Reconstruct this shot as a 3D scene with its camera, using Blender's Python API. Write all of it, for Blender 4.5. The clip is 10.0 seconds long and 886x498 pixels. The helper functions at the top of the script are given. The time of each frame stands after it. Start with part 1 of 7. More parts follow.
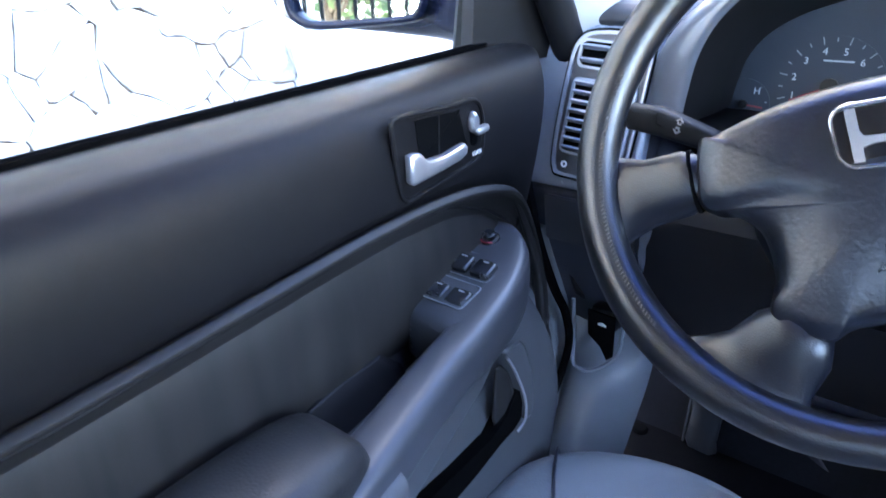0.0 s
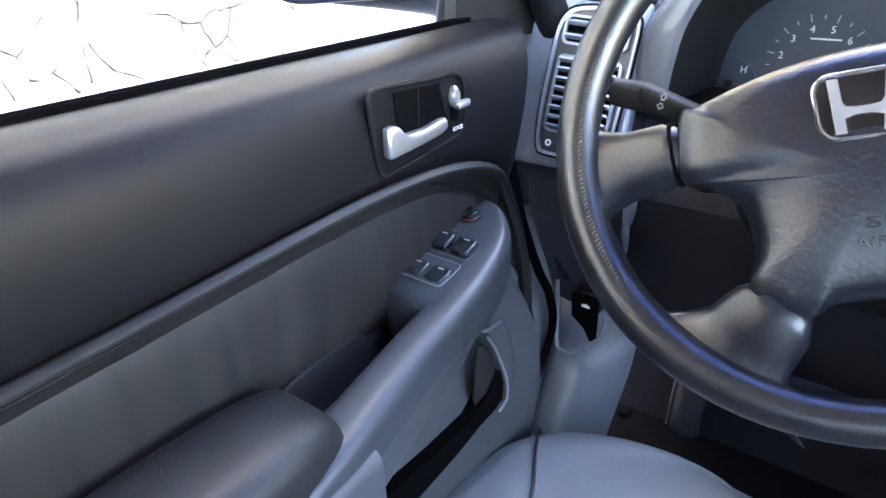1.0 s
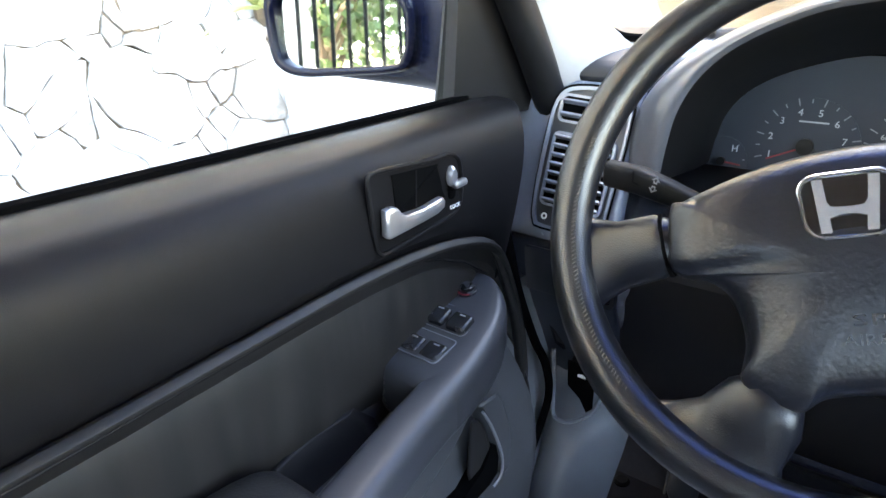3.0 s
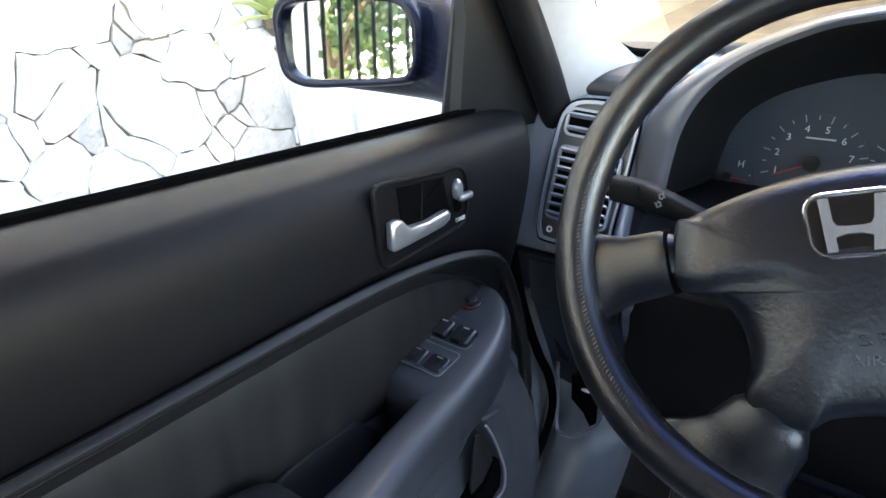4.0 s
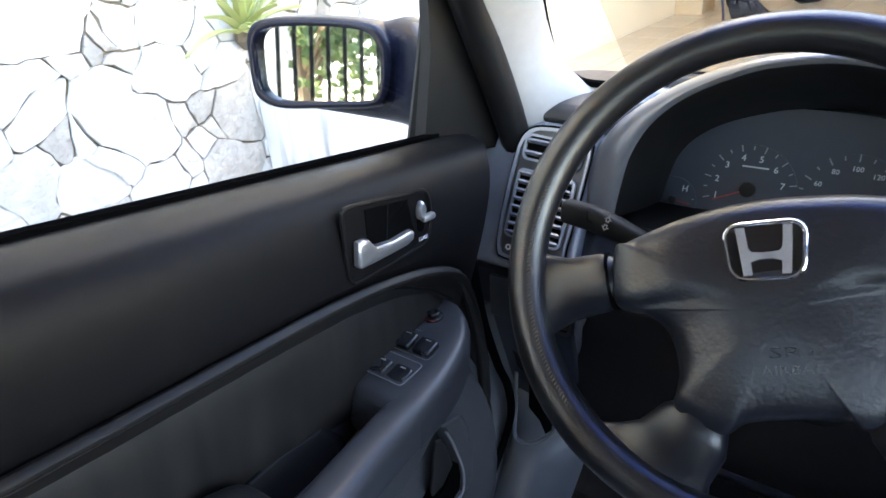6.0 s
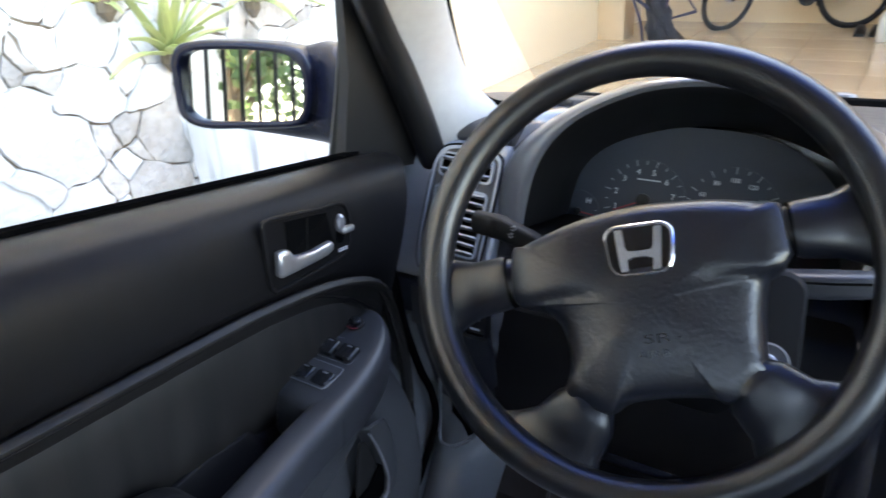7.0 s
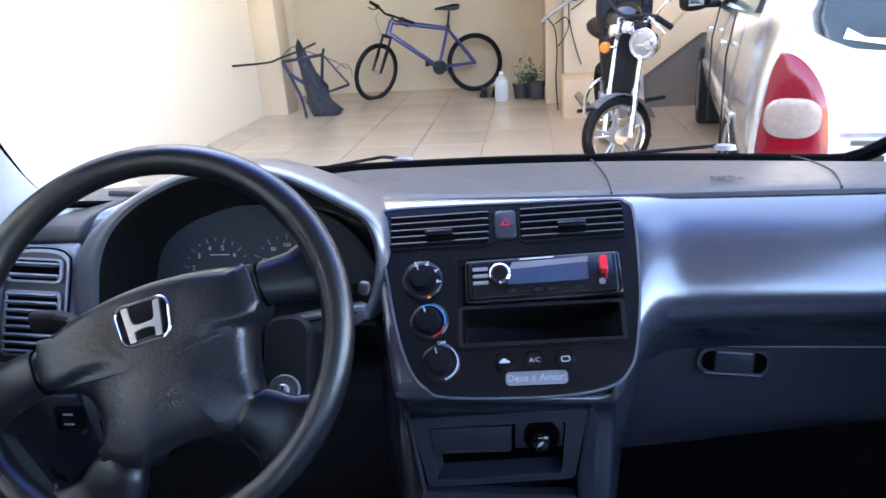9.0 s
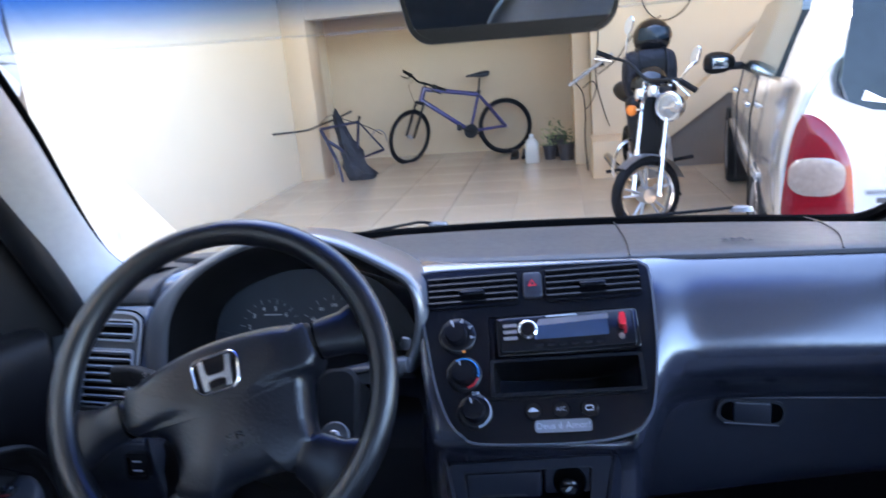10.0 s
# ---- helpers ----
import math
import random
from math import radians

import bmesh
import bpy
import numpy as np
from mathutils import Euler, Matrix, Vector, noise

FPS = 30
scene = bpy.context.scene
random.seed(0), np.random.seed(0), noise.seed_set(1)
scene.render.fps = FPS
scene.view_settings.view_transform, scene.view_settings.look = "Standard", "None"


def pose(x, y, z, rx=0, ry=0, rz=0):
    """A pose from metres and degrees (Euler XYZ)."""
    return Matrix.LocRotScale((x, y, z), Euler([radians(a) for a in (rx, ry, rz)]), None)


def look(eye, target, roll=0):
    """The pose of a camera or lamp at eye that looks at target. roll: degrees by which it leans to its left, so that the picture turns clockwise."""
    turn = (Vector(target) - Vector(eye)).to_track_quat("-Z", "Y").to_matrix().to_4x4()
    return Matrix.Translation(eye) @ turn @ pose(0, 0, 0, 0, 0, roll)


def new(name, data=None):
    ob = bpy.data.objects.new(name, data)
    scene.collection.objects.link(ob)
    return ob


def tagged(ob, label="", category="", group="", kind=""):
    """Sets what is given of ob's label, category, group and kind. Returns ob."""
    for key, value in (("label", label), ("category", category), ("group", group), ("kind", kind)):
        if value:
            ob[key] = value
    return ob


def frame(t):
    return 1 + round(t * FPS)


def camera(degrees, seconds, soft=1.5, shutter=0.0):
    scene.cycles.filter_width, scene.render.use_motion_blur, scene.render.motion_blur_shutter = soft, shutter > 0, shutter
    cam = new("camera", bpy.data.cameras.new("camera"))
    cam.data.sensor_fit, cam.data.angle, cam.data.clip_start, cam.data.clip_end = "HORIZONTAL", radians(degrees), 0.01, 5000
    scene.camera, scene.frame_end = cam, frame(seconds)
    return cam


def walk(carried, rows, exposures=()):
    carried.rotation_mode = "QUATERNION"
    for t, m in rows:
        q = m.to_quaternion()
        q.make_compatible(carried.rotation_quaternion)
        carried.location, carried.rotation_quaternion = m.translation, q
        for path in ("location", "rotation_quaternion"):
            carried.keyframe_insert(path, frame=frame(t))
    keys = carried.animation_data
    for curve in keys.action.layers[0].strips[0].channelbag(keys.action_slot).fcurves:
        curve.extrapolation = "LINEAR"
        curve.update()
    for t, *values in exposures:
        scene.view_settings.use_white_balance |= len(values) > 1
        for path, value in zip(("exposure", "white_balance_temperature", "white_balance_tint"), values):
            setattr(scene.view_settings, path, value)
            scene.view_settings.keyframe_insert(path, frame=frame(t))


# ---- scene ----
cam = camera(65.7, 10.0, 1.5, 0.5)
PATH = [
    (0, (-0.262, -0.291, 1.119), (-1.449, 0.953, 0.098), -9.3),
    (0.5, (-0.258, -0.281, 1.101), (-1.419, 0.95, 0.035), -8.5),
    (1, (-0.257, -0.282, 1.104), (-1.416, 0.959, 0.048), -8.6),
    (1.5, (-0.255, -0.285, 1.109), (-1.418, 0.964, 0.065), -8.4),
    (2, (-0.254, -0.282, 1.102), (-1.399, 0.977, 0.052), -7.8),
    (2.5, (-0.256, -0.275, 1.125), (-1.421, 1.022, 0.145), -7.7),
    (4, (-0.257, -0.272, 1.133), (-1.464, 1.038, 0.224), -7.0),
    (4.5, (-0.257, -0.27, 1.135), (-1.443, 1.067, 0.237), -5.9),
    (5, (-0.253, -0.269, 1.129), (-1.418, 1.072, 0.21), -5.2),
    (6.5, (-0.206, -0.315, 1.171), (-1.319, 1.108, 0.31), -4.9),
    (7, (-0.18, -0.323, 1.168), (-1.186, 1.183, 0.32), -3.7),
    (7.5, (-0.135, -0.329, 1.186), (-1.007, 1.277, 0.372), -5.2),
    (8, (-0.062, -0.373, 1.213), (-0.775, 1.359, 0.511), -4.3),
    (8.5, (0.009, -0.365, 1.203), (-0.374, 1.467, 0.498), -3.9),
    (9, (0.038, -0.368, 1.204), (-0.223, 1.482, 0.488), -3.8),
    (9.5, (0.047, -0.401, 1.214), (-0.183, 1.475, 0.561), -3.8),
    (10, (0.051, -0.453, 1.236), (-0.301, 1.439, 0.691), -5.2),
]
walk(cam, [(t, look(eye, target, roll)) for t, eye, target, roll in PATH], [(0, 5.9, 6600, 20), (0.5, 6.15, 7500, 20), (1.2, 6.22, 8000, 20), (2, 6.27, 8700, 20), (2.7, 5.87, 8700, 17), (4.0, 5.14, 8600, 16), (5.2, 5.1, 8400, 17), (7.0, 4.78, 8400, 18), (7.6, 4.8, 8300, 18), (8.0, 4.45, 8300, 20), (9.0, 4.68, 6700, 22), (9.5, 4.58, 6600, 22), (10, 4.28, 6200, 22)])

# ---------- light ----------
world = bpy.data.worlds.new("sky")
scene.world = world
world.use_nodes = True
wn = world.node_tree
bg = wn.nodes["Background"]
sky = wn.nodes.new("ShaderNodeTexSky")
sky.sky_type, sky.sun_disc = "NISHITA", False
SUN_EL, SUN_AZ = radians(45), radians(-65)
sky.sun_elevation, sky.sun_rotation = SUN_EL, SUN_AZ
wn.links.new(sky.outputs[0], bg.inputs[0])
bg.inputs[1].default_value = 0.15
sun = new("sun", bpy.data.lights.new("sun", "SUN"))
sun.data.energy, sun.data.angle, sun.data.color = 3.6, radians(0.5), (1.0, 0.96, 0.9)
sun_dir = Vector((math.sin(SUN_AZ) * math.cos(SUN_EL), math.cos(SUN_AZ) * math.cos(SUN_EL), math.sin(SUN_EL)))
sun.matrix_world = look(sun_dir * 20, (0, 0, 0))


# ---------- materials ----------
def mat(name, base, rough=0.5, metal=0.0, var=0.15, scale=30.0, bump=0.0, bump_scale=400.0, spec=0.5, coat=0.0,
        bump_kind="noise", random_value=0.0, big=3.0, stain_or_shade=0.0, stain_shade_col=(0.1, 0.1, 0.1), rv=0.07, streak=1.0, stain_shade_from=0.52, coat_rough=0.05):
    """A procedural surface: base colour varied at two scales, roughness breakup and fine relief."""
    m = bpy.data.materials.new(name)
    m.use_nodes = True
    nt = m.node_tree
    b = nt.nodes["Principled BSDF"]
    b.inputs["Metallic"].default_value = metal
    b.inputs["Specular IOR Level"].default_value = spec
    b.inputs["Coat Weight"].default_value = coat
    b.inputs["Coat Roughness"].default_value = coat_rough
    co = nt.nodes.new("ShaderNodeTexCoord")
    n1, n2 = nt.nodes.new("ShaderNodeTexNoise"), nt.nodes.new("ShaderNodeTexNoise")
    n1.inputs["Scale"].default_value, n2.inputs["Scale"].default_value = scale, big
    n1.inputs["Detail"].default_value, n2.inputs["Detail"].default_value = 6, 4
    nt.links.new(co.outputs["Object"], n1.inputs["Vector"])
    nt.links.new(co.outputs["Object"], n2.inputs["Vector"])
    add = nt.nodes.new("ShaderNodeMath")
    add.operation = "ADD"
    nt.links.new(n1.outputs["Fac"], add.inputs[0])
    nt.links.new(n2.outputs["Fac"], add.inputs[1])
    mr = nt.nodes.new("ShaderNodeMapRange")
    mr.inputs["From Min"].default_value, mr.inputs["From Max"].default_value = 0.6, 1.4
    mr.inputs["To Min"].default_value, mr.inputs["To Max"].default_value = 1 - var, 1 + var
    nt.links.new(add.outputs[0], mr.inputs["Value"])
    mul = nt.nodes.new("ShaderNodeVectorMath")
    mul.operation = "SCALE"
    mul.inputs[0].default_value = base
    nt.links.new(mr.outputs[0], mul.inputs["Scale"])
    out = mul.outputs[0]
    if random_value:
        oi = nt.nodes.new("ShaderNodeObjectInfo")
        r2 = nt.nodes.new("ShaderNodeMapRange")
        r2.inputs["To Min"].default_value, r2.inputs["To Max"].default_value = 1 - random_value, 1 + random_value
        nt.links.new(oi.outputs["Random"], r2.inputs["Value"])
        mul2 = nt.nodes.new("ShaderNodeVectorMath")
        mul2.operation = "SCALE"
        nt.links.new(out, mul2.inputs[0])
        nt.links.new(r2.outputs[0], mul2.inputs["Scale"])
        out = mul2.outputs[0]
    # patchy second colour: real stains on masonry, painted fold shade on the leatherette
    if stain_or_shade:
        n3 = nt.nodes.new("ShaderNodeTexNoise")
        n3.inputs["Scale"].default_value, n3.inputs["Detail"].default_value = big * 2.3, 8
        mp = nt.nodes.new("ShaderNodeMapping")
        mp.inputs["Scale"].default_value = (1, 1, streak)
        nt.links.new(co.outputs["Object"], mp.inputs["Vector"])
        nt.links.new(mp.outputs[0], n3.inputs["Vector"])
        r3 = nt.nodes.new("ShaderNodeMapRange")
        r3.inputs["From Min"].default_value, r3.inputs["From Max"].default_value = stain_shade_from, stain_shade_from + 0.2
        r3.inputs["To Max"].default_value = stain_or_shade
        nt.links.new(n3.outputs["Fac"], r3.inputs["Value"])
        mx = nt.nodes.new("ShaderNodeMix")
        mx.data_type = "RGBA"
        nt.links.new(r3.outputs[0], mx.inputs["Factor"])
        nt.links.new(out, mx.inputs["A"])
        mx.inputs["B"].default_value = (*stain_shade_col, 1)
        out = mx.outputs["Result"]
    nt.links.new(out, b.inputs["Base Color"])
    rr = nt.nodes.new("ShaderNodeMapRange")
    rr.inputs["From Min"].default_value, rr.inputs["From Max"].default_value = 0.6, 1.4
    rr.inputs["To Min"].default_value, rr.inputs["To Max"].default_value = max(0.02, rough - rv), min(1, rough + rv)
    nt.links.new(add.outputs[0], rr.inputs["Value"])
    nt.links.new(rr.outputs[0], b.inputs["Roughness"])
    if bump:
        if bump_kind == "cells":
            t = nt.nodes.new("ShaderNodeTexVoronoi")
            t.feature = "DISTANCE_TO_EDGE"
            src = t.outputs["Distance"]
        else:
            t = nt.nodes.new("ShaderNodeTexNoise")
            t.inputs["Detail"].default_value = 5
            src = t.outputs["Fac"]
        t.inputs["Scale"].default_value = bump_scale
        nt.links.new(co.outputs["Object"], t.inputs["Vector"])
        bp = nt.nodes.new("ShaderNodeBump")
        bp.inputs["Strength"].default_value = bump
        bp.inputs["Distance"].default_value = 0.6 / bump_scale
        nt.links.new(src, bp.inputs["Height"])
        nt.links.new(bp.outputs[0], b.inputs["Normal"])
    return m


def pane(name, colour, gloss=1.0, fade=None):
    """Thin clear pane: passes light straight through, mirrors by Fresnel. fade: heights between which a tint comes in."""
    m = bpy.data.materials.new(name)
    m.use_nodes = True
    nt = m.node_tree
    nt.nodes.remove(nt.nodes["Principled BSDF"])
    tr, gl = nt.nodes.new("ShaderNodeBsdfTransparent"), nt.nodes.new("ShaderNodeBsdfGlossy")
    tr.inputs[0].default_value = (*colour, 1)
    gl.inputs["Roughness"].default_value = 0.02
    if fade:
        co, xyz = nt.nodes.new("ShaderNodeTexCoord"), nt.nodes.new("ShaderNodeSeparateXYZ")
        mr, mc = nt.nodes.new("ShaderNodeMapRange"), nt.nodes.new("ShaderNodeMix")
        mr.interpolation_type = "SMOOTHSTEP"
        mr.inputs["From Min"].default_value, mr.inputs["From Max"].default_value = fade
        mc.data_type = "RGBA"
        mc.inputs["A"].default_value, mc.inputs["B"].default_value = (0.86, 0.88, 0.875, 1), (*colour, 1)
        nt.links.new(co.outputs["Object"], xyz.inputs[0])
        nt.links.new(xyz.outputs["Z"], mr.inputs["Value"])
        nt.links.new(mr.outputs[0], mc.inputs["Factor"])
        nt.links.new(mc.outputs["Result"], tr.inputs[0])
    lw, mx = nt.nodes.new("ShaderNodeLayerWeight"), nt.nodes.new("ShaderNodeMixShader")
    lw.inputs[0].default_value = 0.5
    pw, sc = nt.nodes.new("ShaderNodeMath"), nt.nodes.new("ShaderNodeMath")
    pw.operation, sc.operation = "POWER", "MULTIPLY_ADD"
    pw.inputs[1].default_value = 5.0
    nt.links.new(lw.outputs["Facing"], pw.inputs[0])
    nt.links.new(pw.outputs[0], sc.inputs[0])
    sc.inputs[1].default_value, sc.inputs[2].default_value = 0.45 * gloss, 0.02 * gloss
    nt.links.new(sc.outputs[0], mx.inputs[0])
    nt.links.new(tr.outputs[0], mx.inputs[1])
    nt.links.new(gl.outputs[0], mx.inputs[2])
    nt.links.new(mx.outputs[0], nt.nodes["Material Output"].inputs[0])
    return m


M_VINYL = mat("black_vinyl", (0.0056, 0.0053, 0.0058), 0.42, var=0.2, scale=60, bump=0.22, bump_scale=900, bump_kind="cells", spec=0.10, rv=0.05)
M_SWITCH = mat("satin_black_switch", (0.010, 0.0105, 0.0125), 0.27, var=0.1, scale=50, spec=0.5, rv=0.02)
M_DASH = mat("charcoal_dash_vinyl", (0.026, 0.029, 0.041), 0.25, var=0.05, scale=60, spec=1.0, coat=0.7, coat_rough=0.2, rv=0.004)
M_DASHTOP = mat("grey_dash_top", (0.0195, 0.0197, 0.022), 0.5, var=0.16, scale=90, spec=0.4)
M_STACK = mat("black_panel_plastic", (0.005, 0.0053, 0.007), 0.26, var=0.15, scale=50, spec=0.3, rv=0.02)
M_BLACK = mat("black_plastic", (0.0045, 0.0046, 0.0052), 0.45, var=0.2, scale=50, spec=0.25, rv=0.02)
# near-black stands in for shade in hollows and gaps; also colours black seals
M_DARK = mat("shade_and_seal_black", (0.0015, 0.0015, 0.0016), 0.9, var=0.2, spec=0.03)
M_GREY = mat("grey_plastic", (0.045, 0.046, 0.050), 0.55, var=0.1, scale=40, rv=0.03)
M_GREYD = mat("slate_plastic", (0.015, 0.0172, 0.026), 0.36, var=0.1, scale=40, bump=0.08, bump_scale=900, bump_kind="cells", rv=0.02)
M_END = mat("slate_blue_dash_end", (0.19, 0.21, 0.245), 0.26, var=0.1, scale=40, spec=0.9, rv=0.03)
M_LINING = mat("grey_roof_cloth", (0.25, 0.255, 0.26), 0.9, var=0.08, scale=80, bump=0.3, bump_scale=700)
M_POD = mat("slate_blue_plastic", (0.0285, 0.0298, 0.0345), 0.40, var=0.08, scale=40, bump=0.08, bump_scale=900, bump_kind="cells", spec=0.38, rv=0.02)
M_KICK = mat("mid_grey_plastic", (0.12, 0.128, 0.142), 0.34, var=0.08, scale=40, rv=0.03)
# dark upright streaks paint the shadows of the insert's folds into its colour
M_FABRIC = mat("grey_leatherette", (0.0110, 0.0093, 0.0083), 0.62, var=0.2, scale=14, bump=0.3, bump_scale=1500, big=17, spec=0.3, stain_or_shade=0.75, stain_shade_col=(0.0030, 0.0027, 0.0026), streak=0.13, stain_shade_from=0.43)
M_LEATHER = mat("grey_leather", (0.125, 0.136, 0.148), 0.38, var=0.1, scale=12, bump=0.16, bump_scale=260, bump_kind="cells", big=6)
M_WHEEL = mat("black_wheel_leather", (0.0046, 0.0050, 0.0064), 0.30, var=0.14, scale=60, bump=0.2, bump_scale=560, bump_kind="cells", spec=0.58, rv=0.02)
M_SPOKE = mat("black_spoke_vinyl", (0.0036, 0.0043, 0.0070), 0.32, var=0.12, scale=60, bump=0.2, bump_scale=560, bump_kind="cells", spec=0.40, rv=0.02)
M_EMBOSS = mat("embossed_black_vinyl", (0.007, 0.0076, 0.010), 0.28, var=0.1, spec=0.6, rv=0.02)
M_PAD = mat("black_airbag_vinyl", (0.0054, 0.0064, 0.0096), 0.32, var=0.12, scale=30, bump=0.2, bump_scale=260, bump_kind="noise", spec=0.48, rv=0.01)
M_CHROME = mat("chrome", (0.62, 0.62, 0.64), 0.1, 1.0, var=0.04, rv=0.03)
M_SILVER = mat("satin_silver", (0.40, 0.40, 0.41), 0.36, 0.85, var=0.06, scale=90)
M_TRIMEDGE = mat("polished_trim_edge", (0.10, 0.108, 0.125), 0.32, 0.2, var=0.1, rv=0.03)
M_GLOSSBLK = mat("gloss_black", (0.004, 0.004, 0.005), 0.06, var=0.1, coat=0.3, rv=0.02)
M_BLUEBLK = mat("dark_blue_car_paint", (0.003, 0.0048, 0.014), 0.24, var=0.1, coat=0.0, spec=0.2)
M_WHITE = mat("white_print", (0.75, 0.75, 0.74), 0.5, var=0.05)
M_RED = mat("red_plastic", (0.6, 0.02, 0.03), 0.3, var=0.1)
M_DIM = mat("dim_dial_print", (0.42, 0.44, 0.47), 0.5, var=0.05)
M_TICK = mat("faint_dial_ticks", (0.2, 0.21, 0.23), 0.5, var=0.05)
M_BLUE = mat("blue_print", (0.03, 0.25, 0.6), 0.4, var=0.05)
M_ORANGE = mat("orange_plastic", (0.8, 0.2, 0.02), 0.3, var=0.1)
M_HEADLINER = mat("grey_pillar_trim", (0.34, 0.34, 0.335), 0.6, var=0.08, scale=80, bump=0.1, bump_scale=700)
M_CARPET = mat("dark_carpet", (0.0030, 0.0031, 0.0042), 0.95, var=0.5, scale=300, bump=1.0, bump_scale=900, spec=0.05)
M_RUBBER = mat("black_rubber", (0.0035, 0.0035, 0.004), 0.6, var=0.2, scale=60, spec=0.15)
M_GLASS = pane("window_glass", (0.96, 0.98, 0.97))
M_TINT = pane("blue_sunshade_band", (0.12, 0.29, 0.62), fade=(1.308, 1.366))
M_MIRROR = mat("mirror_silver", (0.5, 0.53, 0.54), 0.02, 1.0, var=0.0, rv=0.0)
M_GAUGE = mat("gauge_face", (0.033, 0.040, 0.052), 0.5, var=0.1, spec=0.2)
M_BADGE = mat("satin_badge_metal", (0.40, 0.41, 0.43), 0.24, 0.75, var=0.05, rv=0.02)
M_STICK = mat("silver_sticker", (0.2, 0.2, 0.215), 0.4, 0.2, var=0.1)
M_SCREEN = mat("radio_display", (0.03, 0.05, 0.095), 0.12, var=0.1, coat=0.6)

M_PLASTER = mat("cream_plaster", (0.58, 0.425, 0.262), 0.85, var=0.06, scale=12, bump=0.25, bump_scale=60, big=0.8)
# paler copy of the cream: on wall_left the extra brightness is painted light
M_PLASTERW = mat("pale_or_lit_plaster", (0.76, 0.63, 0.44), 0.85, var=0.06, scale=12, bump=0.25, bump_scale=60, big=0.8)
M_TILE = mat("beige_floor_tile", (0.54, 0.415, 0.282), 0.12, var=0.07, scale=9, big=1.5, random_value=0.05)
M_GROUT = mat("tile_grout", (0.36, 0.29, 0.22), 0.8, var=0.2)
M_GROUND = mat("concrete_ground", (0.38, 0.36, 0.33), 0.85, var=0.2, scale=20, bump=0.4, bump_scale=60, big=0.7)
M_STONE = mat("pale_rubble_stone", (0.50, 0.48, 0.445), 0.8, var=0.14, scale=22, bump=0.7, bump_scale=34, big=3.0, random_value=0.14, stain_or_shade=0.35, stain_shade_col=(0.34, 0.30, 0.25))
M_STONE2 = mat("weathered_rubble_stone", (0.36, 0.325, 0.285), 0.85, var=0.3, scale=30, bump=0.9, bump_scale=40, big=4.0, random_value=0.25, stain_or_shade=0.6, stain_shade_col=(0.19, 0.165, 0.135))
M_MORTAR = mat("dark_joint_mortar", (0.15, 0.112, 0.078), 0.95, var=0.45, scale=20, bump=0.8, bump_scale=80)
M_LEAF = mat("bromeliad_leaf", (0.34, 0.37, 0.14), 0.45, var=0.3, scale=10, random_value=0.25)
M_LEAF2 = mat("tree_leaf", (0.06, 0.11, 0.03), 0.5, var=0.35, scale=8)
M_BARK = mat("bark", (0.12, 0.09, 0.06), 0.9, var=0.3, bump=0.6, bump_scale=60)
M_IRON = mat("black_iron", (0.006, 0.007, 0.007), 0.6, 0.0, var=0.2, spec=0.1)
M_CARWHITE = mat("silver_car_paint", (0.66, 0.67, 0.68), 0.2, 0.85, var=0.0, coat=0.5, rv=0.0)
M_LAMPRED = mat("tail_lamp_red", (0.15, 0.004, 0.009), 0.16, var=0.2, scale=60, coat=0.3, spec=0.35)
M_LAMPCLR = mat("tail_lamp_clear", (0.24, 0.185, 0.15), 0.16, var=0.25, scale=60, coat=0.6)
M_SEAL = mat("dull_black_seal", (0.002, 0.002, 0.0022), 0.9, var=0.2, spec=0.0)
M_RIMTRIM = mat("brown_grey_door_trim", (0.0103, 0.0094, 0.0092), 0.5, var=0.12, scale=40, bump=0.1, bump_scale=900, bump_kind="cells", spec=0.3, rv=0.03)
M_KNEE = mat("dull_black_vinyl", (0.0058, 0.0054, 0.006), 0.6, var=0.2, scale=40, spec=0.15)
M_TOE = mat("dark_grey_toe_carpet", (0.012, 0.0122, 0.015), 0.9, var=0.3, scale=120, bump=0.6, bump_scale=700, spec=0.1)
M_NEEDLE = mat("needle_red", (0.22, 0.012, 0.02), 0.5, var=0.05)
M_SCREENGLASS = pane("windscreen_glass", (0.86, 0.88, 0.875), 0.6)
M_DKGLASS = mat("dark_car_glass", (0.014, 0.022, 0.026), 0.05, var=0.2, coat=0.0, spec=0.25)
M_ARM = mat("dark_grey_leather", (0.0108, 0.0104, 0.0106), 0.48, var=0.16, scale=12, bump=0.2, bump_scale=260, bump_kind="cells", spec=0.28, big=6)
M_HOOD = mat("slate_hood_vinyl", (0.066, 0.071, 0.082), 0.28, var=0.04, scale=40, spec=0.95, coat=0.4, coat_rough=0.2, rv=0.01)
M_RAIL = mat("weathered_rail_paint", (0.33, 0.30, 0.27), 0.6, var=0.2, scale=30)
M_PURPLE = mat("violet_bike_paint", (0.032, 0.025, 0.13), 0.35, var=0.1, coat=0.3)
M_NAVY = mat("dark_violet_bike_paint", (0.008, 0.007, 0.028), 0.45, var=0.15, spec=0.3)
M_GREYBIKE = mat("silver_bike_paint", (0.17, 0.165, 0.17), 0.35, 0.5, var=0.15)
M_TARP = mat("black_tarp", (0.0075, 0.0075, 0.011), 0.6, var=0.4, scale=12, bump=0.8, bump_scale=25, spec=0.3)
M_JUG = mat("translucent_jug", (0.5, 0.48, 0.43), 0.35, var=0.08)
M_TERRA = mat("dark_flower_pot", (0.04, 0.032, 0.03), 0.7, var=0.2)
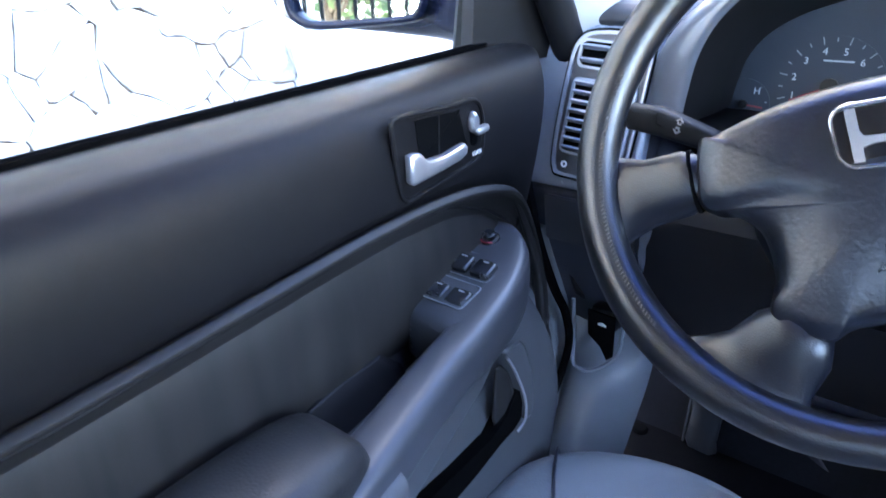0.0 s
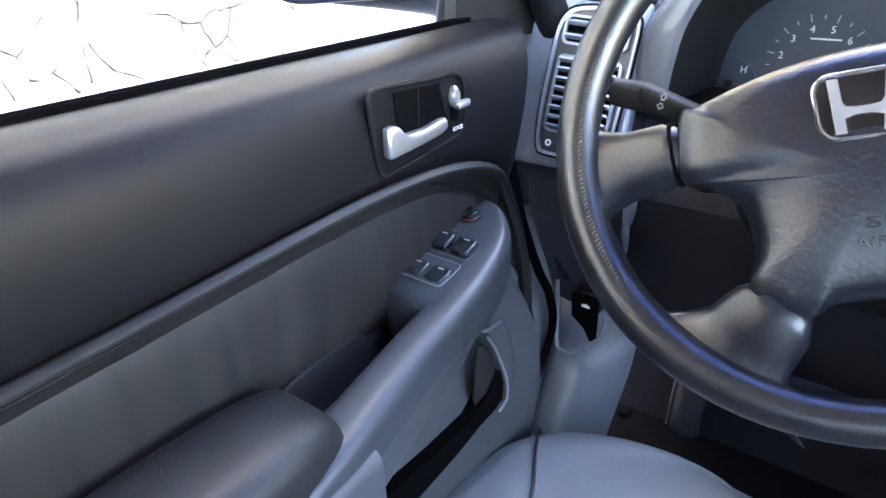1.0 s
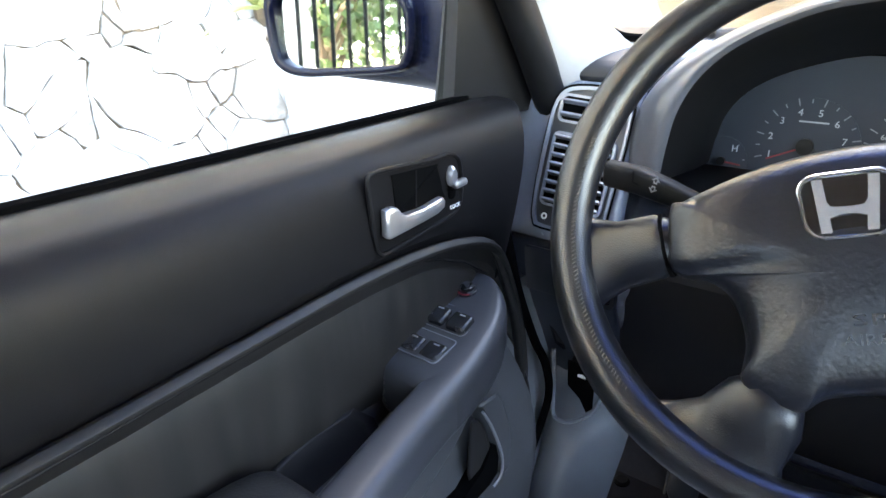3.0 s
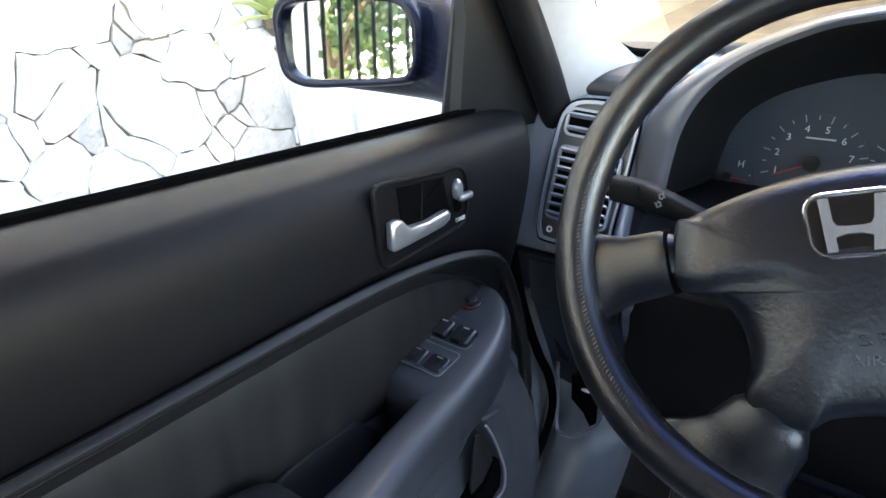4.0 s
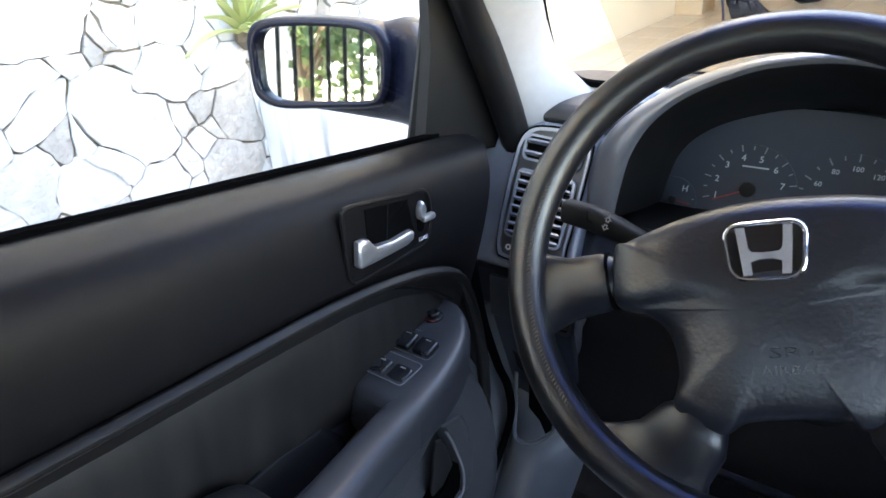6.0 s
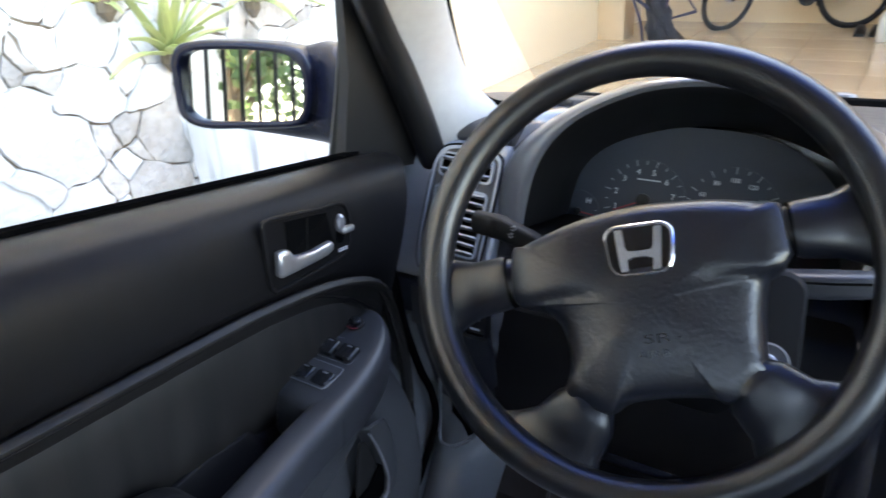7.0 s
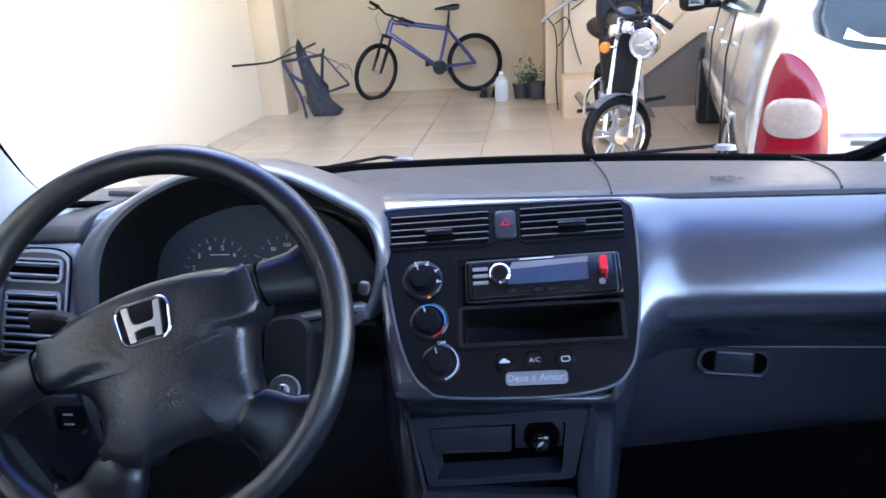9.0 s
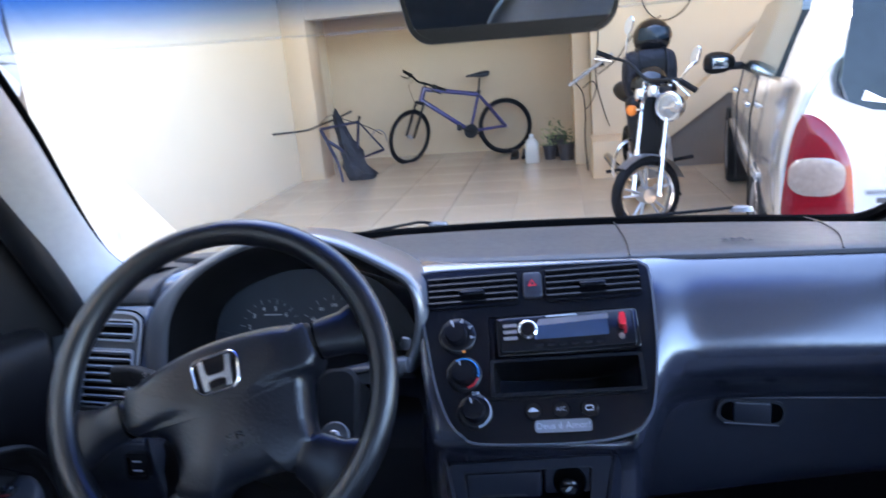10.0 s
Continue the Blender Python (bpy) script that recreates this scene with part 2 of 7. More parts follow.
M_STAIR = mat("stair_shade_and_pipe_grey", (0.135, 0.112, 0.09), 0.9, var=0.12, scale=6, bump=0.3, bump_scale=40)
M_LENS = mat("headlamp_lens", (0.30, 0.31, 0.32), 0.2, 0.5, var=0.6, scale=45, bump=0.5, bump_scale=70, coat=1.0)


# ---------- mesh tools ----------
def V(*a):
    return Vector(a)


def axes(origin, x, y):
    """A frame with its x and y axes along the given ways."""
    x = Vector(x).normalized()
    y = (Vector(y) - x * x.dot(Vector(y))).normalized()
    z = x.cross(y)
    m = Matrix((x, y, z)).transposed().to_4x4()
    m.translation = origin
    return m


def box(sx, sy, sz, m=None, bev=0.0, seg=2):
    bm = bmesh.new()
    bmesh.ops.create_cube(bm, size=1.0)
    bmesh.ops.scale(bm, vec=(sx, sy, sz), verts=bm.verts)
    if bev:
        bmesh.ops.bevel(bm, geom=bm.edges[:], offset=bev, segments=seg, profile=0.5, affect="EDGES")
    if m is not None:
        bm.transform(m if isinstance(m, Matrix) else Matrix.Translation(m))
    return bm


def loft(rings, caps=True, closed=True, bm=None):
    """Skin a row of rings of equal length."""
    bm = bm or bmesh.new()
    vs = [[bm.verts.new(p) for p in r] for r in rings]
    n = len(vs[0])
    for a, b in zip(vs, vs[1:]):
        for i in range(n if closed else n - 1):
            j = (i + 1) % n
            bm.faces.new((a[i], a[j], b[j], b[i]))
    if caps and closed:
        bm.faces.new(vs[0][::-1])
        bm.faces.new(vs[-1])
    bmesh.ops.recalc_face_normals(bm, faces=bm.faces[:])
    return bm


def smooth_path(pts, n=6):
    """Catmull-Rom through the points."""
    pts = [Vector(p) for p in pts]
    out = []
    for i in range(len(pts) - 1):
        p0, p1, p2, p3 = pts[max(i - 1, 0)], pts[i], pts[i + 1], pts[min(i + 2, len(pts) - 1)]
        for k in range(n):
            t = k / n
            out.append(0.5 * ((2 * p1) + (p2 - p0) * t + (2 * p0 - 5 * p1 + 4 * p2 - p3) * t * t + (3 * p1 - p0 - 3 * p2 + p3) * t ** 3))
    return out + [pts[-1]]


def tube(pts, r, n=8, closed=False, squash=1.0, bm=None):
    pts = [Vector(p) for p in pts]
    rs = r if isinstance(r, (list, tuple)) else [r] * len(pts)
    rings, up = [], None
    for i, p in enumerate(pts):
        if closed:
            d = pts[(i + 1) % len(pts)] - pts[i - 1]
        else:
            d = pts[min(i + 1, len(pts) - 1)] - pts[max(i - 1, 0)]
        d.normalize()
        if up is None:
            up = V(0, 0, 1) if abs(d.z) < 0.9 else V(1, 0, 0)
        s = d.cross(up).normalized()
        up = s.cross(d)
        rings.append([p + rs[i] * (math.cos(a) * s + squash * math.sin(a) * up) for a in (2 * math.pi * k / n for k in range(n))])
    if closed:
        rings.append(rings[0])
        b = loft(rings, caps=False, bm=bm)
        bmesh.ops.remove_doubles(b, verts=b.verts[:], dist=1e-6)
        return b
    return loft(rings, bm=bm)


def lathe(profile, n=24, m=None, bm=None):
    """Turn (radius, height) pairs about local z."""
    rings = [[V(max(r, 1e-5) * math.cos(a), max(r, 1e-5) * math.sin(a), h) for a in (2 * math.pi * k / n for k in range(n))] for r, h in profile]
    b = loft(rings)
    if m is not None:
        b.transform(m)
    return b


def ring_pts(m, r, n=32, a0=0.0, a1=2 * math.pi):
    full = abs(a1 - a0 - 2 * math.pi) < 1e-6
    return [m @ V(r * math.cos(a0 + (a1 - a0) * k / (n if full else n - 1)), r * math.sin(a0 + (a1 - a0) * k / (n if full else n - 1)), 0) for k in range(n)]


def rrect(w, h, r, n=5, cx=0.0, cy=0.0):
    out = []
    for sx, sy, a in ((1, 1, 0), (-1, 1, 90), (-1, -1, 180), (1, -1, 270)):
        for k in range(n):
            t = radians(a + 90 * k / (n - 1))
            out.append((cx + sx * (w / 2 - r) + r * math.cos(t), cy + sy * (h / 2 - r) + r * math.sin(t)))
    return out


def prism(poly, d, m=None, bev=0.0, z0=0.0):
    """Extrude a polygon in local xy by d along local z; bev rounds the front edge."""
    n = len(poly)
    c = (sum(p[0] for p in poly) / n, sum(p[1] for p in poly) / n)
    rings = [[V(x, y, z0) for x, y in poly]]
    if bev:
        rings.append([V(x, y, z0 + d - bev) for x, y in poly])
        for t in (0.35, 0.75, 1.0):
            k = bev * (1 - math.cos(t * math.pi / 2))
            ring = []
            for x, y in poly:
                l = max(math.hypot(x - c[0], y - c[1]), 1e-6)
                ring.append(V(x - (x - c[0]) / l * k, y - (y - c[1]) / l * k, z0 + d - bev + bev * math.sin(t * math.pi / 2)))
            rings.append(ring)
    else:
        rings.append([V(x, y, z0 + d) for x, y in poly])
    b = loft(rings)
    if m is not None:
        b.transform(m)
    return b


def hoop(outer, inner, d, m=None, z0=0.0):
    """A flat frame between two outlines of equal count, d thick."""
    b = loft([[V(x, y, z) for x, y in p] for p, z in ((outer, z0), (outer, z0 + d), (inner, z0 + d), (inner, z0), (outer, z0))], caps=False)
    bmesh.ops.remove_doubles(b, verts=b.verts[:], dist=1e-7)
    bmesh.ops.recalc_face_normals(b, faces=b.faces[:])
    if m is not None:
        b.transform(m)
    return b


def plate(grid, t, bm=None):
    """A solid sheet through a grid of points, t thick, away from its normal side."""
    rows, cols = len(grid), len(grid[0])
    bm = bm or bmesh.new()
    g = [[Vector(p) for p in r] for r in grid]
    nor = []
    for i in range(rows):
        nor.append([])
        for j in range(cols):
            a = g[min(i + 1, rows - 1)][j] - g[max(i - 1, 0)][j]
            b = g[i][min(j + 1, cols - 1)] - g[i][max(j - 1, 0)]
            nor[-1].append(a.cross(b).normalized())
    top = [[bm.verts.new(p) for p in r] for r in g]
    bot = [[bm.verts.new(g[i][j] - nor[i][j] * t) for j in range(cols)] for i in range(rows)]
    for i in range(rows - 1):
        for j in range(cols - 1):
            bm.faces.new((top[i][j], top[i + 1][j], top[i + 1][j + 1], top[i][j + 1]))
            bm.faces.new((bot[i][j], bot[i][j + 1], bot[i + 1][j + 1], bot[i + 1][j]))
    edge = [(0, j) for j in range(cols)] + [(i, cols - 1) for i in range(1, rows)] + [(rows - 1, j) for j in range(cols - 2, -1, -1)] + [(i, 0) for i in range(rows - 2, 0, -1)]
    for (a, b), (c, d) in zip(edge, edge[1:] + edge[:1]):
        bm.faces.new((top[a][b], top[c][d], bot[c][d], bot[a][b]))
    bmesh.ops.recalc_face_normals(bm, faces=bm.faces[:])
    return bm


def merge(*bms):
    out = bms[0]
    for b in bms[1:]:
        me = bpy.data.meshes.new("tmp")
        b.to_mesh(me)
        out.from_mesh(me)
        bpy.data.meshes.remove(me)
        b.free()
    return out


def mesh_of(name, bm, material, sharp=35):
    me = bpy.data.meshes.new(name)
    bm.normal_update()
    for f in bm.faces:
        f.smooth = True
    for e in bm.edges:
        if len(e.link_faces) == 2 and e.calc_face_angle(0) > radians(sharp):
            e.smooth = False
    bm.to_mesh(me)
    bm.free()
    me.materials.append(material)
    return me


def part(name, bm, material, parent, label="", sub=0, sharp=35):
    ob = new(name, mesh_of(name, bm, material, sharp))
    ob.parent = parent
    if label:
        tagged(ob, label)
    if sub:
        mod = ob.modifiers.new("round", "SUBSURF")
        mod.levels = mod.render_levels = sub
    return ob


CAR = pose(0, 0, 0, -8, 0, 0)
WORLD = Matrix.Identity(4)


def thing(name, label, category, m=WORLD, group="", kind=""):
    ob = new(name)
    ob.empty_display_size = 0.05
    ob.matrix_world = m
    return tagged(ob, label, category, group, kind)


def solo(name, bm, material, label, category, m=WORLD, group="", kind="", sub=0, sharp=35):
    ob = new(name, mesh_of(name, bm, material, sharp))
    ob.matrix_world = m
    if sub:
        mod = ob.modifiers.new("round", "SUBSURF")
        mod.levels = mod.render_levels = sub
    return tagged(ob, label, category, group, kind)


def words(text, size, m, depth=0.0004):
    """Lettering in the built-in font as a mesh."""
    cu = bpy.data.curves.new("lettering", "FONT")
    cu.body, cu.size, cu.extrude, cu.align_x, cu.align_y, cu.resolution_u = text, size, depth, "CENTER", "CENTER", 2
    tmp = bpy.data.objects.new("lettering", cu)
    me = bpy.data.meshes.new_from_object(tmp)
    bm = bmesh.new()
    bm.from_mesh(me)
    bm.transform(m)
    bpy.data.objects.remove(tmp)
    bpy.data.curves.remove(cu)
    bpy.data.meshes.remove(me)
    return bm


# ---------- car: driver's door ----------
def lerp_table(tab, v):
    for (a, p), (b, q) in zip(tab, tab[1:]):
        if v <= b:
            t = max(0.0, (v - a) / (b - a))
            return p + (q - p) * t
    return tab[-1][1]


CREASE = [(-1.1, 0.80), (-0.34, 0.823), (-0.19, 0.834), (-0.05, 0.844), (0.04, 0.840), (0.09, 0.832), (0.13, 0.815), (0.150, 0.79), (0.162, 0.75), (0.175, 0.66), (0.19, 0.5), (0.2, 0.42)]


def crease(v):
    return lerp_table(CREASE, v)


def build_door():
    d = thing("door_1", "closed front car door with black upper panel and grey lower trim", "car door", CAR)
    vs = [-1.1, -0.9, -0.7, -0.5, -0.35, -0.25, -0.15, -0.05, 0.02, 0.07, 0.11, 0.135, 0.15, 0.16, 0.175, 0.19, 0.215, 0.235]
    grid = []
    for v in vs:
        c = crease(v) - 0.004
        b = max(c, 0.76) if v > 0.14 else c
        mid = (0.86 + b) / 2
        grid.append([(x, min(v, 0.152 + max(0, w - 0.76) * 0.30) if s else v, w) for x, w, s in ((-0.752, 0.935, 0), (-0.746, 0.9475, 0), (-0.715, 0.951, 0), (-0.69, 0.948, 0), (-0.67, 0.938, 1), (-0.659, 0.918, 1), (-0.6545, 0.89, 1), (-0.6535, 0.86, 1), (-0.655, mid, 1), (-0.660, b + 0.008, 1), (-0.668, b - 0.004, 1))])
    part("upper_panel", plate(grid, -0.012), M_VINYL, d, "soft black vinyl upper door panel", sub=1)
    # lower trim with rounded top rim
    vs2 = [-1.1, -0.8, -0.5, -0.35, -0.2, -0.1, -0.03, 0.03, 0.07, 0.105, 0.13, 0.145, 0.155, 0.165, 0.177, 0.19]
    grid = []
    for v in vs2:
        c = crease(v)
        rows = [(-0.664, c), (-0.655, c + 0.002), (-0.649, c - 0.004), (-0.650, c - 0.009), (-0.668, c - 0.015)]
        for k in range(1, 7):
            w = (c - 0.02) + (0.30 - c + 0.02) * k / 6
            x = lerp_table([(0.28, -0.632), (0.42, -0.626), (0.5, -0.618), (0.56, -0.625), (0.62, -0.650), (0.68, -0.672), (0.9, -0.674)], w)
            rows.append((x, w))
        grid.append([(x, v + lerp_table([(0.28, -0.05), (0.42, -0.04), (0.49, 0.002), (0.56, 0.027), (0.62, 0.035), (0.70, 0.026), (0.76, 0.010)], w) * max(0.0, (v - 0.03) / 0.16), w) for x, w in rows])
    part("trim_rim", plate([row[:6] for row in grid], -0.012), M_RIMTRIM, d, "rounded brown-grey rim under the upper panel", sub=1)
    part("lower_trim", plate([row[5:] for row in grid], -0.012), M_GREY, d, "pale grey moulded lower door trim", sub=1)
    # padded insert above the armrest
    ins = [-1.1, -0.8, -0.6] + [-0.5 + 0.0125 * k for k in range(43)] + [0.05, 0.065, 0.08, 0.09, 0.11, 0.124]
    grid = []
    for i, v in enumerate(ins):
        top = crease(v) - 0.012 - (0.0 if v < 0.03 else (v - 0.03) * 0.25)
        low = 0.69 if v < 0.06 else 0.69 + (v - 0.06) * 1.0
        n = 6
        ripple = (0.0030 * math.sin(v * 95 + 2.0 * math.sin(v * 31)) + 0.0016 * math.sin(v * 171 + 1.3)) * min(1.0, max(0.0, (0.5 + v) / 0.08)) * min(1.0, max(0.0, (0.02 - v) / 0.08))
        grid.append([(-0.664 + ripple * math.sin(math.pi * k / n) ** 0.5 * k / n + 0.003 * math.sin(math.pi * min(max(k / n, 0.0), 1)) - (0.006 if k in (0, n) or i in (0, len(ins) - 1) else 0), v, top + (low - top) * k / n) for k in range(n + 1)])
    part("insert", plate(grid, -0.01), M_FABRIC, d, "creased grey leatherette door insert", sub=1)
    part("piping", tube(smooth_path([(-0.6605, v, crease(v) - 0.0140 - (0.0 if v < 0.03 else (v - 0.03) * 0.25)) for v in ins] + [(-0.662, 0.134, 0.775)], 4), 0.0016, 6), M_VINYL, d)

    def sec(v, xi, xo, wt, wb, r=0.012, tip=0.0):
        pts = [(x, w) for x, w in rrect(xo - xi, wt - wb, min(r, (wt - wb) / 2.2, (xo - xi) / 2.2), 5, (xi + xo) / 2, (wt + wb) / 2)]
        return [V(x, v + tip * (w - wb), w) for x, w in pts]
    pod = [sec(0.124, -0.68, -0.652, 0.777, 0.755, 0.008), sec(0.121, -0.676, -0.642, 0.779, 0.745), sec(0.113, -0.676, -0.628, 0.778, 0.735, 0.014), sec(0.100, -0.676, -0.613, 0.775, 0.724, 0.015), sec(0.083, -0.676, -0.602, 0.771, 0.714, 0.015),
           sec(0.06, -0.676, -0.592, 0.765, 0.704, 0.015), sec(0.03, -0.674, -0.585, 0.7575, 0.697, 0.015), sec(-0.005, -0.672, -0.581, 0.749, 0.69, 0.015), sec(-0.030, -0.672, -0.579, 0.7435, 0.688, 0.015), sec(-0.040, -0.670, -0.579, 0.738, 0.686, 0.016)]
    part("switch_pod", loft(pod), M_POD, d, "slate grey power window switch pod", sub=1, sharp=60)
    bar = [sec(0.05, -0.622, -0.590, 0.7605, 0.702, 0.015), sec(0.01, -0.622, -0.5825, 0.752, 0.694, 0.015), sec(-0.02, -0.622, -0.5795, 0.7455, 0.690, 0.015), sec(-0.06, -0.621, -0.578, 0.7365, 0.683, 0.015), sec(-0.10, -0.619, -0.573, 0.727, 0.674, 0.015), sec(-0.15, -0.615, -0.565, 0.716, 0.662, 0.015), sec(-0.19, -0.61, -0.558, 0.708, 0.652, 0.015), sec(-0.26, -0.61, -0.551, 0.70, 0.642, 0.015)]
    part("grab_bar", loft(bar), M_POD, d, "slate grey grab bar", sub=1, sharp=60)
    part("grab_cup", plate([[(-0.663, -0.2, 0.715), (-0.663, -0.045, 0.73)], [(-0.655, -0.2, 0.65), (-0.655, -0.045, 0.66)], [(-0.60, -0.2, 0.645), (-0.60, -0.045, 0.655)]], 0.006), M_KNEE, d, "deep dark grab recess", sub=1)
    arm = [sec(-0.172, -0.650, -0.580, 0.712, 0.67, 0.02), sec(-0.178, -0.656, -0.572, 0.724, 0.66, 0.02), sec(-0.195, -0.658, -0.566, 0.734, 0.65, 0.024), sec(-0.23, -0.66, -0.558, 0.739, 0.645, 0.026), sec(-0.32, -0.66, -0.552, 0.738, 0.64, 0.028), sec(-0.5, -0.66, -0.55, 0.73, 0.63, 0.028), sec(-0.8, -0.66, -0.55, 0.72, 0.62, 0.028)]
    part("armrest", loft(arm), M_ARM, d, "padded grey leather armrest", sub=1, sharp=60)
    part("armrest_base", loft([sec(-0.16, -0.66, -0.556, 0.69, 0.60), sec(-0.3, -0.66, -0.548, 0.69, 0.59), sec(-0.8, -0.66, -0.545, 0.68, 0.58)]), M_GREY, d)
    part("pod_skirt", loft([sec(0.12, -0.67, -0.648, 0.73, 0.69, 0.01), sec(0.08, -0.67, -0.625, 0.715, 0.67), sec(0.0, -0.67, -0.607, 0.692, 0.64), sec(-0.1, -0.66, -0.594, 0.675, 0.61), sec(-0.2, -0.66, -0.572, 0.66, 0.595)]), M_GREY, d, sharp=60)
    # switches lie on the sloping top of the pod
    sw = axes((-0.6435, 0.0215, 0.7545), (1, 0, -0.02), (0, 0.977, 0.215))
    for b in (-0.0215, 0.0215):
        rp = part("switch_recess", prism(rrect(0.053, 0.036, 0.005, 5, 0.001, b + 0.003), 0.0012, sw, 0.0008), M_POD, d)
        part("recess_rim", tube([sw @ V(x, y, 0.0012) for x, y in rrect(0.053, 0.036, 0.005, 5, 0.001, b + 0.003)], 0.0007, 5, closed=True), M_KICK, rp)
        for a in (-0.0125, 0.0145):
            s = part("window_switch", prism(rrect(0.0225, 0.0215, 0.003, 4, a, b - 0.001), 0.0062, sw @ pose(0, 0, 0, 7, 0, 0), 0.003), M_SWITCH, d, "black rocker switch")
            part("mark", prism(rrect(0.007, 0.0016, 0.0005, 3, a, b + 0.005), 0.0008, sw @ pose(0, 0, 0.0058, 7, 0, 0)), M_STICK, s)
    km = sw @ Matrix.Translation((-0.012, 0.0685, 0.0005))
    kk = part("mirror_knob", lathe([(0.0, 0.0105), (0.0062, 0.0105), (0.0075, 0.009), (0.0078, 0.005), (0.0105, 0.0042), (0.0115, 0.0)][::-1], 24, km), M_SWITCH, d, "round black mirror adjuster")
    part("red_mark", tube(ring_pts(km @ Matrix.Translation((0, 0, 0.0042)), 0.0100, 10, radians(-150), radians(-40)), 0.0009, 5), M_NEEDLE, kk)
    part("seam_line", tube(smooth_path([sw @ V(x, y, 0.0012) for x, y in ((-0.004, 0.089), (0.010, 0.080), (0.0165, 0.068), (0.0185, 0.053))]), 0.0006, 5), M_DARK, d)
    # inner release with bezel, cup, lever and lock
    hb = axes((-0.6535, 0.011, 0.8925), (0, 1, 0), (0.02, 0, 1))

    def hull(k):
        return [(-0.063 + k, 0.036 - k), (-0.052 + k, 0.0405 - k), (0.02, 0.036 - k), (0.045, 0.036 - k), (0.06 - k * .5, 0.031 - k), (0.0675 - k, 0.016), (0.069 - k, -0.004), (0.066 - k, -0.022 + k), (0.05, -0.031 + k), (0.0, -0.037 + k), (-0.04, -0.041 + k), (-0.051 + k, -0.039 + k), (-0.0565 + k, -0.03 + k), (-0.061 + k, 0.01)]

    def rnd_hull(k):
        h = hull(k)
        return [(p.x, p.y) for p in smooth_path([(x, y, 0) for x, y in h + h[:1]], 4)[:-1]]
    part("handle_bezel", tube([hb @ V(x, y, 0.0006) for x, y in rnd_hull(0.003)], 0.0024, 8, closed=True), M_VINYL, d, "rolled black bezel of the inner release")
    part("handle_floor", prism(rnd_hull(0.004), 0.0006, hb), M_VINYL, d)
    cup = [(p.x, p.y) for p in smooth_path([V(x, y, 0) for x, y in ((-0.031, 0.030), (-0.030, 0.0308), (0.026, 0.0270), (0.029, 0.025), (0.0365, 0.0), (0.035, -0.009), (-0.024, -0.008), (-0.027, -0.005), (-0.031, 0.030))], 3)[:-1]]
    # flat sheet: the recess has no depth, its shade is the colour
    part("handle_cup", prism(cup, 0.0008, hb, z0=0.0008), M_DARK, d, "near-black sheet standing in for the shaded finger recess")
    part("cup_rib", box(0.0012, 0.034, 0.0012, hb @ pose(-0.001, 0.011, 0.0018, 0, 0, -2)), M_BLACK, d)
    lever = [V(x, y, 0.003) for x, y in ((-0.048, 0.0045), (-0.040, 0.0055), (-0.034, 0.004), (-0.029, -0.002), (-0.023, -0.0055), (0.0, -0.0065), (0.022, -0.0035), (0.029, -0.0032), (0.032, -0.0065), (0.031, -0.0125), (0.022, -0.0165), (0.0, -0.019), (-0.03, -0.0215), (-0.044, -0.0225), (-0.048, -0.019))]
    lv = loft([[V(p.x - (p.x + 0.012) * s * 0.4, p.y - (p.y + 0.0125) * s, p.z + z) for p in lever] for z, s in ((0, 0), (0.0045, 0), (0.0065, 0.08), (0.0075, 0.3))])
    lv.transform(hb)
    part("lever", lv, M_SILVER, d, "satin silver pull lever", sharp=50)
    lk = lathe([(0.0058, 0), (0.0058, 0.003), (0.0042, 0.006), (0, 0.007)], 18, hb @ Matrix.Translation((0.0485, 0.0115, 0.001)) @ Matrix.Diagonal((1.0, 1.75, 1, 1)))
    l0 = part("lock_slider", lk, M_SILVER, d, "silver lock slider")
    part("lock_tab", box(0.019, 0.0075, 0.008, hb @ pose(0.0575, 0.003, 0.0055, 0, 0, 4), 0.003), M_SILVER, l0)
    part("lock_slot", prism(rrect(0.010, 0.020, 0.005, 5, 0.0505, -0.002), 0.0012, hb, z0=0.001), M_DARK, d)
    part("lock_word", words("LOCK", 0.0056, hb @ pose(0.054, -0.0195, 0.0028)), M_WHITE, d, "white lettering on the lock")
    # storage pocket at the foot of the door
    pk = axes((-0.614, 0, 0), (0, 1, 0), (0, 0, 1))
    lip = [(0.053, 0.659), (0.065, 0.639), (0.074, 0.620), (0.084, 0.596), (0.089, 0.576), (0.087, 0.556), (0.072, 0.549)]
    mouth = [(0.078, 0.600)] + lip[3:] + [(0.045, 0.546), (0.0, 0.535), (-0.05, 0.527), (-0.1, 0.52), (-0.6, 0.50), (-0.6, 0.562), (-0.121, 0.562), (-0.03, 0.562), (0.03, 0.565), (0.060, 0.578)]
    # pocket shade is painted in two steps: darker grey wall, then near-black sheet
    part("pocket_inner", plate([[(-0.628, 0.050, 0.655), (-0.618, 0.066, 0.636)], [(-0.624, 0.045, 0.60), (-0.617, 0.078, 0.600)], [(-0.622, 0.03, 0.56), (-0.617, 0.085, 0.56)]], 0.003), M_RIMTRIM, d, "inner pocket wall in darker grey for half shade", sub=1)
    part("pocket_mouth", prism(mouth, 0.03, pk, z0=-0.032), M_DARK, d, "near-black sheet standing in for shade in the door pocket")
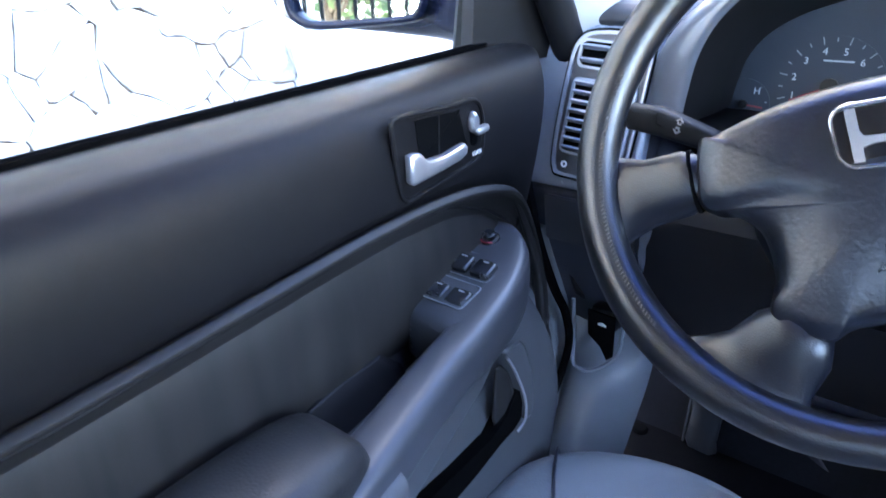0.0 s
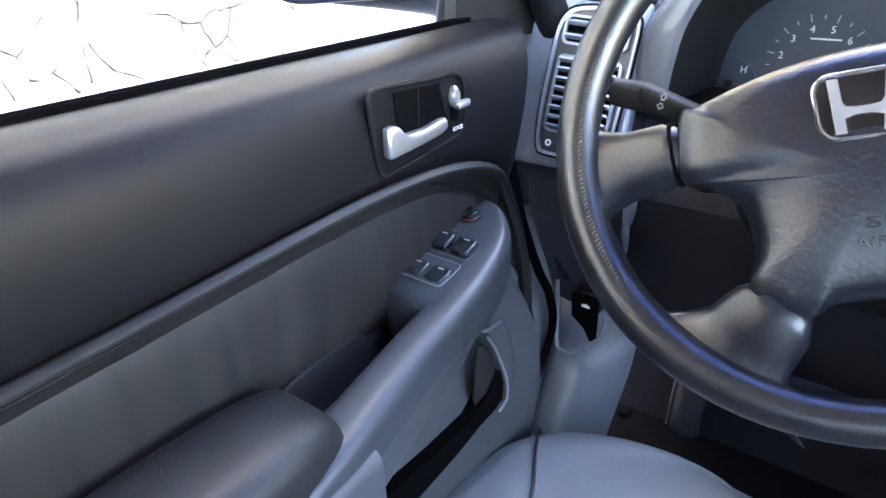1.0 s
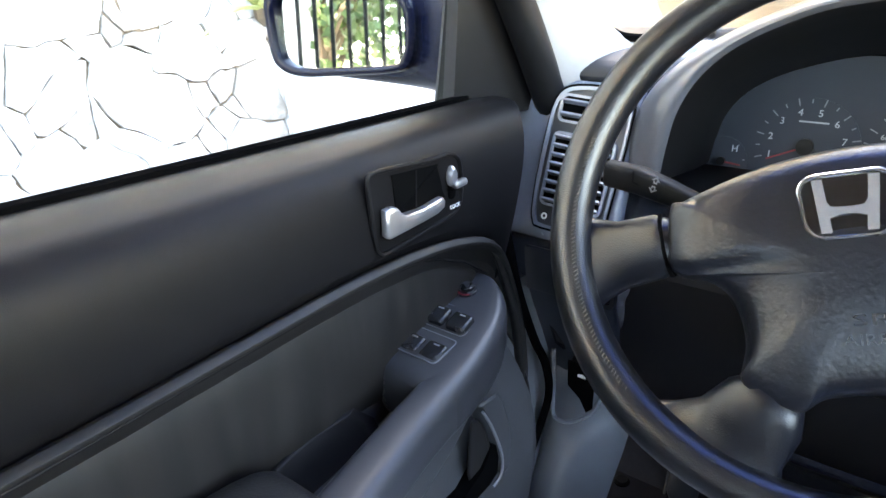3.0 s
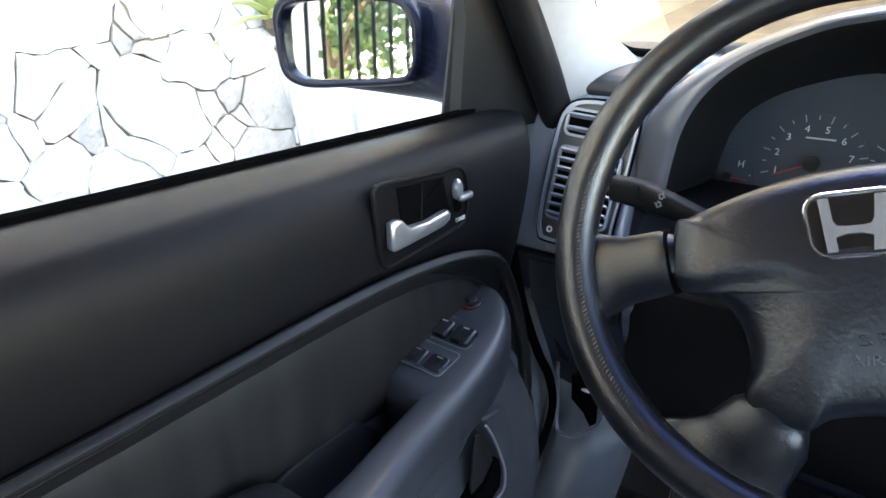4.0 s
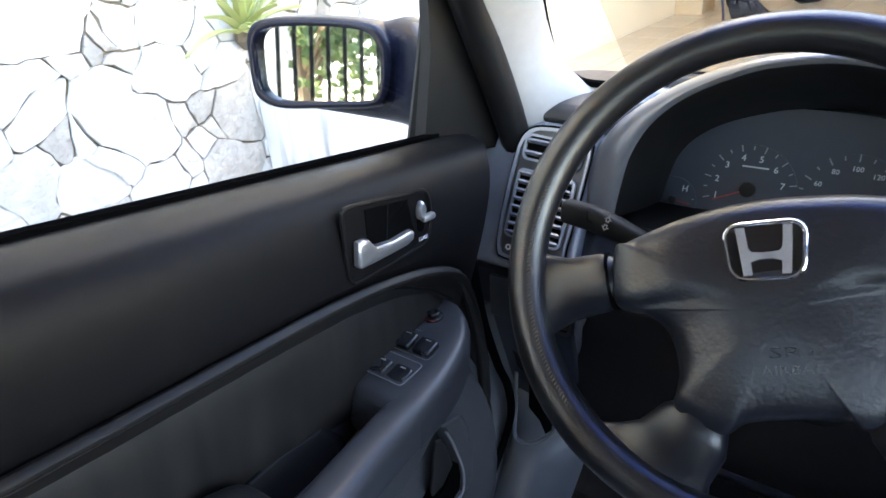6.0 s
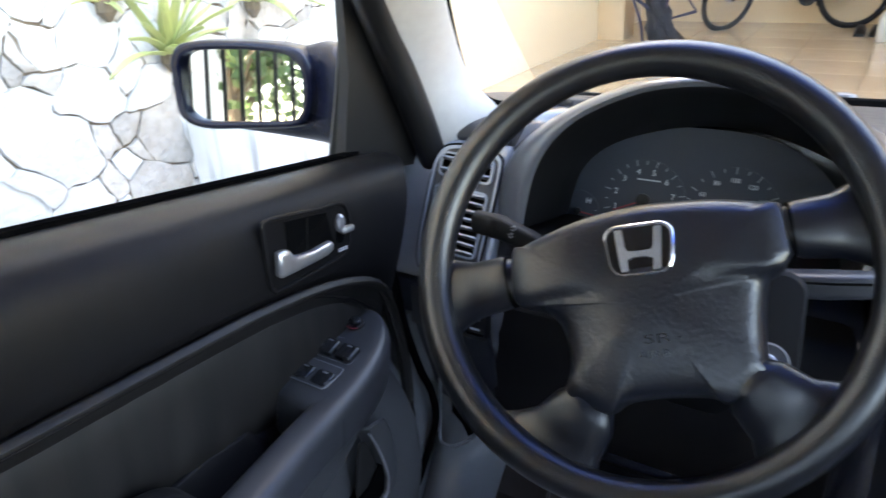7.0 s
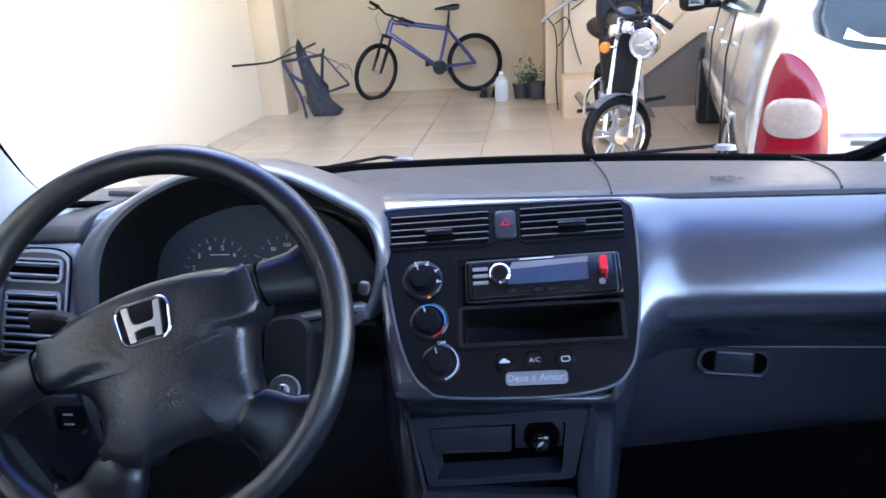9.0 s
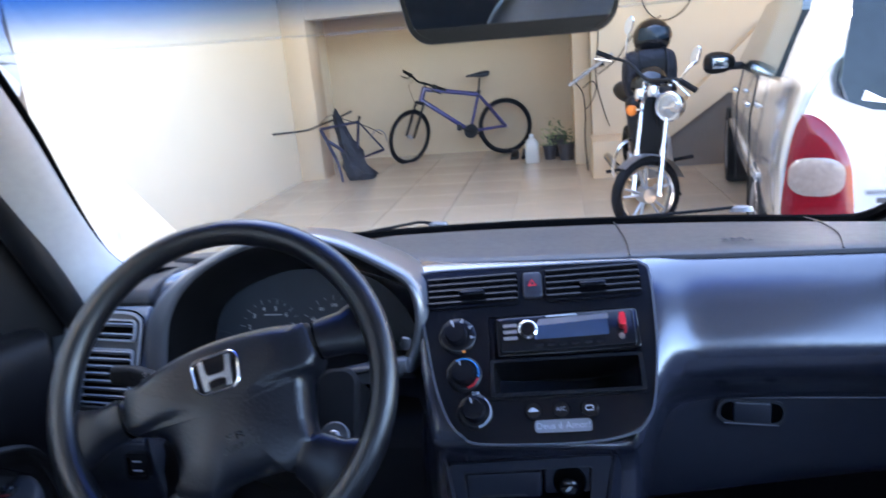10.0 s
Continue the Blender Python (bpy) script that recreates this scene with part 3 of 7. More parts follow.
    part("pocket_shell", plate([[(-0.640, 0.050, 0.665), (-0.612, 0.053, 0.661), (-0.622, 0.10, 0.665)], [(-0.640, 0.075, 0.622), (-0.611, 0.076, 0.620), (-0.624, 0.12, 0.62)], [(-0.632, 0.090, 0.578), (-0.608, 0.091, 0.576), (-0.622, 0.13, 0.57)], [(-0.625, 0.088, 0.553), (-0.607, 0.089, 0.551), (-0.620, 0.12, 0.54)]], 0.004), M_GREY, d, sub=1)
    part("pocket_lip", tube(smooth_path([(-0.611, v, w) for v, w in lip]), 0.0017, 8), M_STICK, d, "thin pale pocket edge")
    # window opening: seals, divider, sail panel
    part("belt_seal", plate([[(-0.754, v, 0.934), (-0.746, v, 0.949), (-0.738, v, 0.9545), (-0.728, v, 0.9535)] for v in (-1.1, -0.6, -0.2, 0.19)], -0.006), M_SEAL, d, "black rubber belt seal")
    part("window_channel", tube(smooth_path([(-0.765, 0.188, 0.93), (-0.757, 0.205, 1.08), (-0.745, 0.19, 1.18), (-0.70, 0.02, 1.33)]), 0.013, 8, squash=0.7), M_BLACK, d)
    sail = plate([[(-0.756, 0.175, 0.925), (-0.735, 0.27, 0.925), (-0.722, 0.352, 0.925)], [(-0.752, 0.185, 1.05), (-0.733, 0.25, 1.05), (-0.722, 0.295, 1.05)], [(-0.748, 0.175, 1.14), (-0.728, 0.22, 1.14), (-0.720, 0.238, 1.14)]], 0.02)
    part("sail_panel", sail, M_BLACK, d, "black plastic mirror sail panel")
    part("door_frame", tube(smooth_path([(-0.688, 0.305, 0.93), (-0.692, 0.265, 1.0), (-0.70, 0.21, 1.095), (-0.688, 0.135, 1.18), (-0.66, 0.02, 1.285), (-0.615, -0.15, 1.385), (-0.61, -0.8, 1.40), (-0.66, -1.05, 1.3), (-0.72, -1.12, 0.95)]), 0.021, 14), M_BLACK, d, "black window frame seal", sharp=60)
    gl = plate([[(-0.764, -1.1, 0.90), (-0.764, 0.19, 0.90)], [(-0.725, -1.08, 1.15), (-0.735, 0.19, 1.15)], [(-0.65, -0.95, 1.39), (-0.66, 0.02, 1.35)]], 0.003)
    g = part("window_glass", gl, M_GLASS, d, "clear raised side window")
    g.visible_shadow = False
    part("outer_skin", plate([[(-0.795, -1.12, 0.912), (-0.795, 0.40, 0.912)], [(-0.85, -1.12, 0.7), (-0.85, 0.5, 0.7)], [(-0.83, -1.12, 0.3), (-0.83, 0.5, 0.3)]], 0.01), M_BLUEBLK, d, "dark blue painted outer skin")


def build_wing_mirror():
    m = thing("wing_mirror", "dark blue wing mirror with a flat silver glass", "wing mirror", CAR)
    g = axes((-0.966, 0.222, 1.018), (0.917, 0.40, 0.0), (0.0, -0.03, 1))
    out = [(-0.104, 0.030), (-0.097, 0.048), (-0.078, 0.058), (-0.03, 0.062), (0.04, 0.061), (0.082, 0.055), (0.099, 0.040), (0.106, 0.02), (0.105, -0.02), (0.097, -0.044), (0.078, -0.055), (0.0, -0.060), (-0.06, -0.062), (-0.090, -0.052), (-0.101, -0.030)]
    out = [(p.x, p.y) for p in smooth_path([(x, y, 0) for x, y in out + out[:1]], 4)[:-1]]
    inn = [(x * 0.87, y * 0.82 + 0.002) for x, y in out]
    # the glass is set at its own angle inside the housing
    ga = axes((-0.966, 0.222, 1.018), (0.917, 0.335, 0.0), (0.0, 0.01, 1))
    part("glass", prism([(x * 1.07, y * 1.06) for x, y in inn], 0.002, ga, z0=0.002), M_MIRROR, m, "flat mirror glass")
    rim = loft([[g @ V(x * s, y * s2, z) for x, y in out] for s, s2, z in ((1.02, 1.02, -0.020), (1.02, 1.02, 0.002), (0.99, 0.985, 0.010), (0.93, 0.90, 0.012), (0.88, 0.83, 0.010), (0.87, 0.82, 0.004), (0.87, 0.82, -0.020))], caps=False)
    part("rim", rim, M_BLUEBLK, m, "thick dark blue rim", sharp=60)
    rings = [[g @ V(x * s + dx, y * s2, -z) for x, y in out] for z, s, s2, dx in ((0.018, 1.02, 1.02, 0), (0.03, 1.03, 1.03, 0.0), (0.06, 0.95, 0.96, 0.01), (0.085, 0.72, 0.77, 0.02), (0.098, 0.35, 0.4, 0.03))]
    part("housing", loft(rings), M_BLUEBLK, m, "glossy dark blue housing", sharp=60)
    foot = []
    for x, v0, v1, w0, w1 in ((-1.005, 0.235, 0.275, 0.9505, 0.975), (-0.955, 0.245, 0.31, 0.945, 1.0), (-0.900, 0.265, 0.33, 0.9385, 1.076), (-0.875, 0.27, 0.345, 0.935, 1.082), (-0.845, 0.27, 0.35, 0.931, 1.076), (-0.815, 0.262, 0.35, 0.926, 1.055), (-0.785, 0.248, 0.35, 0.924, 1.03), (-0.765, 0.240, 0.35, 0.922, 1.02)):
        foot.append([V(x, (v0 + v1) / 2 + a, (w0 + w1) / 2 + b) for a, b in rrect(v1 - v0, w1 - w0, min(0.03, 0.4 * (w1 - w0), 0.4 * (v1 - v0)), 5)])
    part("foot", loft(foot), M_BLUEBLK, m, "dark blue mirror foot", sharp=60)


# ---------- car: steering wheel ----------
WHEEL = axes((-0.3218, 0.0426, 0.9256), (0.9945, 0.094, -0.0456), (0, math.sin(radians(25.9)), math.cos(radians(25.9)))) @ pose(0, 0, 0, 0, 0, 20)
RIM = 0.1778


def build_wheel():
    s = thing("steering_wheel", "black leather four-spoke steering wheel, turned slightly", "steering wheel", CAR)
    pts, rad = [], []
    for k in range(72):
        a = 2 * math.pi * k / 72
        grip = 0.0016 * max(0, math.cos(2 * (a - radians(35)))) + 0.0008 * max(0, math.cos(2 * (a - radians(145))))
        pts.append(WHEEL @ V(RIM * math.cos(a), RIM * math.sin(a), 0.0))
        rad.append(0.0148 + grip)
    part("rim", tube(pts, rad, 14, closed=True), M_WHEEL, s, "grained black leather rim")
    # stitching ridge on the inner side of the grips
    st = bmesh.new()
    for a0, a1 in ((150, 215), (-35, 25)):
        n = 64
        for k in range(n):
            a = radians(a0 + (a1 - a0) * k / n)
            p = V(RIM * math.cos(a) + 0.0165 * math.cos(a) * -0.42, RIM * math.sin(a) - 0.0165 * math.sin(a) * 0.42, 0.0148)
            merge(st, box(0.0036, 0.0010, 0.0004, WHEEL @ Matrix.Translation(p) @ pose(0, 0, 0, 0, 0, math.degrees(a) + 25)))
    tagged(part("stitching", st, M_WHEEL, s), "black thread along the grips", kind="stuff")
    pad = [(0.112, -0.004), (0.110, 0.030), (0.104, 0.037), (0.07, 0.046), (0.035, 0.051), (0.004, 0.0525), (-0.03, 0.050), (-0.062, 0.043), (-0.095, 0.032), (-0.103, 0.027), (-0.107, -0.004), (-0.103, -0.019), (-0.088, -0.023), (-0.073, -0.034), (-0.0665, -0.048), (-0.0645, -0.070), (-0.070, -0.094), (-0.060, -0.106), (-0.042, -0.1135), (-0.033, -0.113), (-0.02, -0.106), (0.010, -0.104), (0.04, -0.106), (0.050, -0.111), (0.062, -0.108), (0.083, -0.089), (0.0845, -0.070), (0.088, -0.045), (0.094, -0.022), (0.104, -0.015)]
    edge = smooth_path([(x, y, 0) for x, y in pad + pad[:1]], 5)[:-1]
    # domed pad with a rolled edge; the wings stand proud above a crease
    rings = []
    for z, k in ((-0.040, 0.95), (-0.016, 1.0), (-0.008, 0.998), (-0.002, 0.99), (0.003, 0.972), (0.0075, 0.945), (0.011, 0.91), (0.0135, 0.87), (0.0150, 0.82), (0.0162, 0.74), (0.0172, 0.66), (0.018, 0.57), (0.0186, 0.48), (0.0192, 0.38), (0.0196, 0.28), (0.02, 0.18), (0.02, 0.08)):
        ring = []
        for p in edge:
            seam = abs(p.x - 0.003) > 0.1005 or (p.y < -0.088 and abs(p.x - 0.008) > 0.040)
            kk = 1 - (1 - k) * (0.35 if seam and k > 0.85 else 1.0)
            x, y = 0.006 + (p.x - 0.006) * kk, -0.03 + (p.y + 0.03) * kk
            wing = min(1.0, max(0.0, (abs(x - 0.004) - 0.030) / 0.03))
            up = min(1.0, max(0.0, (y + 0.020 - 0.10 * max(0.0, 0.104 - abs(x - 0.004))) / 0.0045))
            ring.append(WHEEL @ V(x, y, z + (0.0045 * wing * (up - 0.6) if k < 0.995 else 0.0)))
        rings.append(ring)
    part("airbag_pad", loft(rings), M_PAD, s, "creased black airbag cover", sharp=75)

    def spoke(a, b, wa, wb):
        (ax, ay), (bx, by) = a, b
        d = V(bx - ax, by - ay, 0).normalized()
        n = V(-d.y, d.x, 0)
        rings = []
        for t, w, z, h in ((0, wa * 0.6, 0.004, 0.012), (0.12, wa * 0.8, 0.006, 0.0165), (0.25, wa, 0.006, 0.018), (0.6, (wa + wb) / 2 * 0.93, 0.0, 0.014), (0.8, wb, -0.001, 0.0135), (0.93, wb * 1.2, -0.001, 0.013), (1.03, wb * 1.65, 0.0, 0.0115)):
            c = V(ax, ay, z - 0.010) + V(bx - ax, by - ay, 0) * t
            rings.append([WHEEL @ (c + n * (w / 2 * math.copysign(abs(math.cos(q)) ** 0.85, math.cos(q))) + V(0, 0, h * math.copysign(abs(math.sin(q)) ** 0.95, math.sin(q)))) for q in (2 * math.pi * k / 16 for k in range(16))])
        return loft(rings)

    def collar(a, b, wa, t0, t1):
        (ax, ay), (bx, by) = a, b
        d = V(bx - ax, by - ay, 0).normalized()
        n = V(-d.y, d.x, 0)
        return loft([[WHEEL @ (V(ax, ay, -0.0045) + V(bx - ax, by - ay, 0) * t + n * (wa * 0.489 * math.copysign(abs(math.cos(q)) ** 0.85, math.cos(q))) + V(0, 0, 0.0178 * math.copysign(abs(math.sin(q)) ** 0.95, math.sin(q)))) for q in (2 * math.pi * k / 16 for k in range(16))] for t in (t0, t1)])
    for a, b, wa, wb, label in (((-0.094, 0.004), (-0.172, -0.002), 0.047, 0.062, "black upper spoke"), ((0.100, 0.014), (0.172, 0.014), 0.045, 0.062, "black upper spoke"), ((-0.045, -0.099), (-0.093, -0.145), 0.056, 0.084, "black lower spoke"), ((0.063, -0.088), (0.104, -0.136), 0.054, 0.084, "black lower spoke")):
        far = 0.16 if wa < 0.0475 else 0.24
        # no real gap: a near-black collar paints its shade round the spoke
        part("gap", collar(a, b, wa * 1.01, far, far + 0.035), M_DARK, s, "near-black collar standing in for shade in the gap beside the cover")
        part("spoke", spoke(a, b, wa, wb), M_SPOKE, s, label, sharp=60)
    eb = WHEEL @ Matrix.Translation((0.004, 0.0115, 0.0182)) @ pose(0, 0, 0, 0, 0, -1.5)
    o, i = [(x * (1 + 0.10 * y / 0.025), y) for x, y in rrect(0.0515, 0.0415, 0.0115, 7)], [(x * (1 + 0.10 * y / 0.025), y) for x, y in rrect(0.0465, 0.0365, 0.0095, 7)]
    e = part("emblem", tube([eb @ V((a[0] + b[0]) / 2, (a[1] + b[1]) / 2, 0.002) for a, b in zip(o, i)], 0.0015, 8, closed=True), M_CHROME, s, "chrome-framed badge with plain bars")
    part("field", prism(i, 0.0012, eb), M_GLOSSBLK, e)
    for sx in (-1, 1):
        part("bar", prism([(sx * 0.0090, -0.0168), (sx * 0.0150, -0.0168), (sx * 0.0182, 0.0168), (sx * 0.0122, 0.0168)][::sx], 0.0032, eb), M_BADGE, e)
        part("bar", prism([(sx * 0.0040, -0.0058), (sx * 0.0100, -0.0078), (sx * 0.0112, 0.003), (sx * 0.0088, -0.0006), (sx * 0.0040, -0.0012)][::sx], 0.00315, eb), M_BADGE, e)
    part("bar", prism([(-0.0040, -0.0058), (0.0040, -0.0058), (0.0040, -0.0012), (-0.0040, -0.0012)], 0.0031, eb), M_BADGE, e)
    part("lettering", merge(words("SRS", 0.0115, WHEEL @ pose(0.013, -0.0585, 0.0186, 2, 0, 0) @ Matrix.Diagonal((1.75, 0.9, 1, 1)), 0.0007), words("AIRBAG", 0.0105, WHEEL @ pose(0.013, -0.0700, 0.0182, 4, 0, 0) @ Matrix.Diagonal((1.12, 0.9, 1, 1)), 0.0007)), M_EMBOSS, s, "embossed black lettering")
    part("horn_mark", tube([WHEEL @ V(x, y, 0.0128) for x, y in ((-0.0915, 0.0055), (-0.0905, 0.0095), (-0.086, 0.0085), (-0.082, 0.0115), (-0.082, 0.0045), (-0.086, 0.0068))], 0.0006, 5, closed=True), M_DARK, s)
    # column shroud behind the wheel
    sh = axes((-0.3314, 0.0686, 0.928), (1, 0, 0), (0, math.sin(radians(34)), math.cos(radians(34))))
    c = thing("steering_column", "black plastic steering column shroud with ignition lock", "steering column", CAR)
    rings = [[sh @ V(x * k, y * k - 0.018, -z) for x, y in rrect(0.135, 0.12, 0.03, 6)] for z, k in ((0.045, 0.9), (0.06, 1.0), (0.2, 1.1), (0.36, 1.15))]
    part("shroud", loft(rings), M_BLACK, c)
    ig = axes((-0.226, 0.128, 0.862), (1, 0.15, 0), (0, math.sin(radians(34)), math.cos(radians(34))))
    part("lock_housing", loft([[ig @ V(x * k, y * k + dy, -z) for x, y in rrect(0.052, 0.115, 0.02, 6)] for z, k, dy in ((-0.005, 0.86, 0), (0.004, 0.98, 0), (0.03, 1.0, 0), (0.12, 1.1, 0))]), M_BLACK, c, "black ignition housing")
    ir = ig @ Matrix.Translation((0, -0.029, 0.006))
    b = part("ignition_ring", lathe([(0.0175, 0), (0.0175, 0.003), (0.0155, 0.0045), (0.012, 0.004), (0.0, 0.004)], 28, ir), M_GREY, c, "grey ignition ring")
    part("key_slot", lathe([(0.0065, 0.004), (0.0065, 0.008), (0.005, 0.009), (0, 0.009)], 16, ir), M_SILVER, b)
    part("slit", box(0.0015, 0.008, 0.001, ir @ Matrix.Translation((0, 0, 0.0093))), M_DARK, b)
    def bar_ring(x, v, w, sv, sw, lean=0.0):
        return [V(x + lean * b, v + a, w + b) for a, b in rrect(sv, sw, min(sv, sw) * 0.3, 4)]
    l = part("indicator_stalk", loft([bar_ring(-0.40, 0.165, 0.868, 0.016, 0.016), bar_ring(-0.455, 0.165, 0.884, 0.017, 0.018), bar_ring(-0.475, 0.165, 0.889, 0.019, 0.022), bar_ring(-0.510, 0.165, 0.8975, 0.021, 0.026), bar_ring(-0.541, 0.165, 0.8995, 0.020, 0.024), bar_ring(-0.5435, 0.165, 0.8995, 0.015, 0.018)]), M_RUBBER, c, "black square-ended indicator stalk", sharp=50)
    am = axes((-0.4905, 0.1535, 0.8985), (1, 0, -0.25), (0, 0.1, 1))
    for sy in (-1, 1):
        sh0 = [(-0.0018, 0.0012), (0.0018, 0.0012), (0.0018, 0.0038), (0.004, 0.0038), (0, 0.0078), (-0.004, 0.0038), (-0.0018, 0.0038)]
        sh1 = [(x * 0.55, (y - 0.0042) * 0.55 + 0.0040) for x, y in sh0]
        part("arrow", hoop([(x, y * sy) for x, y in sh0], [(x, y * sy) for x, y in sh1], 0.0006, am), M_STICK, l, "outlined turn arrow")
    part("ring_line", tube([V(x, v, w) for x, v, w in ((-0.5115, 0.1535, 0.908), (-0.5115, 0.1535, 0.898), (-0.506, 0.1535, 0.896))], 0.0006, 5), M_DARK, l)
    part("wiper_stalk", loft([bar_ring(-0.25, 0.19, 0.884, 0.020, 0.018), bar_ring(-0.226, 0.19, 0.887, 0.026, 0.024), bar_ring(-0.19, 0.19, 0.893, 0.028, 0.025), bar_ring(-0.158, 0.19, 0.900, 0.026, 0.022), bar_ring(-0.150, 0.19, 0.902, 0.016, 0.014)]), M_POD, c, "slate wiper stalk", sharp=50)
    part("stalk_groove", tube([V(-0.226, 0.1758, 0.8925), V(-0.19, 0.1748, 0.8985), V(-0.158, 0.1758, 0.9045)], 0.0012, 5), M_DARK, c)
    part("wiper_stalk_tip", box(0.012, 0.010, 0.016, pose(-0.146, 0.172, 0.934, 0, 12, 0), 0.004), M_POD, c)


# ---------- car: dashboard ----------
def ws_v(x):
    return 0.93 - 0.42 * x * x


def build_dash():
    d = thing("dashboard", "dark grey grained dashboard with passenger bulge", "dashboard", CAR)

    def prof(kind, x):
        vb = ws_v(x)
        top = [(vb, 0.965), (vb - 0.02, 0.985), (vb - 0.15, 0.998), (0.58, 1.003), (0.45, 1.005)]
        if kind == "stack":
            rest = [(0.37, 1.003), (0.34, 0.998), (0.318, 0.985), (0.296, 0.955), (0.27, 0.915), (0.24, 0.872), (0.192, 0.80), (0.205, 0.782), (0.245, 0.765), (0.26, 0.6), (0.3, 0.45)]
        elif kind == "slot":
            rest = [(0.37, 1.003), (0.34, 0.998), (0.318, 0.985), (0.42, 0.965), (0.41, 0.90), (0.40, 0.84), (0.192, 0.80), (0.205, 0.782), (0.245, 0.765), (0.26, 0.6), (0.3, 0.45)]
        elif kind == "pass":
            rest = [(0.372, 1.003), (0.345, 0.995), (0.325, 0.972), (0.302, 0.938), (0.282, 0.902), (0.278, 0.878), (0.293, 0.852), (0.33, 0.822), (0.372, 0.803), (0.40, 0.69), (0.56, 0.62)]
        elif kind == "cluster":
            rest = [(0.44, 1.0), (0.435, 0.99), (0.43, 0.96), (0.43, 0.92), (0.43, 0.89), (0.43, 0.86), (0.34, 0.832), (0.29, 0.80), (0.275, 0.77), (0.29, 0.66), (0.36, 0.5)]
        else:
            rest = [(0.35, 0.998), (0.312, 0.985), (0.30, 0.965), (0.290, 0.93), (0.281, 0.90), (0.272, 0.87), (0.251, 0.80), (0.247, 0.775), (0.25, 0.74), (0.28, 0.66), (0.36, 0.5)]
        def taper(w):
            f = 0.2 * min(1.0, max(0.0, (0.93 - w) / 0.13)) if kind != "end" else 0.0
            return x * (1 - f * min(1.0, max(0.0, (0.31 - abs(x)) / 0.1)))
        return [(taper(w), v, w) for v, w in top + rest]
    cols = [("end", -0.74), ("end", -0.70), ("end", -0.66), ("end", -0.60), ("end", -0.575), ("end", -0.57), ("cluster", -0.56), ("cluster", -0.36), ("cluster", -0.20), ("cluster", -0.185), ("stack", -0.165), ("stack", -0.15), ("stack", -0.075), ("stack", -0.072), ("slot", -0.068), ("slot", 0.035), ("slot", 0.148), ("stack", 0.152), ("stack", 0.162), (0.12, 0.174), (0.5, 0.192), (0.88, 0.212), ("pass", 0.24), ("pass", 0.4), ("pass", 0.6), ("pass", 0.70)]
    def side(x, t):
        return [tuple(p + (q - p) * t for p, q in zip(a, b)) for a, b in zip(prof("stack", x), prof("pass", x))]
    grid = [prof(k, x) if isinstance(k, str) else side(x, k) for k, x in cols]
    part("dash_shell", plate(grid[5:], -0.02), M_DASH, d, "charcoal grained vinyl shell", sub=2)
    part("dash_end", plate([c[7:13] for c in grid[:6]], -0.02), M_END, d, "slate blue dash end round the side vent", sub=2)
    part("dash_end_foot", plate([c[12:] for c in grid[:6]], -0.02), M_GREYD, d, "dark slate lower dash end", sub=2)
    part("dash_end_top", plate([c[:8] for c in grid[:6]], -0.02), M_DASHTOP, d, "grey top of the dash end", sub=2)
    part("knee_panel", plate([[(x, v, w) for v, w in ((0.40, 0.842), (0.333, 0.826), (0.281, 0.797), (0.264, 0.768), (0.279, 0.66), (0.35, 0.5), (0.50, 0.42))] for x in (-0.585, -0.57, -0.38, -0.17, -0.155)], -0.004), M_KNEE, d, "dull black knee panel under the wheel", sub=1)
    # grey top pad, a little proud, with its rear seam
    pad = []
    for x in (-0.33, -0.28, -0.22, -0.17, -0.12, 0.0, 0.135, 0.14, 0.3, 0.42, 0.55, 0.68):
        vb = ws_v(x) - 0.03
        f = 0.352 + min(0.16, 0.03 * max(0, (-0.08 - x) / 0.09) ** 2)
        pad.append([(x, v, w) for v, w in ((vb, 0.987), (vb - 0.14, 1.001), (0.58, 1.0065), (0.45, 1.0085), (f + 0.012, 1.007), (f, 1.002), (f - 0.003, 0.996))])
    part("top_pad", plate(pad, -0.008), M_DASHTOP, d, "grey dash top pad", sub=1)
    part("seam", tube(smooth_path([(0.138, 0.353, 1.0045), (0.142, 0.45, 1.011), (0.145, 0.6, 1.009), (0.147, 0.77, 1.003)]), 0.0014, 5), M_BLACK, d)
    part("seam", tube(smooth_path([(0.412, 0.352, 1.004), (0.44, 0.45, 1.011), (0.465, 0.6, 1.009), (0.482, 0.72, 1.003)]), 0.0014, 5), M_BLACK, d)
    part("airbag_mark", merge(words("SRS", 0.022, pose(0.29, 0.422, 1.0115, 0, 0, 4), 0.0005), words("AIRBAG", 0.013, pose(0.291, 0.404, 1.0112, 0, 0, 4), 0.0005)), M_GREY, d, "faint embossed lettering")
    # glove box
    part("glove_lid", plate([[(x, 0.363, 0.801), (x - 0.004, 0.368, 0.74), (x - 0.02, 0.376, 0.68), (x - 0.035, 0.390, 0.615 + 0.18 * (x - 0.188))] for x in (0.182, 0.19, 0.35, 0.55, 0.70)], -0.012), M_GREYD, d, "slate glove box lid", sub=1)
    lm = axes((0.298, 0.3575, 0.7745), (1, 0, -0.06), (0, 0.06, 1))
    lt = part("glove_latch", hoop(rrect(0.092, 0.036, 0.016, 6), rrect(0.084, 0.028, 0.013, 6), 0.004, lm), M_POD, d, "glove box latch recess")
    # flat near-black sheet paints the shade inside the latch
    part("recess", prism(rrect(0.086, 0.030, 0.014, 6), 0.001, lm, z0=0.0015), M_DARK, lt)
    part("tongue", prism(rrect(0.050, 0.029, 0.003, 4), 0.006, lm, 0.002), M_GREYD, lt)
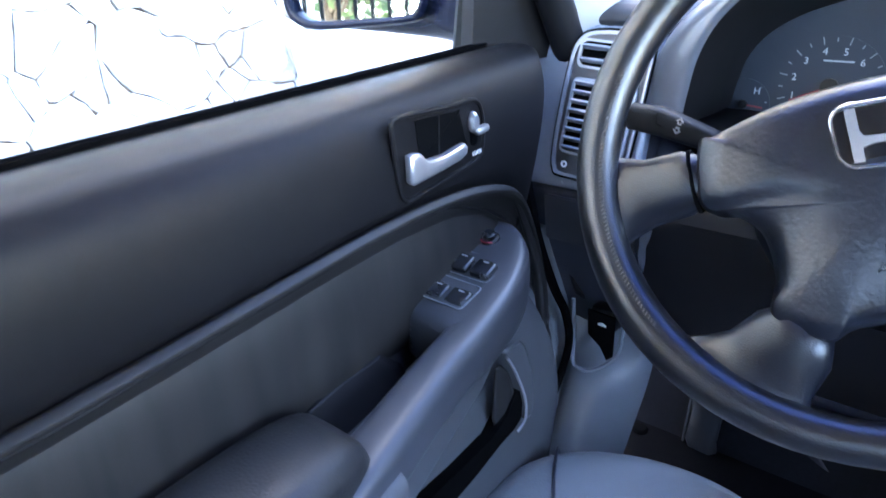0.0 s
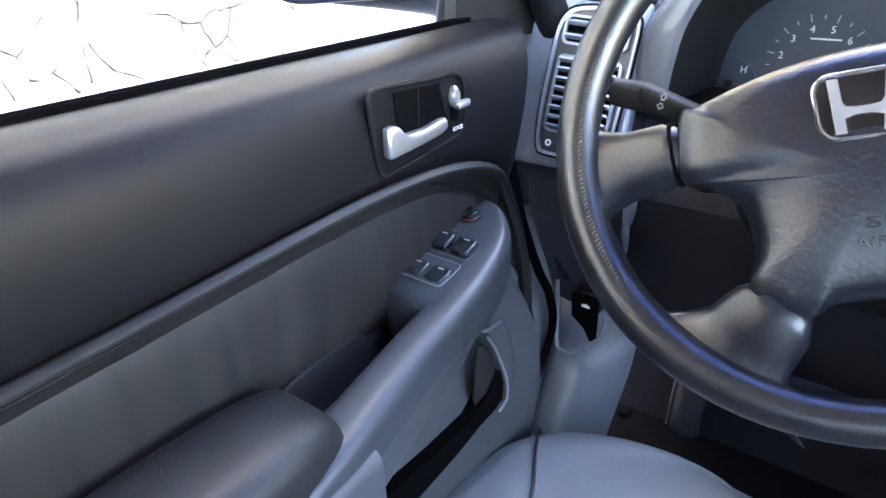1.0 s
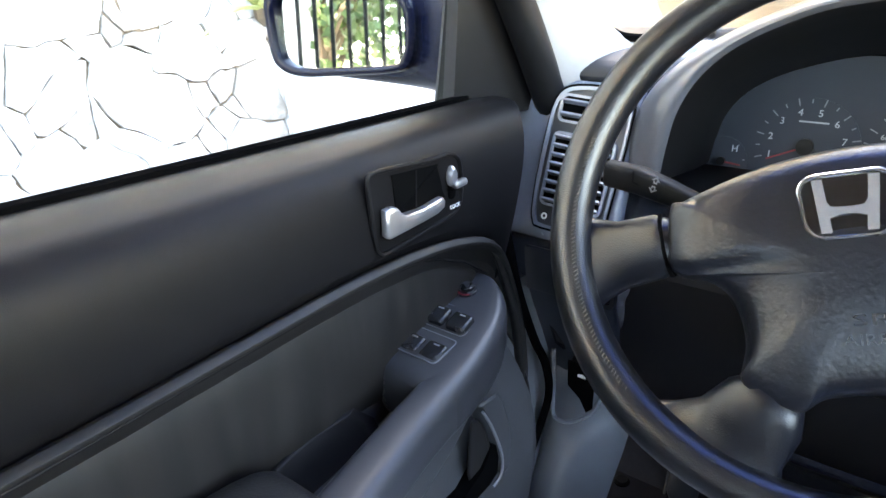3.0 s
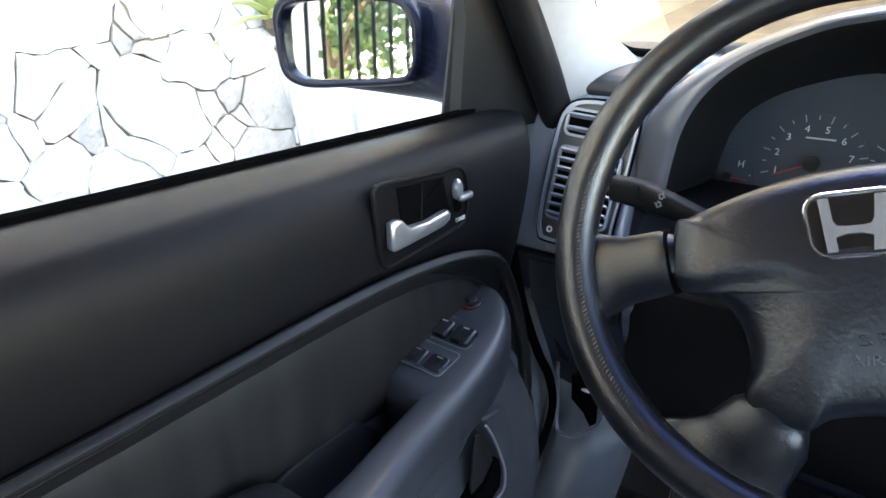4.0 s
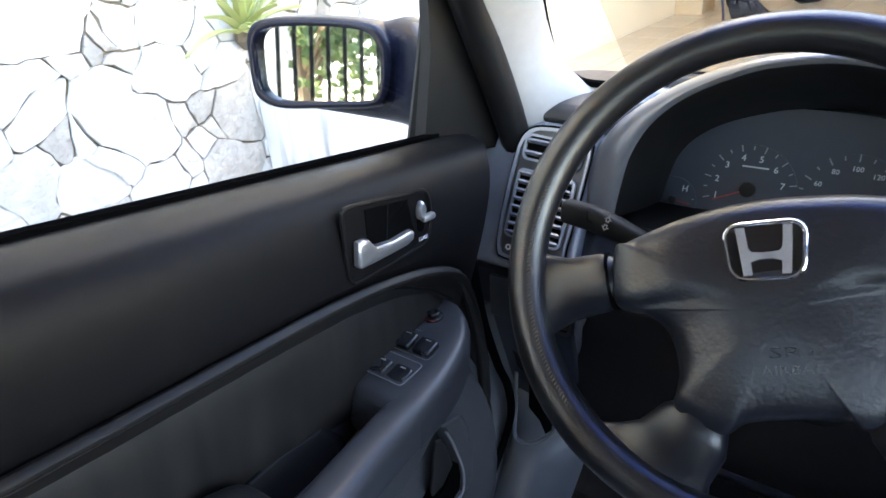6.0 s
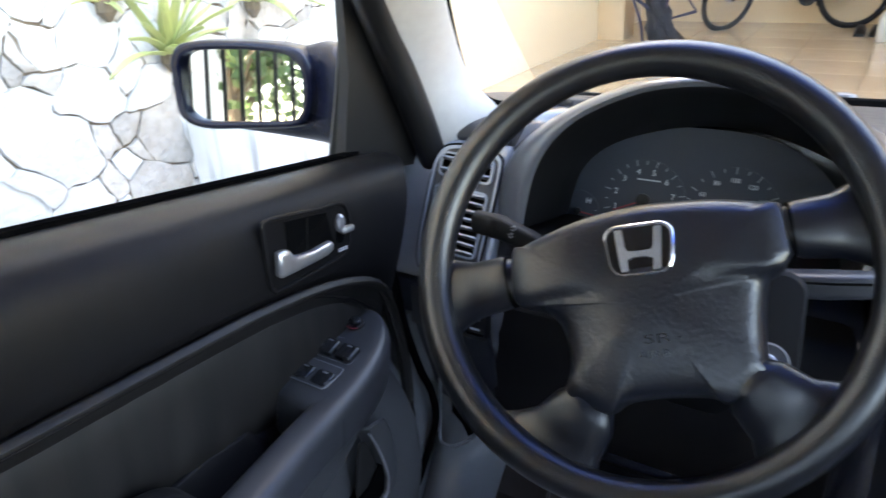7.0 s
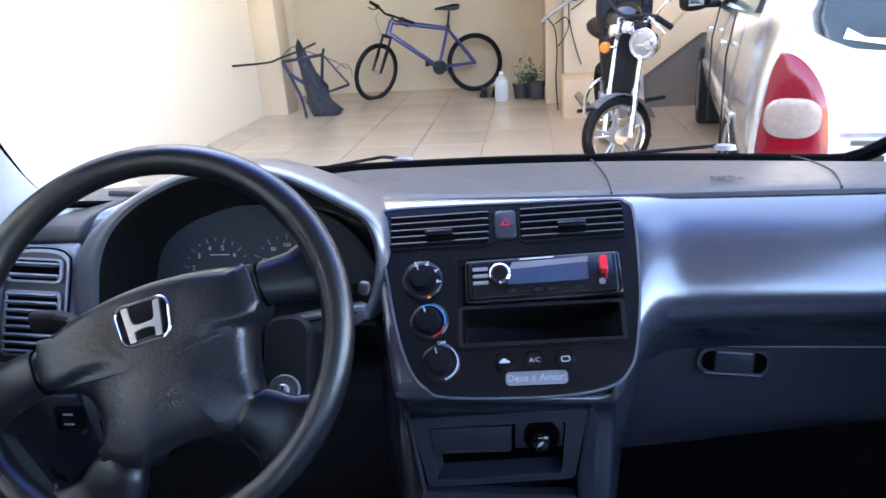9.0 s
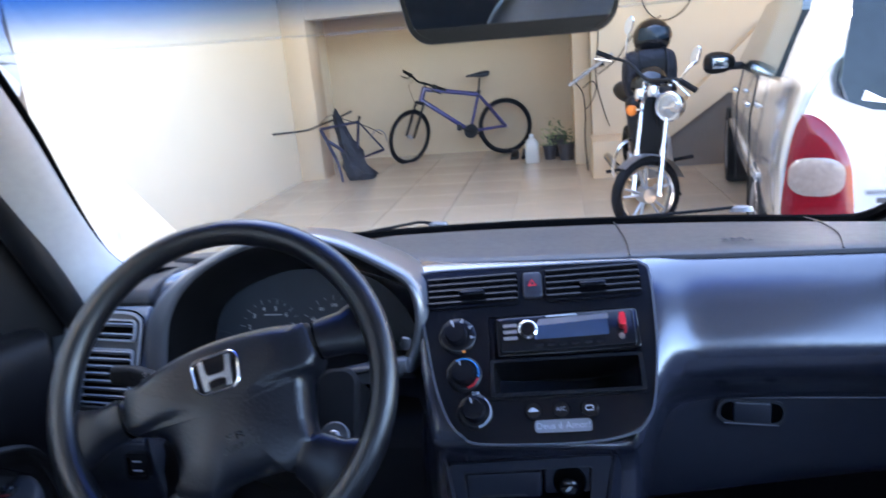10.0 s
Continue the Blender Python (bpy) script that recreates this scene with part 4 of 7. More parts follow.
    # paler tubes paint the highlights along the latch edges
    part("lit_edge", tube([lm @ V(x, -0.0168, 0.004) for x in (-0.036, -0.02, 0.0, 0.02, 0.036)], 0.0012, 6), M_KICK, lt)
    part("lit_edge", tube([lm @ V(x, 0.0132, 0.0062) for x in (-0.022, 0.0, 0.022)], 0.0010, 6), M_KICK, lt)
    # instrument hood: an arch swept back to the gauges
    brow = [(-0.534, 0.868), (-0.530, 0.905), (-0.522, 0.945), (-0.502, 0.982), (-0.466, 1.014), (-0.412, 1.040), (-0.372, 1.050), (-0.336, 1.054), (-0.296, 1.051), (-0.250, 1.037), (-0.195, 1.009), (-0.164, 0.987), (-0.153, 0.950), (-0.158, 0.905), (-0.176, 0.868)]
    brow = smooth_path([(x, 0, w) for x, w in brow], 4)

    def hood_ring(v, off=0.0, side=0.0, k=1.0, kx=1.0, lean=0.05):
        """The brow's outline moved out by off, its flanks by side more, and drawn in by k towards the gauges."""
        out = []
        for i, p in enumerate(brow):
            t = (brow[min(i + 1, len(brow) - 1)] - brow[max(i - 1, 0)]).normalized()
            nx, nw = -t.z, t.x
            flank = abs(nx) ** 1.5 * side * (1.0 if p.x < -0.34 else 0.16)
            w = 0.86 + (p.z + nw * off - 0.86) * k
            out.append(V(-0.345 + (p.x + nx * (off + flank) + 0.345) * kx, v + lean * (p.z - 0.86), w))
        return out
    hood = [hood_ring(0.402, k=0.70, kx=0.93, lean=0.0), hood_ring(0.35, -0.012, k=0.86, kx=0.97, lean=0.0), hood_ring(0.285, -0.006), hood_ring(0.267, -0.002), hood_ring(0.262, 0.003), hood_ring(0.266, 0.008, 0.012), hood_ring(0.276, 0.010, 0.036), hood_ring(0.30, 0.012, 0.044), hood_ring(0.35, 0.012, 0.046, k=1.0), hood_ring(0.44, 0.010, 0.046, k=0.88), hood_ring(0.56, 0.008, 0.046, k=0.72)]
    part("instrument_hood", loft(hood[3:], closed=False), M_HOOD, d, "arched slate instrument hood", sub=1, sharp=70)
    part("hood_lining", loft(hood[:4], closed=False), M_BLACK, d, "black lining of the instrument hood", sub=1, sharp=70)
    part("hood_floor", plate([[(x, 0.27, 0.862), (x, 0.40, 0.862)] for x in (-0.56, -0.16)], 0.006), M_BLACK, d)
    # side trim blade beside the gauges
    for name, w1, w0, mt in (("hinge_pillar", 0.925, 0.722, M_BLACK), ("hinge_pillar", 0.718, 0.30, M_KICK)):
        part(name, plate([[(-0.70, 0.14, w1), (-0.70, 0.14, w0)], [(-0.735 if w1 > 0.8 else -0.69, 0.30, w1), (-0.735 if w1 > 0.8 else -0.69, 0.30, w0)], [(-0.70, 0.45, w1), (-0.70, 0.45, w0)]], -0.02), mt, d)
    # gauges
    gp = axes((-0.356, 0.398, 0.915), (1, 0, 0), (0, 0.12, 1))
    arch = [(-0.190 + 0.376 * k / 28, -0.075 + 0.152 * max(0.0, 1 - abs(2 * k / 28 - 1) ** 3.0) ** 0.6) for k in range(29)]
    part("gauge_panel", prism(arch[::-1], 0.004, gp), M_GAUGE, d, "dark grey arched gauge panel")
    for cx, cy, r, marks, a0, a1 in ((-0.064, -0.021, 0.053, ["1", "2", "3", "4", "5", "6", "7"], 199, 14), (0.043, -0.021, 0.056, ["20", "40", "60", "80", "100", "120", "140", "160", "180"], 215, -35), (-0.150, -0.048, 0.029, ["C", "H"], -30, 50), (0.140, -0.042, 0.026, ["E", "F"], 220, 140)):
        gm = gp @ Matrix.Translation((cx, cy, 0.0045))
        dial = part("dial", prism([(r * math.cos(q), r * math.sin(q)) for q in (2 * math.pi * k / 36 for k in range(36))], 0.0012, gm), M_GAUGE, d, "round dark dial")
        tb = bmesh.new()
        n = len(marks)
        for k in range(2 * n - 1):
            q = radians(a0 + (a1 - a0) * k / (2 * n - 2))
            ln = 0.0075 if k % 2 == 0 else 0.004
            merge(tb, box(ln * r / 0.05, 0.0011, 0.0006, gm @ Matrix.Translation(((r - 0.004) * math.cos(q), (r - 0.004) * math.sin(q), 0.0018)) @ pose(0, 0, 0, 0, 0, math.degrees(q))))
        part("ticks", tb, M_TICK, dial)
        for k, s in enumerate(marks):
            q = radians(a0 + (a1 - a0) * k / max(n - 1, 1))
            part("numeral", words(s, 0.0105 if len(s) < 2 else 0.008, gm @ pose((r - 0.0145 * r / 0.05) * math.cos(q), (r - 0.0145 * r / 0.05) * math.sin(q), 0.0018)), M_DIM, dial)
        q = radians(a0 + (6 if n > 2 else 25))
        part("needle_hub", lathe([(0.0085 * r / 0.05, 0.001), (0.0085 * r / 0.05, 0.005), (0, 0.006)], 16, gm), M_BLACK, dial)
        part("needle", merge(box(r * 0.85, 0.0018, 0.001, gm @ pose(0, 0, 0.004, 0, 0, math.degrees(q)) @ Matrix.Translation((r * 0.35, 0, 0)))), M_NEEDLE, dial, "red needle")
    part("mark_bar", prism(rrect(0.030, 0.0016, 0.0006, 3, -0.060, 0.006), 0.0008, gp, z0=0.0056), M_DIM, d)
    # left air vent panel
    lvm = axes((-0.629, 0.2665, 0.874), (1, 0.0, -0.06), (-0.085, 0.28, 1))
    o = [(-0.044, -0.066), (-0.040, -0.077), (-0.028, -0.083), (0.045, -0.077), (0.050, -0.05), (0.052, 0.06), (0.046, 0.080), (0.025, 0.087), (-0.02, 0.085), (-0.040, 0.074), (-0.047, 0.045), (-0.047, -0.03)]
    o = [(p.x, p.y) for p in smooth_path([(x, y, 0) for x, y in o + o[:1]], 3)[:-1]]
    i = [(x * 0.93 + 0.001, y * 0.955) for x, y in o]
    part("vent_bezel", hoop(o, i, 0.004, lvm), M_END, d, "slate bezel of the side vent")
    part("vent_field", prism(i, 0.0015, lvm), M_POD, d)
    # raised near-black tube paints the shaded groove
    part("vent_groove", tube([lvm @ V(x * 1.03, y * 1.02, 0.001) for x, y in o], 0.0014, 5, closed=True), M_DARK, d, "near-black line standing in for shade in the groove round the vent panel")

    def vent(name, m, w, h, n, up=False, label=""):
        fr = part(name, hoop(rrect(w, h, 0.008, 5), rrect(w - 0.006, h - 0.006, 0.006, 5), 0.004, m, z0=0.001), M_END if up else M_STACK, d, label)
        # flat near-black sheet gives the duct its shade
        part("duct", prism(rrect(w - 0.004, h - 0.004, 0.006, 5), 0.0012, m, z0=0.0005), M_DARK, fr)
        for k in range(n):
            y = -h / 2 + h * (k + 0.6) / (n + 0.2)
            part("slat", box(w - 0.007, 0.0030, 0.010, m @ pose(0, y, 0.004, -24, 0, 0), 0.0006, 1), M_END if up else M_STACK, fr)
        return fr
    vent("side_vent", lvm @ Matrix.Translation((0.004, 0.059, 0.002)), 0.080, 0.033, 2, True, "upper side vent")
    vent("side_vent", lvm @ Matrix.Translation((0.004, -0.012, 0.002)), 0.080, 0.088, 8, True, "tall side vent with grey slats")
    part("vent_dot", hoop([(0.004 * math.cos(q), 0.004 * math.sin(q)) for q in (2 * math.pi * k / 14 for k in range(14))], [(0.002 * math.cos(q), 0.002 * math.sin(q)) for q in (2 * math.pi * k / 14 for k in range(14))], 0.0008, lvm @ Matrix.Translation((-0.027, -0.0695, 0.0018))), M_WHITE, d, "white ring mark")
    part("fuse_cover", box(0.118, 0.008, 0.062, pose(-0.628, 0.250, 0.736, 6, 0, 0), 0.004), M_POD, d, "slate coin tray lid")
    part("small_switch", hoop(rrect(0.036, 0.04, 0.006, 4), rrect(0.028, 0.030, 0.004, 4), 0.01, axes((-0.575, 0.240, 0.739), (1, 0, 0), (0, 0, 1))), M_BLACK, d, "black switch surround")
    key = part("small_switch_key", box(0.026, 0.008, 0.028, pose(-0.575, 0.236, 0.739, 0, 0, 0), 0.002), M_BLACK, d)
    for w in (0.732, 0.746):
        part("mark", box(0.014, 0.001, 0.0025, V(-0.575, 0.2315, w)), M_DIM, key)
    part("defroster", box(0.085, 0.05, 0.014, pose(-0.575, 0.47, 1.004, -4, 0, -20), 0.005), M_DASHTOP, d, "raised side defroster outlet")
    pv = axes((0.520, 0.291, 0.932), (1, 0.04, 0.0), (-0.15, 0.5, 1))
    po = [(-0.058, 0.066), (-0.050, 0.074), (-0.03, 0.077), (0.05, 0.074), (0.056, 0.05), (0.056, -0.06), (0.04, -0.072), (-0.045, -0.070), (-0.056, -0.058), (-0.058, 0.0)]
    po = [(p.x, p.y) for p in smooth_path([(x, y, 0) for x, y in po + po[:1]], 3)[:-1]]
    part("vent_bezel", hoop(po, [(x * 0.93, y * 0.95) for x, y in po], 0.004, pv), M_END, d, "slate bezel of the passenger vent")
    part("vent_field", loft([[pv @ V(x * 0.95, y * 0.96, z) for x, y in po] for z in (-0.03, 0.0015)]), M_POD, d)
    vent("side_vent", pv @ Matrix.Translation((0.0, 0.050, 0.002)), 0.088, 0.034, 2, True, "upper passenger vent")
    vent("side_vent", pv @ Matrix.Translation((0.004, -0.02, 0.002)), 0.080, 0.086, 6, True, "tall passenger vent")
    # ---- centre stack face ----
    st = axes((0.0145, 0.190, 0.802), (1, 0.02, 0.045), (0, 0.56, 0.828))
    o = [(-0.157, 0.236), (-0.159, 0.21), (-0.148, 0.14), (-0.134, 0.07), (-0.119, 0.029), (-0.102, 0.009), (-0.075, -0.003), (0.04, -0.006), (0.105, 0.002), (0.130, 0.020), (0.142, 0.05), (0.153, 0.12), (0.156, 0.205), (0.148, 0.226), (0.11, 0.2325), (-0.12, 0.239)]
    o = [(p.x, p.y) for p in smooth_path([(x, y, 0) for x, y in o + o[:1]], 4)[:-1]]
    i = [(x * 0.982, 0.115 + (y - 0.115) * 0.982) for x, y in o]
    part("stack_edge", hoop(o, i, 0.0075, st), M_TRIMEDGE, d, "thin paler edge of the centre panel")
    hole = [(-0.055, 0.157), (-0.055, 0.14), (-0.055, 0.12), (-0.055, 0.09), (-0.055, 0.07), (-0.055, 0.0635), (-0.045, 0.0585), (0.0, 0.0575), (0.05, 0.0575), (0.115, 0.0585), (0.125, 0.0635), (0.125, 0.09), (0.125, 0.12), (0.125, 0.157), (0.09, 0.162), (-0.02, 0.162)]
    hole = [(p.x, p.y) for p in smooth_path([(x, y, 0) for x, y in hole + hole[:1]], 4)[:-1]]
    part("stack_panel", hoop(i, hole, 0.006, st), M_STACK, d, "black centre panel")
    part("slot_lining", loft([[st @ V(x, y, z) for x, y in rrect(0.186, 0.046, 0.003, 4, 0.035, 0.0795)] for z in (0.006, -0.095, -0.1)] + [[st @ V(0.035, 0.0795, -0.1)] * 16], caps=False), M_BLACK, d, "deep empty storage slot")
    for cx in (-0.0815, 0.0795):
        fr = vent("centre_vent", st @ Matrix.Translation((cx, 0.203, 0.005)), 0.129, 0.046, 5, False, "black centre air vent")
        part("tab", box(0.034, 0.007, 0.014, st @ Matrix.Translation((cx, 0.197, 0.014)), 0.002), M_STACK, fr)
    hz = part("hazard_switch", prism(rrect(0.026, 0.038, 0.005, 4, 0.0, 0.205), 0.011, st, 0.003), M_GREYD, d, "hazard switch")
    part("triangle", hoop([(-0.006, 0.203), (0.006, 0.203), (0, 0.213)], [(-0.0035, 0.2045), (0.0035, 0.2045), (0, 0.2105)], 0.0006, st, z0=0.011), M_RED, hz)
    for k, (x, y, r) in enumerate(((-0.104, 0.140, 0.0250), (-0.096, 0.0875, 0.0232), (-0.083, 0.038, 0.0228))):
        km = st @ Matrix.Translation((x, y, 0.0055))
        kb = part("knob_dial", lathe([(r, 0), (r, 0.003), (r - 0.003, 0.005), (0.018, 0.0055), (0, 0.0055)], 32, km), M_STACK, d, "round heater dial")
        part("knob", lathe([(0.0145, 0.004), (0.014, 0.017), (0.0125, 0.019), (0, 0.0192)], 28, km), M_STACK, kb, "black heater knob")
        part("pointer", box(0.0012, 0.007, 0.001, km @ Matrix.Translation((-0.003, 0.011, 0.0193)) @ pose(0, 0, 0, 0, 0, 15)), M_DIM, kb)
        if k == 0:
            for q in (110, 70, 30, -10):
                part("vent_mark", merge(box(0.005, 0.0012, 0.0006, km @ Matrix.Translation((0.0215 * math.cos(radians(q)), 0.0215 * math.sin(radians(q)), 0.006)) @ pose(0, 0, 0, 0, 0, q)), box(0.0012, 0.0045, 0.0006, km @ Matrix.Translation((0.0192 * math.cos(radians(q)), 0.0192 * math.sin(radians(q)), 0.006)) @ pose(0, 0, 0, 0, 0, q))), M_DIM, kb)
            part("demist_mark", prism(rrect(0.004, 0.003, 0.001, 4, 0.009, -0.023), 0.0007, km, z0=0.0055), M_ORANGE, kb)
        if k == 1:
            part("cold_arc", tube(ring_pts(km @ Matrix.Translation((0, 0, 0.0062)), 0.0195, 16, radians(120), radians(-15)), 0.0009, 5), M_BLUE, kb, "blue cold arc")
            part("hot_arc", tube(ring_pts(km @ Matrix.Translation((0, 0, 0.0062)), 0.0195, 12, radians(-20), radians(-75)), 0.001, 5), M_RED, kb, "red hot arc")
        if k == 2:
            part("fan_word", words("OFF", 0.006, km @ pose(0.002, 0.0225, 0.006)), M_DIM, kb)
            part("fan_arc", tube(ring_pts(km @ Matrix.Translation((0, 0, 0.0062)), 0.0205, 16, radians(50), radians(-75)), [0.0004 + 0.0010 * j / 15 for j in range(16)], 5), M_DIM, kb, "white fan arc")
    part("radio_surround", hoop(rrect(0.203, 0.117, 0.006, 5, 0.035, 0.11), rrect(0.192, 0.106, 0.004, 5, 0.035, 0.11), 0.0045, st, z0=0.005), M_STACK, d)
    part("storage_tray", hoop(rrect(0.192, 0.048, 0.004, 4, 0.035, 0.0785), rrect(0.182, 0.040, 0.003, 4, 0.035, 0.0785), 0.007, st, z0=0.0062), M_BLACK, d, "empty black storage slot")
    for k, x in enumerate((-0.009, 0.025, 0.0595)):
        bm_ = st @ Matrix.Translation((x, 0.0356, 0.006))
        bt = part("round_button", lathe([(0.0112, 0), (0.0112, 0.004), (0.0098, 0.0058), (0, 0.006)], 24, bm_), M_GLOSSBLK, d, "glossy round black button")
        if k == 1:
            part("word", words("A/C", 0.0075, bm_ @ Matrix.Translation((0, 0, 0.0064))), M_DIM, bt)
        elif k == 0:
            part("mark", prism([(-0.006, -0.002), (0.006, -0.002), (0.006, 0.0), (0.003, 0.001), (0.0015, 0.003), (-0.002, 0.003), (-0.004, 0.001), (-0.006, 0.0)], 0.0007, bm_, z0=0.006), M_DIM, bt)
        else:
            part("mark", hoop(rrect(0.010, 0.0065, 0.002, 3), rrect(0.008, 0.0045, 0.001, 3), 0.0007, bm_, z0=0.006), M_DIM, bt)
    sm = st @ Matrix.Translation((0.026, 0.0165, 0.006))
    tg = part("sticker", prism(rrect(0.070, 0.0155, 0.005, 5), 0.001, sm), M_STICK, d, "grey metal-look sticker with lettering")
    part("words", words("Deus é Amor!", 0.0115, sm @ Matrix.Translation((0, 0, 0.0013)), 0.0002), M_DIM, tg)
    # ---- lower console ----
    cf = axes((0, 0.225, 0), (1, 0, 0), (0, 0, 1))

    def soft(corners, r, n=5):
        """A polygon with its corners rounded by arcs of about r."""
        out = []
        for k, c in enumerate(corners):
            p, c, q = V(*corners[k - 1], 0), V(*c, 0), V(*corners[(k + 1) % len(corners)], 0)
            a, b = c + (p - c).normalized() * r, c + (q - c).normalized() * r
            for t in (i / n for i in range(n + 1)):
                m = a * (1 - t) ** 2 + c * 2 * t * (1 - t) + b * t * t
                out.append((m.x, m.y))
        return out
    rim_o = [(-0.0946, 0.6612), (0.0833, 0.6796), (0.0990, 0.7705), (-0.1131, 0.7530)]
    rim_i = [(-0.0850, 0.6702), (0.0685, 0.6847), (0.0738, 0.7557), (-0.0931, 0.7417)]
    cs = part("console_face", hoop(soft(rim_o, 0.008), soft(rim_i, 0.006), 0.008, cf, z0=-0.004), M_GREYD, d, "slate console surround with a rounded opening")
    # paler tube paints the highlight on the inner rim
    part("lit_edge", tube([cf @ V(x, y, 0.0036) for x, y in soft(rim_i, 0.006)], 0.0011, 5, closed=True), M_POD, cs)
    # the bin is shallow; its deep shade is put into the back's colour
    part("bin_back", prism(soft([(-0.088, 0.668), (0.071, 0.682), (0.076, 0.758), (-0.096, 0.744)], 0.004), 0.002, cf, z0=-0.019), M_DARK, d, "back of the oddments bin, near-black for shade")
    part("bin_floor", plate([[(-0.084, 0.224, 0.6715), (-0.080, 0.243, 0.683)], [(0.068, 0.224, 0.6855), (0.066, 0.243, 0.697)]], 0.002), M_GREYD, d, "slate floor of the bin")
    part("bin_side", plate([[(-0.0855, 0.224, 0.670), (-0.0935, 0.224, 0.742)], [(-0.078, 0.243, 0.683), (-0.086, 0.243, 0.742)]], 0.002), M_GREYD, d)
    al = part("ashtray_lid", prism(soft([(-0.0885, 0.7065), (0.0078, 0.7125), (0.0086, 0.7460), (-0.0893, 0.7400)], 0.004), 0.008, cf, 0.002, z0=-0.004), M_GREYD, d, "slate ashtray lid")
    part("finger_groove", tube([cf @ V(-0.071, 0.7105, 0.004), cf @ V(-0.012, 0.7140, 0.004)], 0.0013, 6), M_POD, al)
    lf = part("lighter_surround", prism(soft([(0.0122, 0.7152), (0.0695, 0.7192), (0.0712, 0.7540), (0.0128, 0.7478)], 0.004), 0.005, cf, 0.0015, z0=-0.005), M_GREYD, d, "slate socket panel")
    lm = cf @ pose(0.0444, 0.7325, 0.0002)
    part("lighter_cup", lathe([(0.0215, 0), (0.0215, 0.0016), (0.0190, 0.0022), (0.0180, 0.0008), (0, 0.0008)], 28, lm), M_DARK, lf, "dark dished socket")
    lm = cf @ pose(0.0431, 0.7285, 0.001)
    part("lighter_knob", lathe([(0.0125, 0), (0.0125, 0.006), (0.0105, 0.010), (0.008, 0.0118), (0, 0.012)], 24, lm), M_GLOSSBLK, lf, "shiny lighter knob")
    part("lighter_mark", prism([(-0.004, -0.004), (0.001, -0.002), (0.004, 0.003), (0.001, 0.003), (-0.002, 0.0)], 0.0008, lm, z0=0.0118), M_DIM, lf)
    part("console_front", plate([[(x * k, v, w) for v, w, k in ((0.232, 0.664, 0.97), (0.214, 0.660, 0.99), (0.205, 0.650, 1.0), (0.192, 0.60, 1.02), (0.19, 0.45, 1.04), (0.19, 0.3, 1.04))] for x in (-0.103, -0.098, 0.0, 0.082, 0.087)], -0.01), M_GREYD, d, "slate lower console", sub=1)
    part("console_cheek", plate([[(0.099, 0.224, 0.770), (0.086, 0.216, 0.68), (0.087, 0.2, 0.62), (0.09, 0.19, 0.3)], [(0.125, 0.262, 0.765), (0.110, 0.262, 0.68), (0.108, 0.262, 0.62), (0.108, 0.262, 0.3)]], 0.004), M_GREYD, d)
    part("console_cheek", plate([[(-0.113, 0.224, 0.752), (-0.097, 0.216, 0.66), (-0.101, 0.2, 0.62), (-0.104, 0.19, 0.3)], [(-0.13, 0.262, 0.765), (-0.118, 0.262, 0.66), (-0.118, 0.262, 0.62), (-0.118, 0.262, 0.3)]], -0.004), M_GREYD, d)
    part("tunnel", loft([[V(x, v, w) for x, w in ((-0.105, 0.25), (-0.095, h), (0.095, h), (0.105, 0.25))] for v, h in ((0.26, 0.52), (0.1, 0.46), (-0.2, 0.42), (-0.9, 0.45))]), M_GREYD, d, "slate floor tunnel")
    part("gear_lever", lathe([(0.03, 0.45), (0.022, 0.48), (0.007, 0.5), (0.007, 0.56), (0.02, 0.585), (0.023, 0.61), (0.014, 0.63), (0, 0.633)], 20, Matrix.Translation((0.0, 0.06, 0))), M_BLACK, d, "black gear lever")
    # ---- radio: a unit of its own in the slot ----
    r = thing("car_radio", "black car radio with silver keys and red USB stick", "car radio", CAR)
    rm = st @ pose(0.040, 0.133, 0.006, 0, 0, 0.7)
    part("body", prism(rrect(0.182, 0.052, 0.004, 4), 0.008, rm, 0.002), M_GLOSSBLK, r)
    part("faceplate", prism(rrect(0.172, 0.046, 0.004, 4), 0.006, rm, 0.002, z0=0.008), M_STACK, r)
    part("display", prism(rrect(0.094, 0.021, 0.002, 3, 0.006, 0.002), 0.001, rm, z0=0.0142), M_SCREEN, r, "dark blue display")
    # the bright reflection across the display's upper half is modelled as a silver strip
    part("display_glare", prism([(-0.038, 0.0100), (0.054, 0.0130), (0.054, 0.0195), (-0.034, 0.0185)], 0.0012, rm, z0=0.0142), M_SILVER, r, "silver strip standing in for the reflection on the display")
    part("volume_knob", lathe([(0.0125, 0), (0.0125, 0.006), (0.0105, 0.0075), (0.0095, 0.0065), (0, 0.0062)], 28, rm @ Matrix.Translation((-0.049, 0.0045, 0.014))), M_CHROME, r, "chrome volume knob")
    part("knob_cap", lathe([(0.0088, 0), (0.008, 0.0015), (0, 0.002)], 24, rm @ Matrix.Translation((-0.049, 0.0045, 0.0203))), M_GLOSSBLK, r)
    for k in range(3):
        part("key", prism(rrect(0.018, 0.0042, 0.001, 3, -0.072, 0.0125 - 0.0085 * k), 0.002, rm, z0=0.014), M_SILVER, r, "silver key")
    part("key", prism(rrect(0.016, 0.009, 0.002, 3, -0.070, -0.017), 0.002, rm, z0=0.014), M_STACK, r)
    for k in range(6):
        part("preset", prism(rrect(0.010, 0.0032, 0.001, 3, -0.036 + 0.0155 * k, -0.0165), 0.0016, rm, z0=0.014), M_BLACK, r)
    part("brand_bar", prism(rrect(0.04, 0.002, 0.0006, 3, -0.005, 0.0219), 0.0006, rm, z0=0.0142), M_DIM, r)
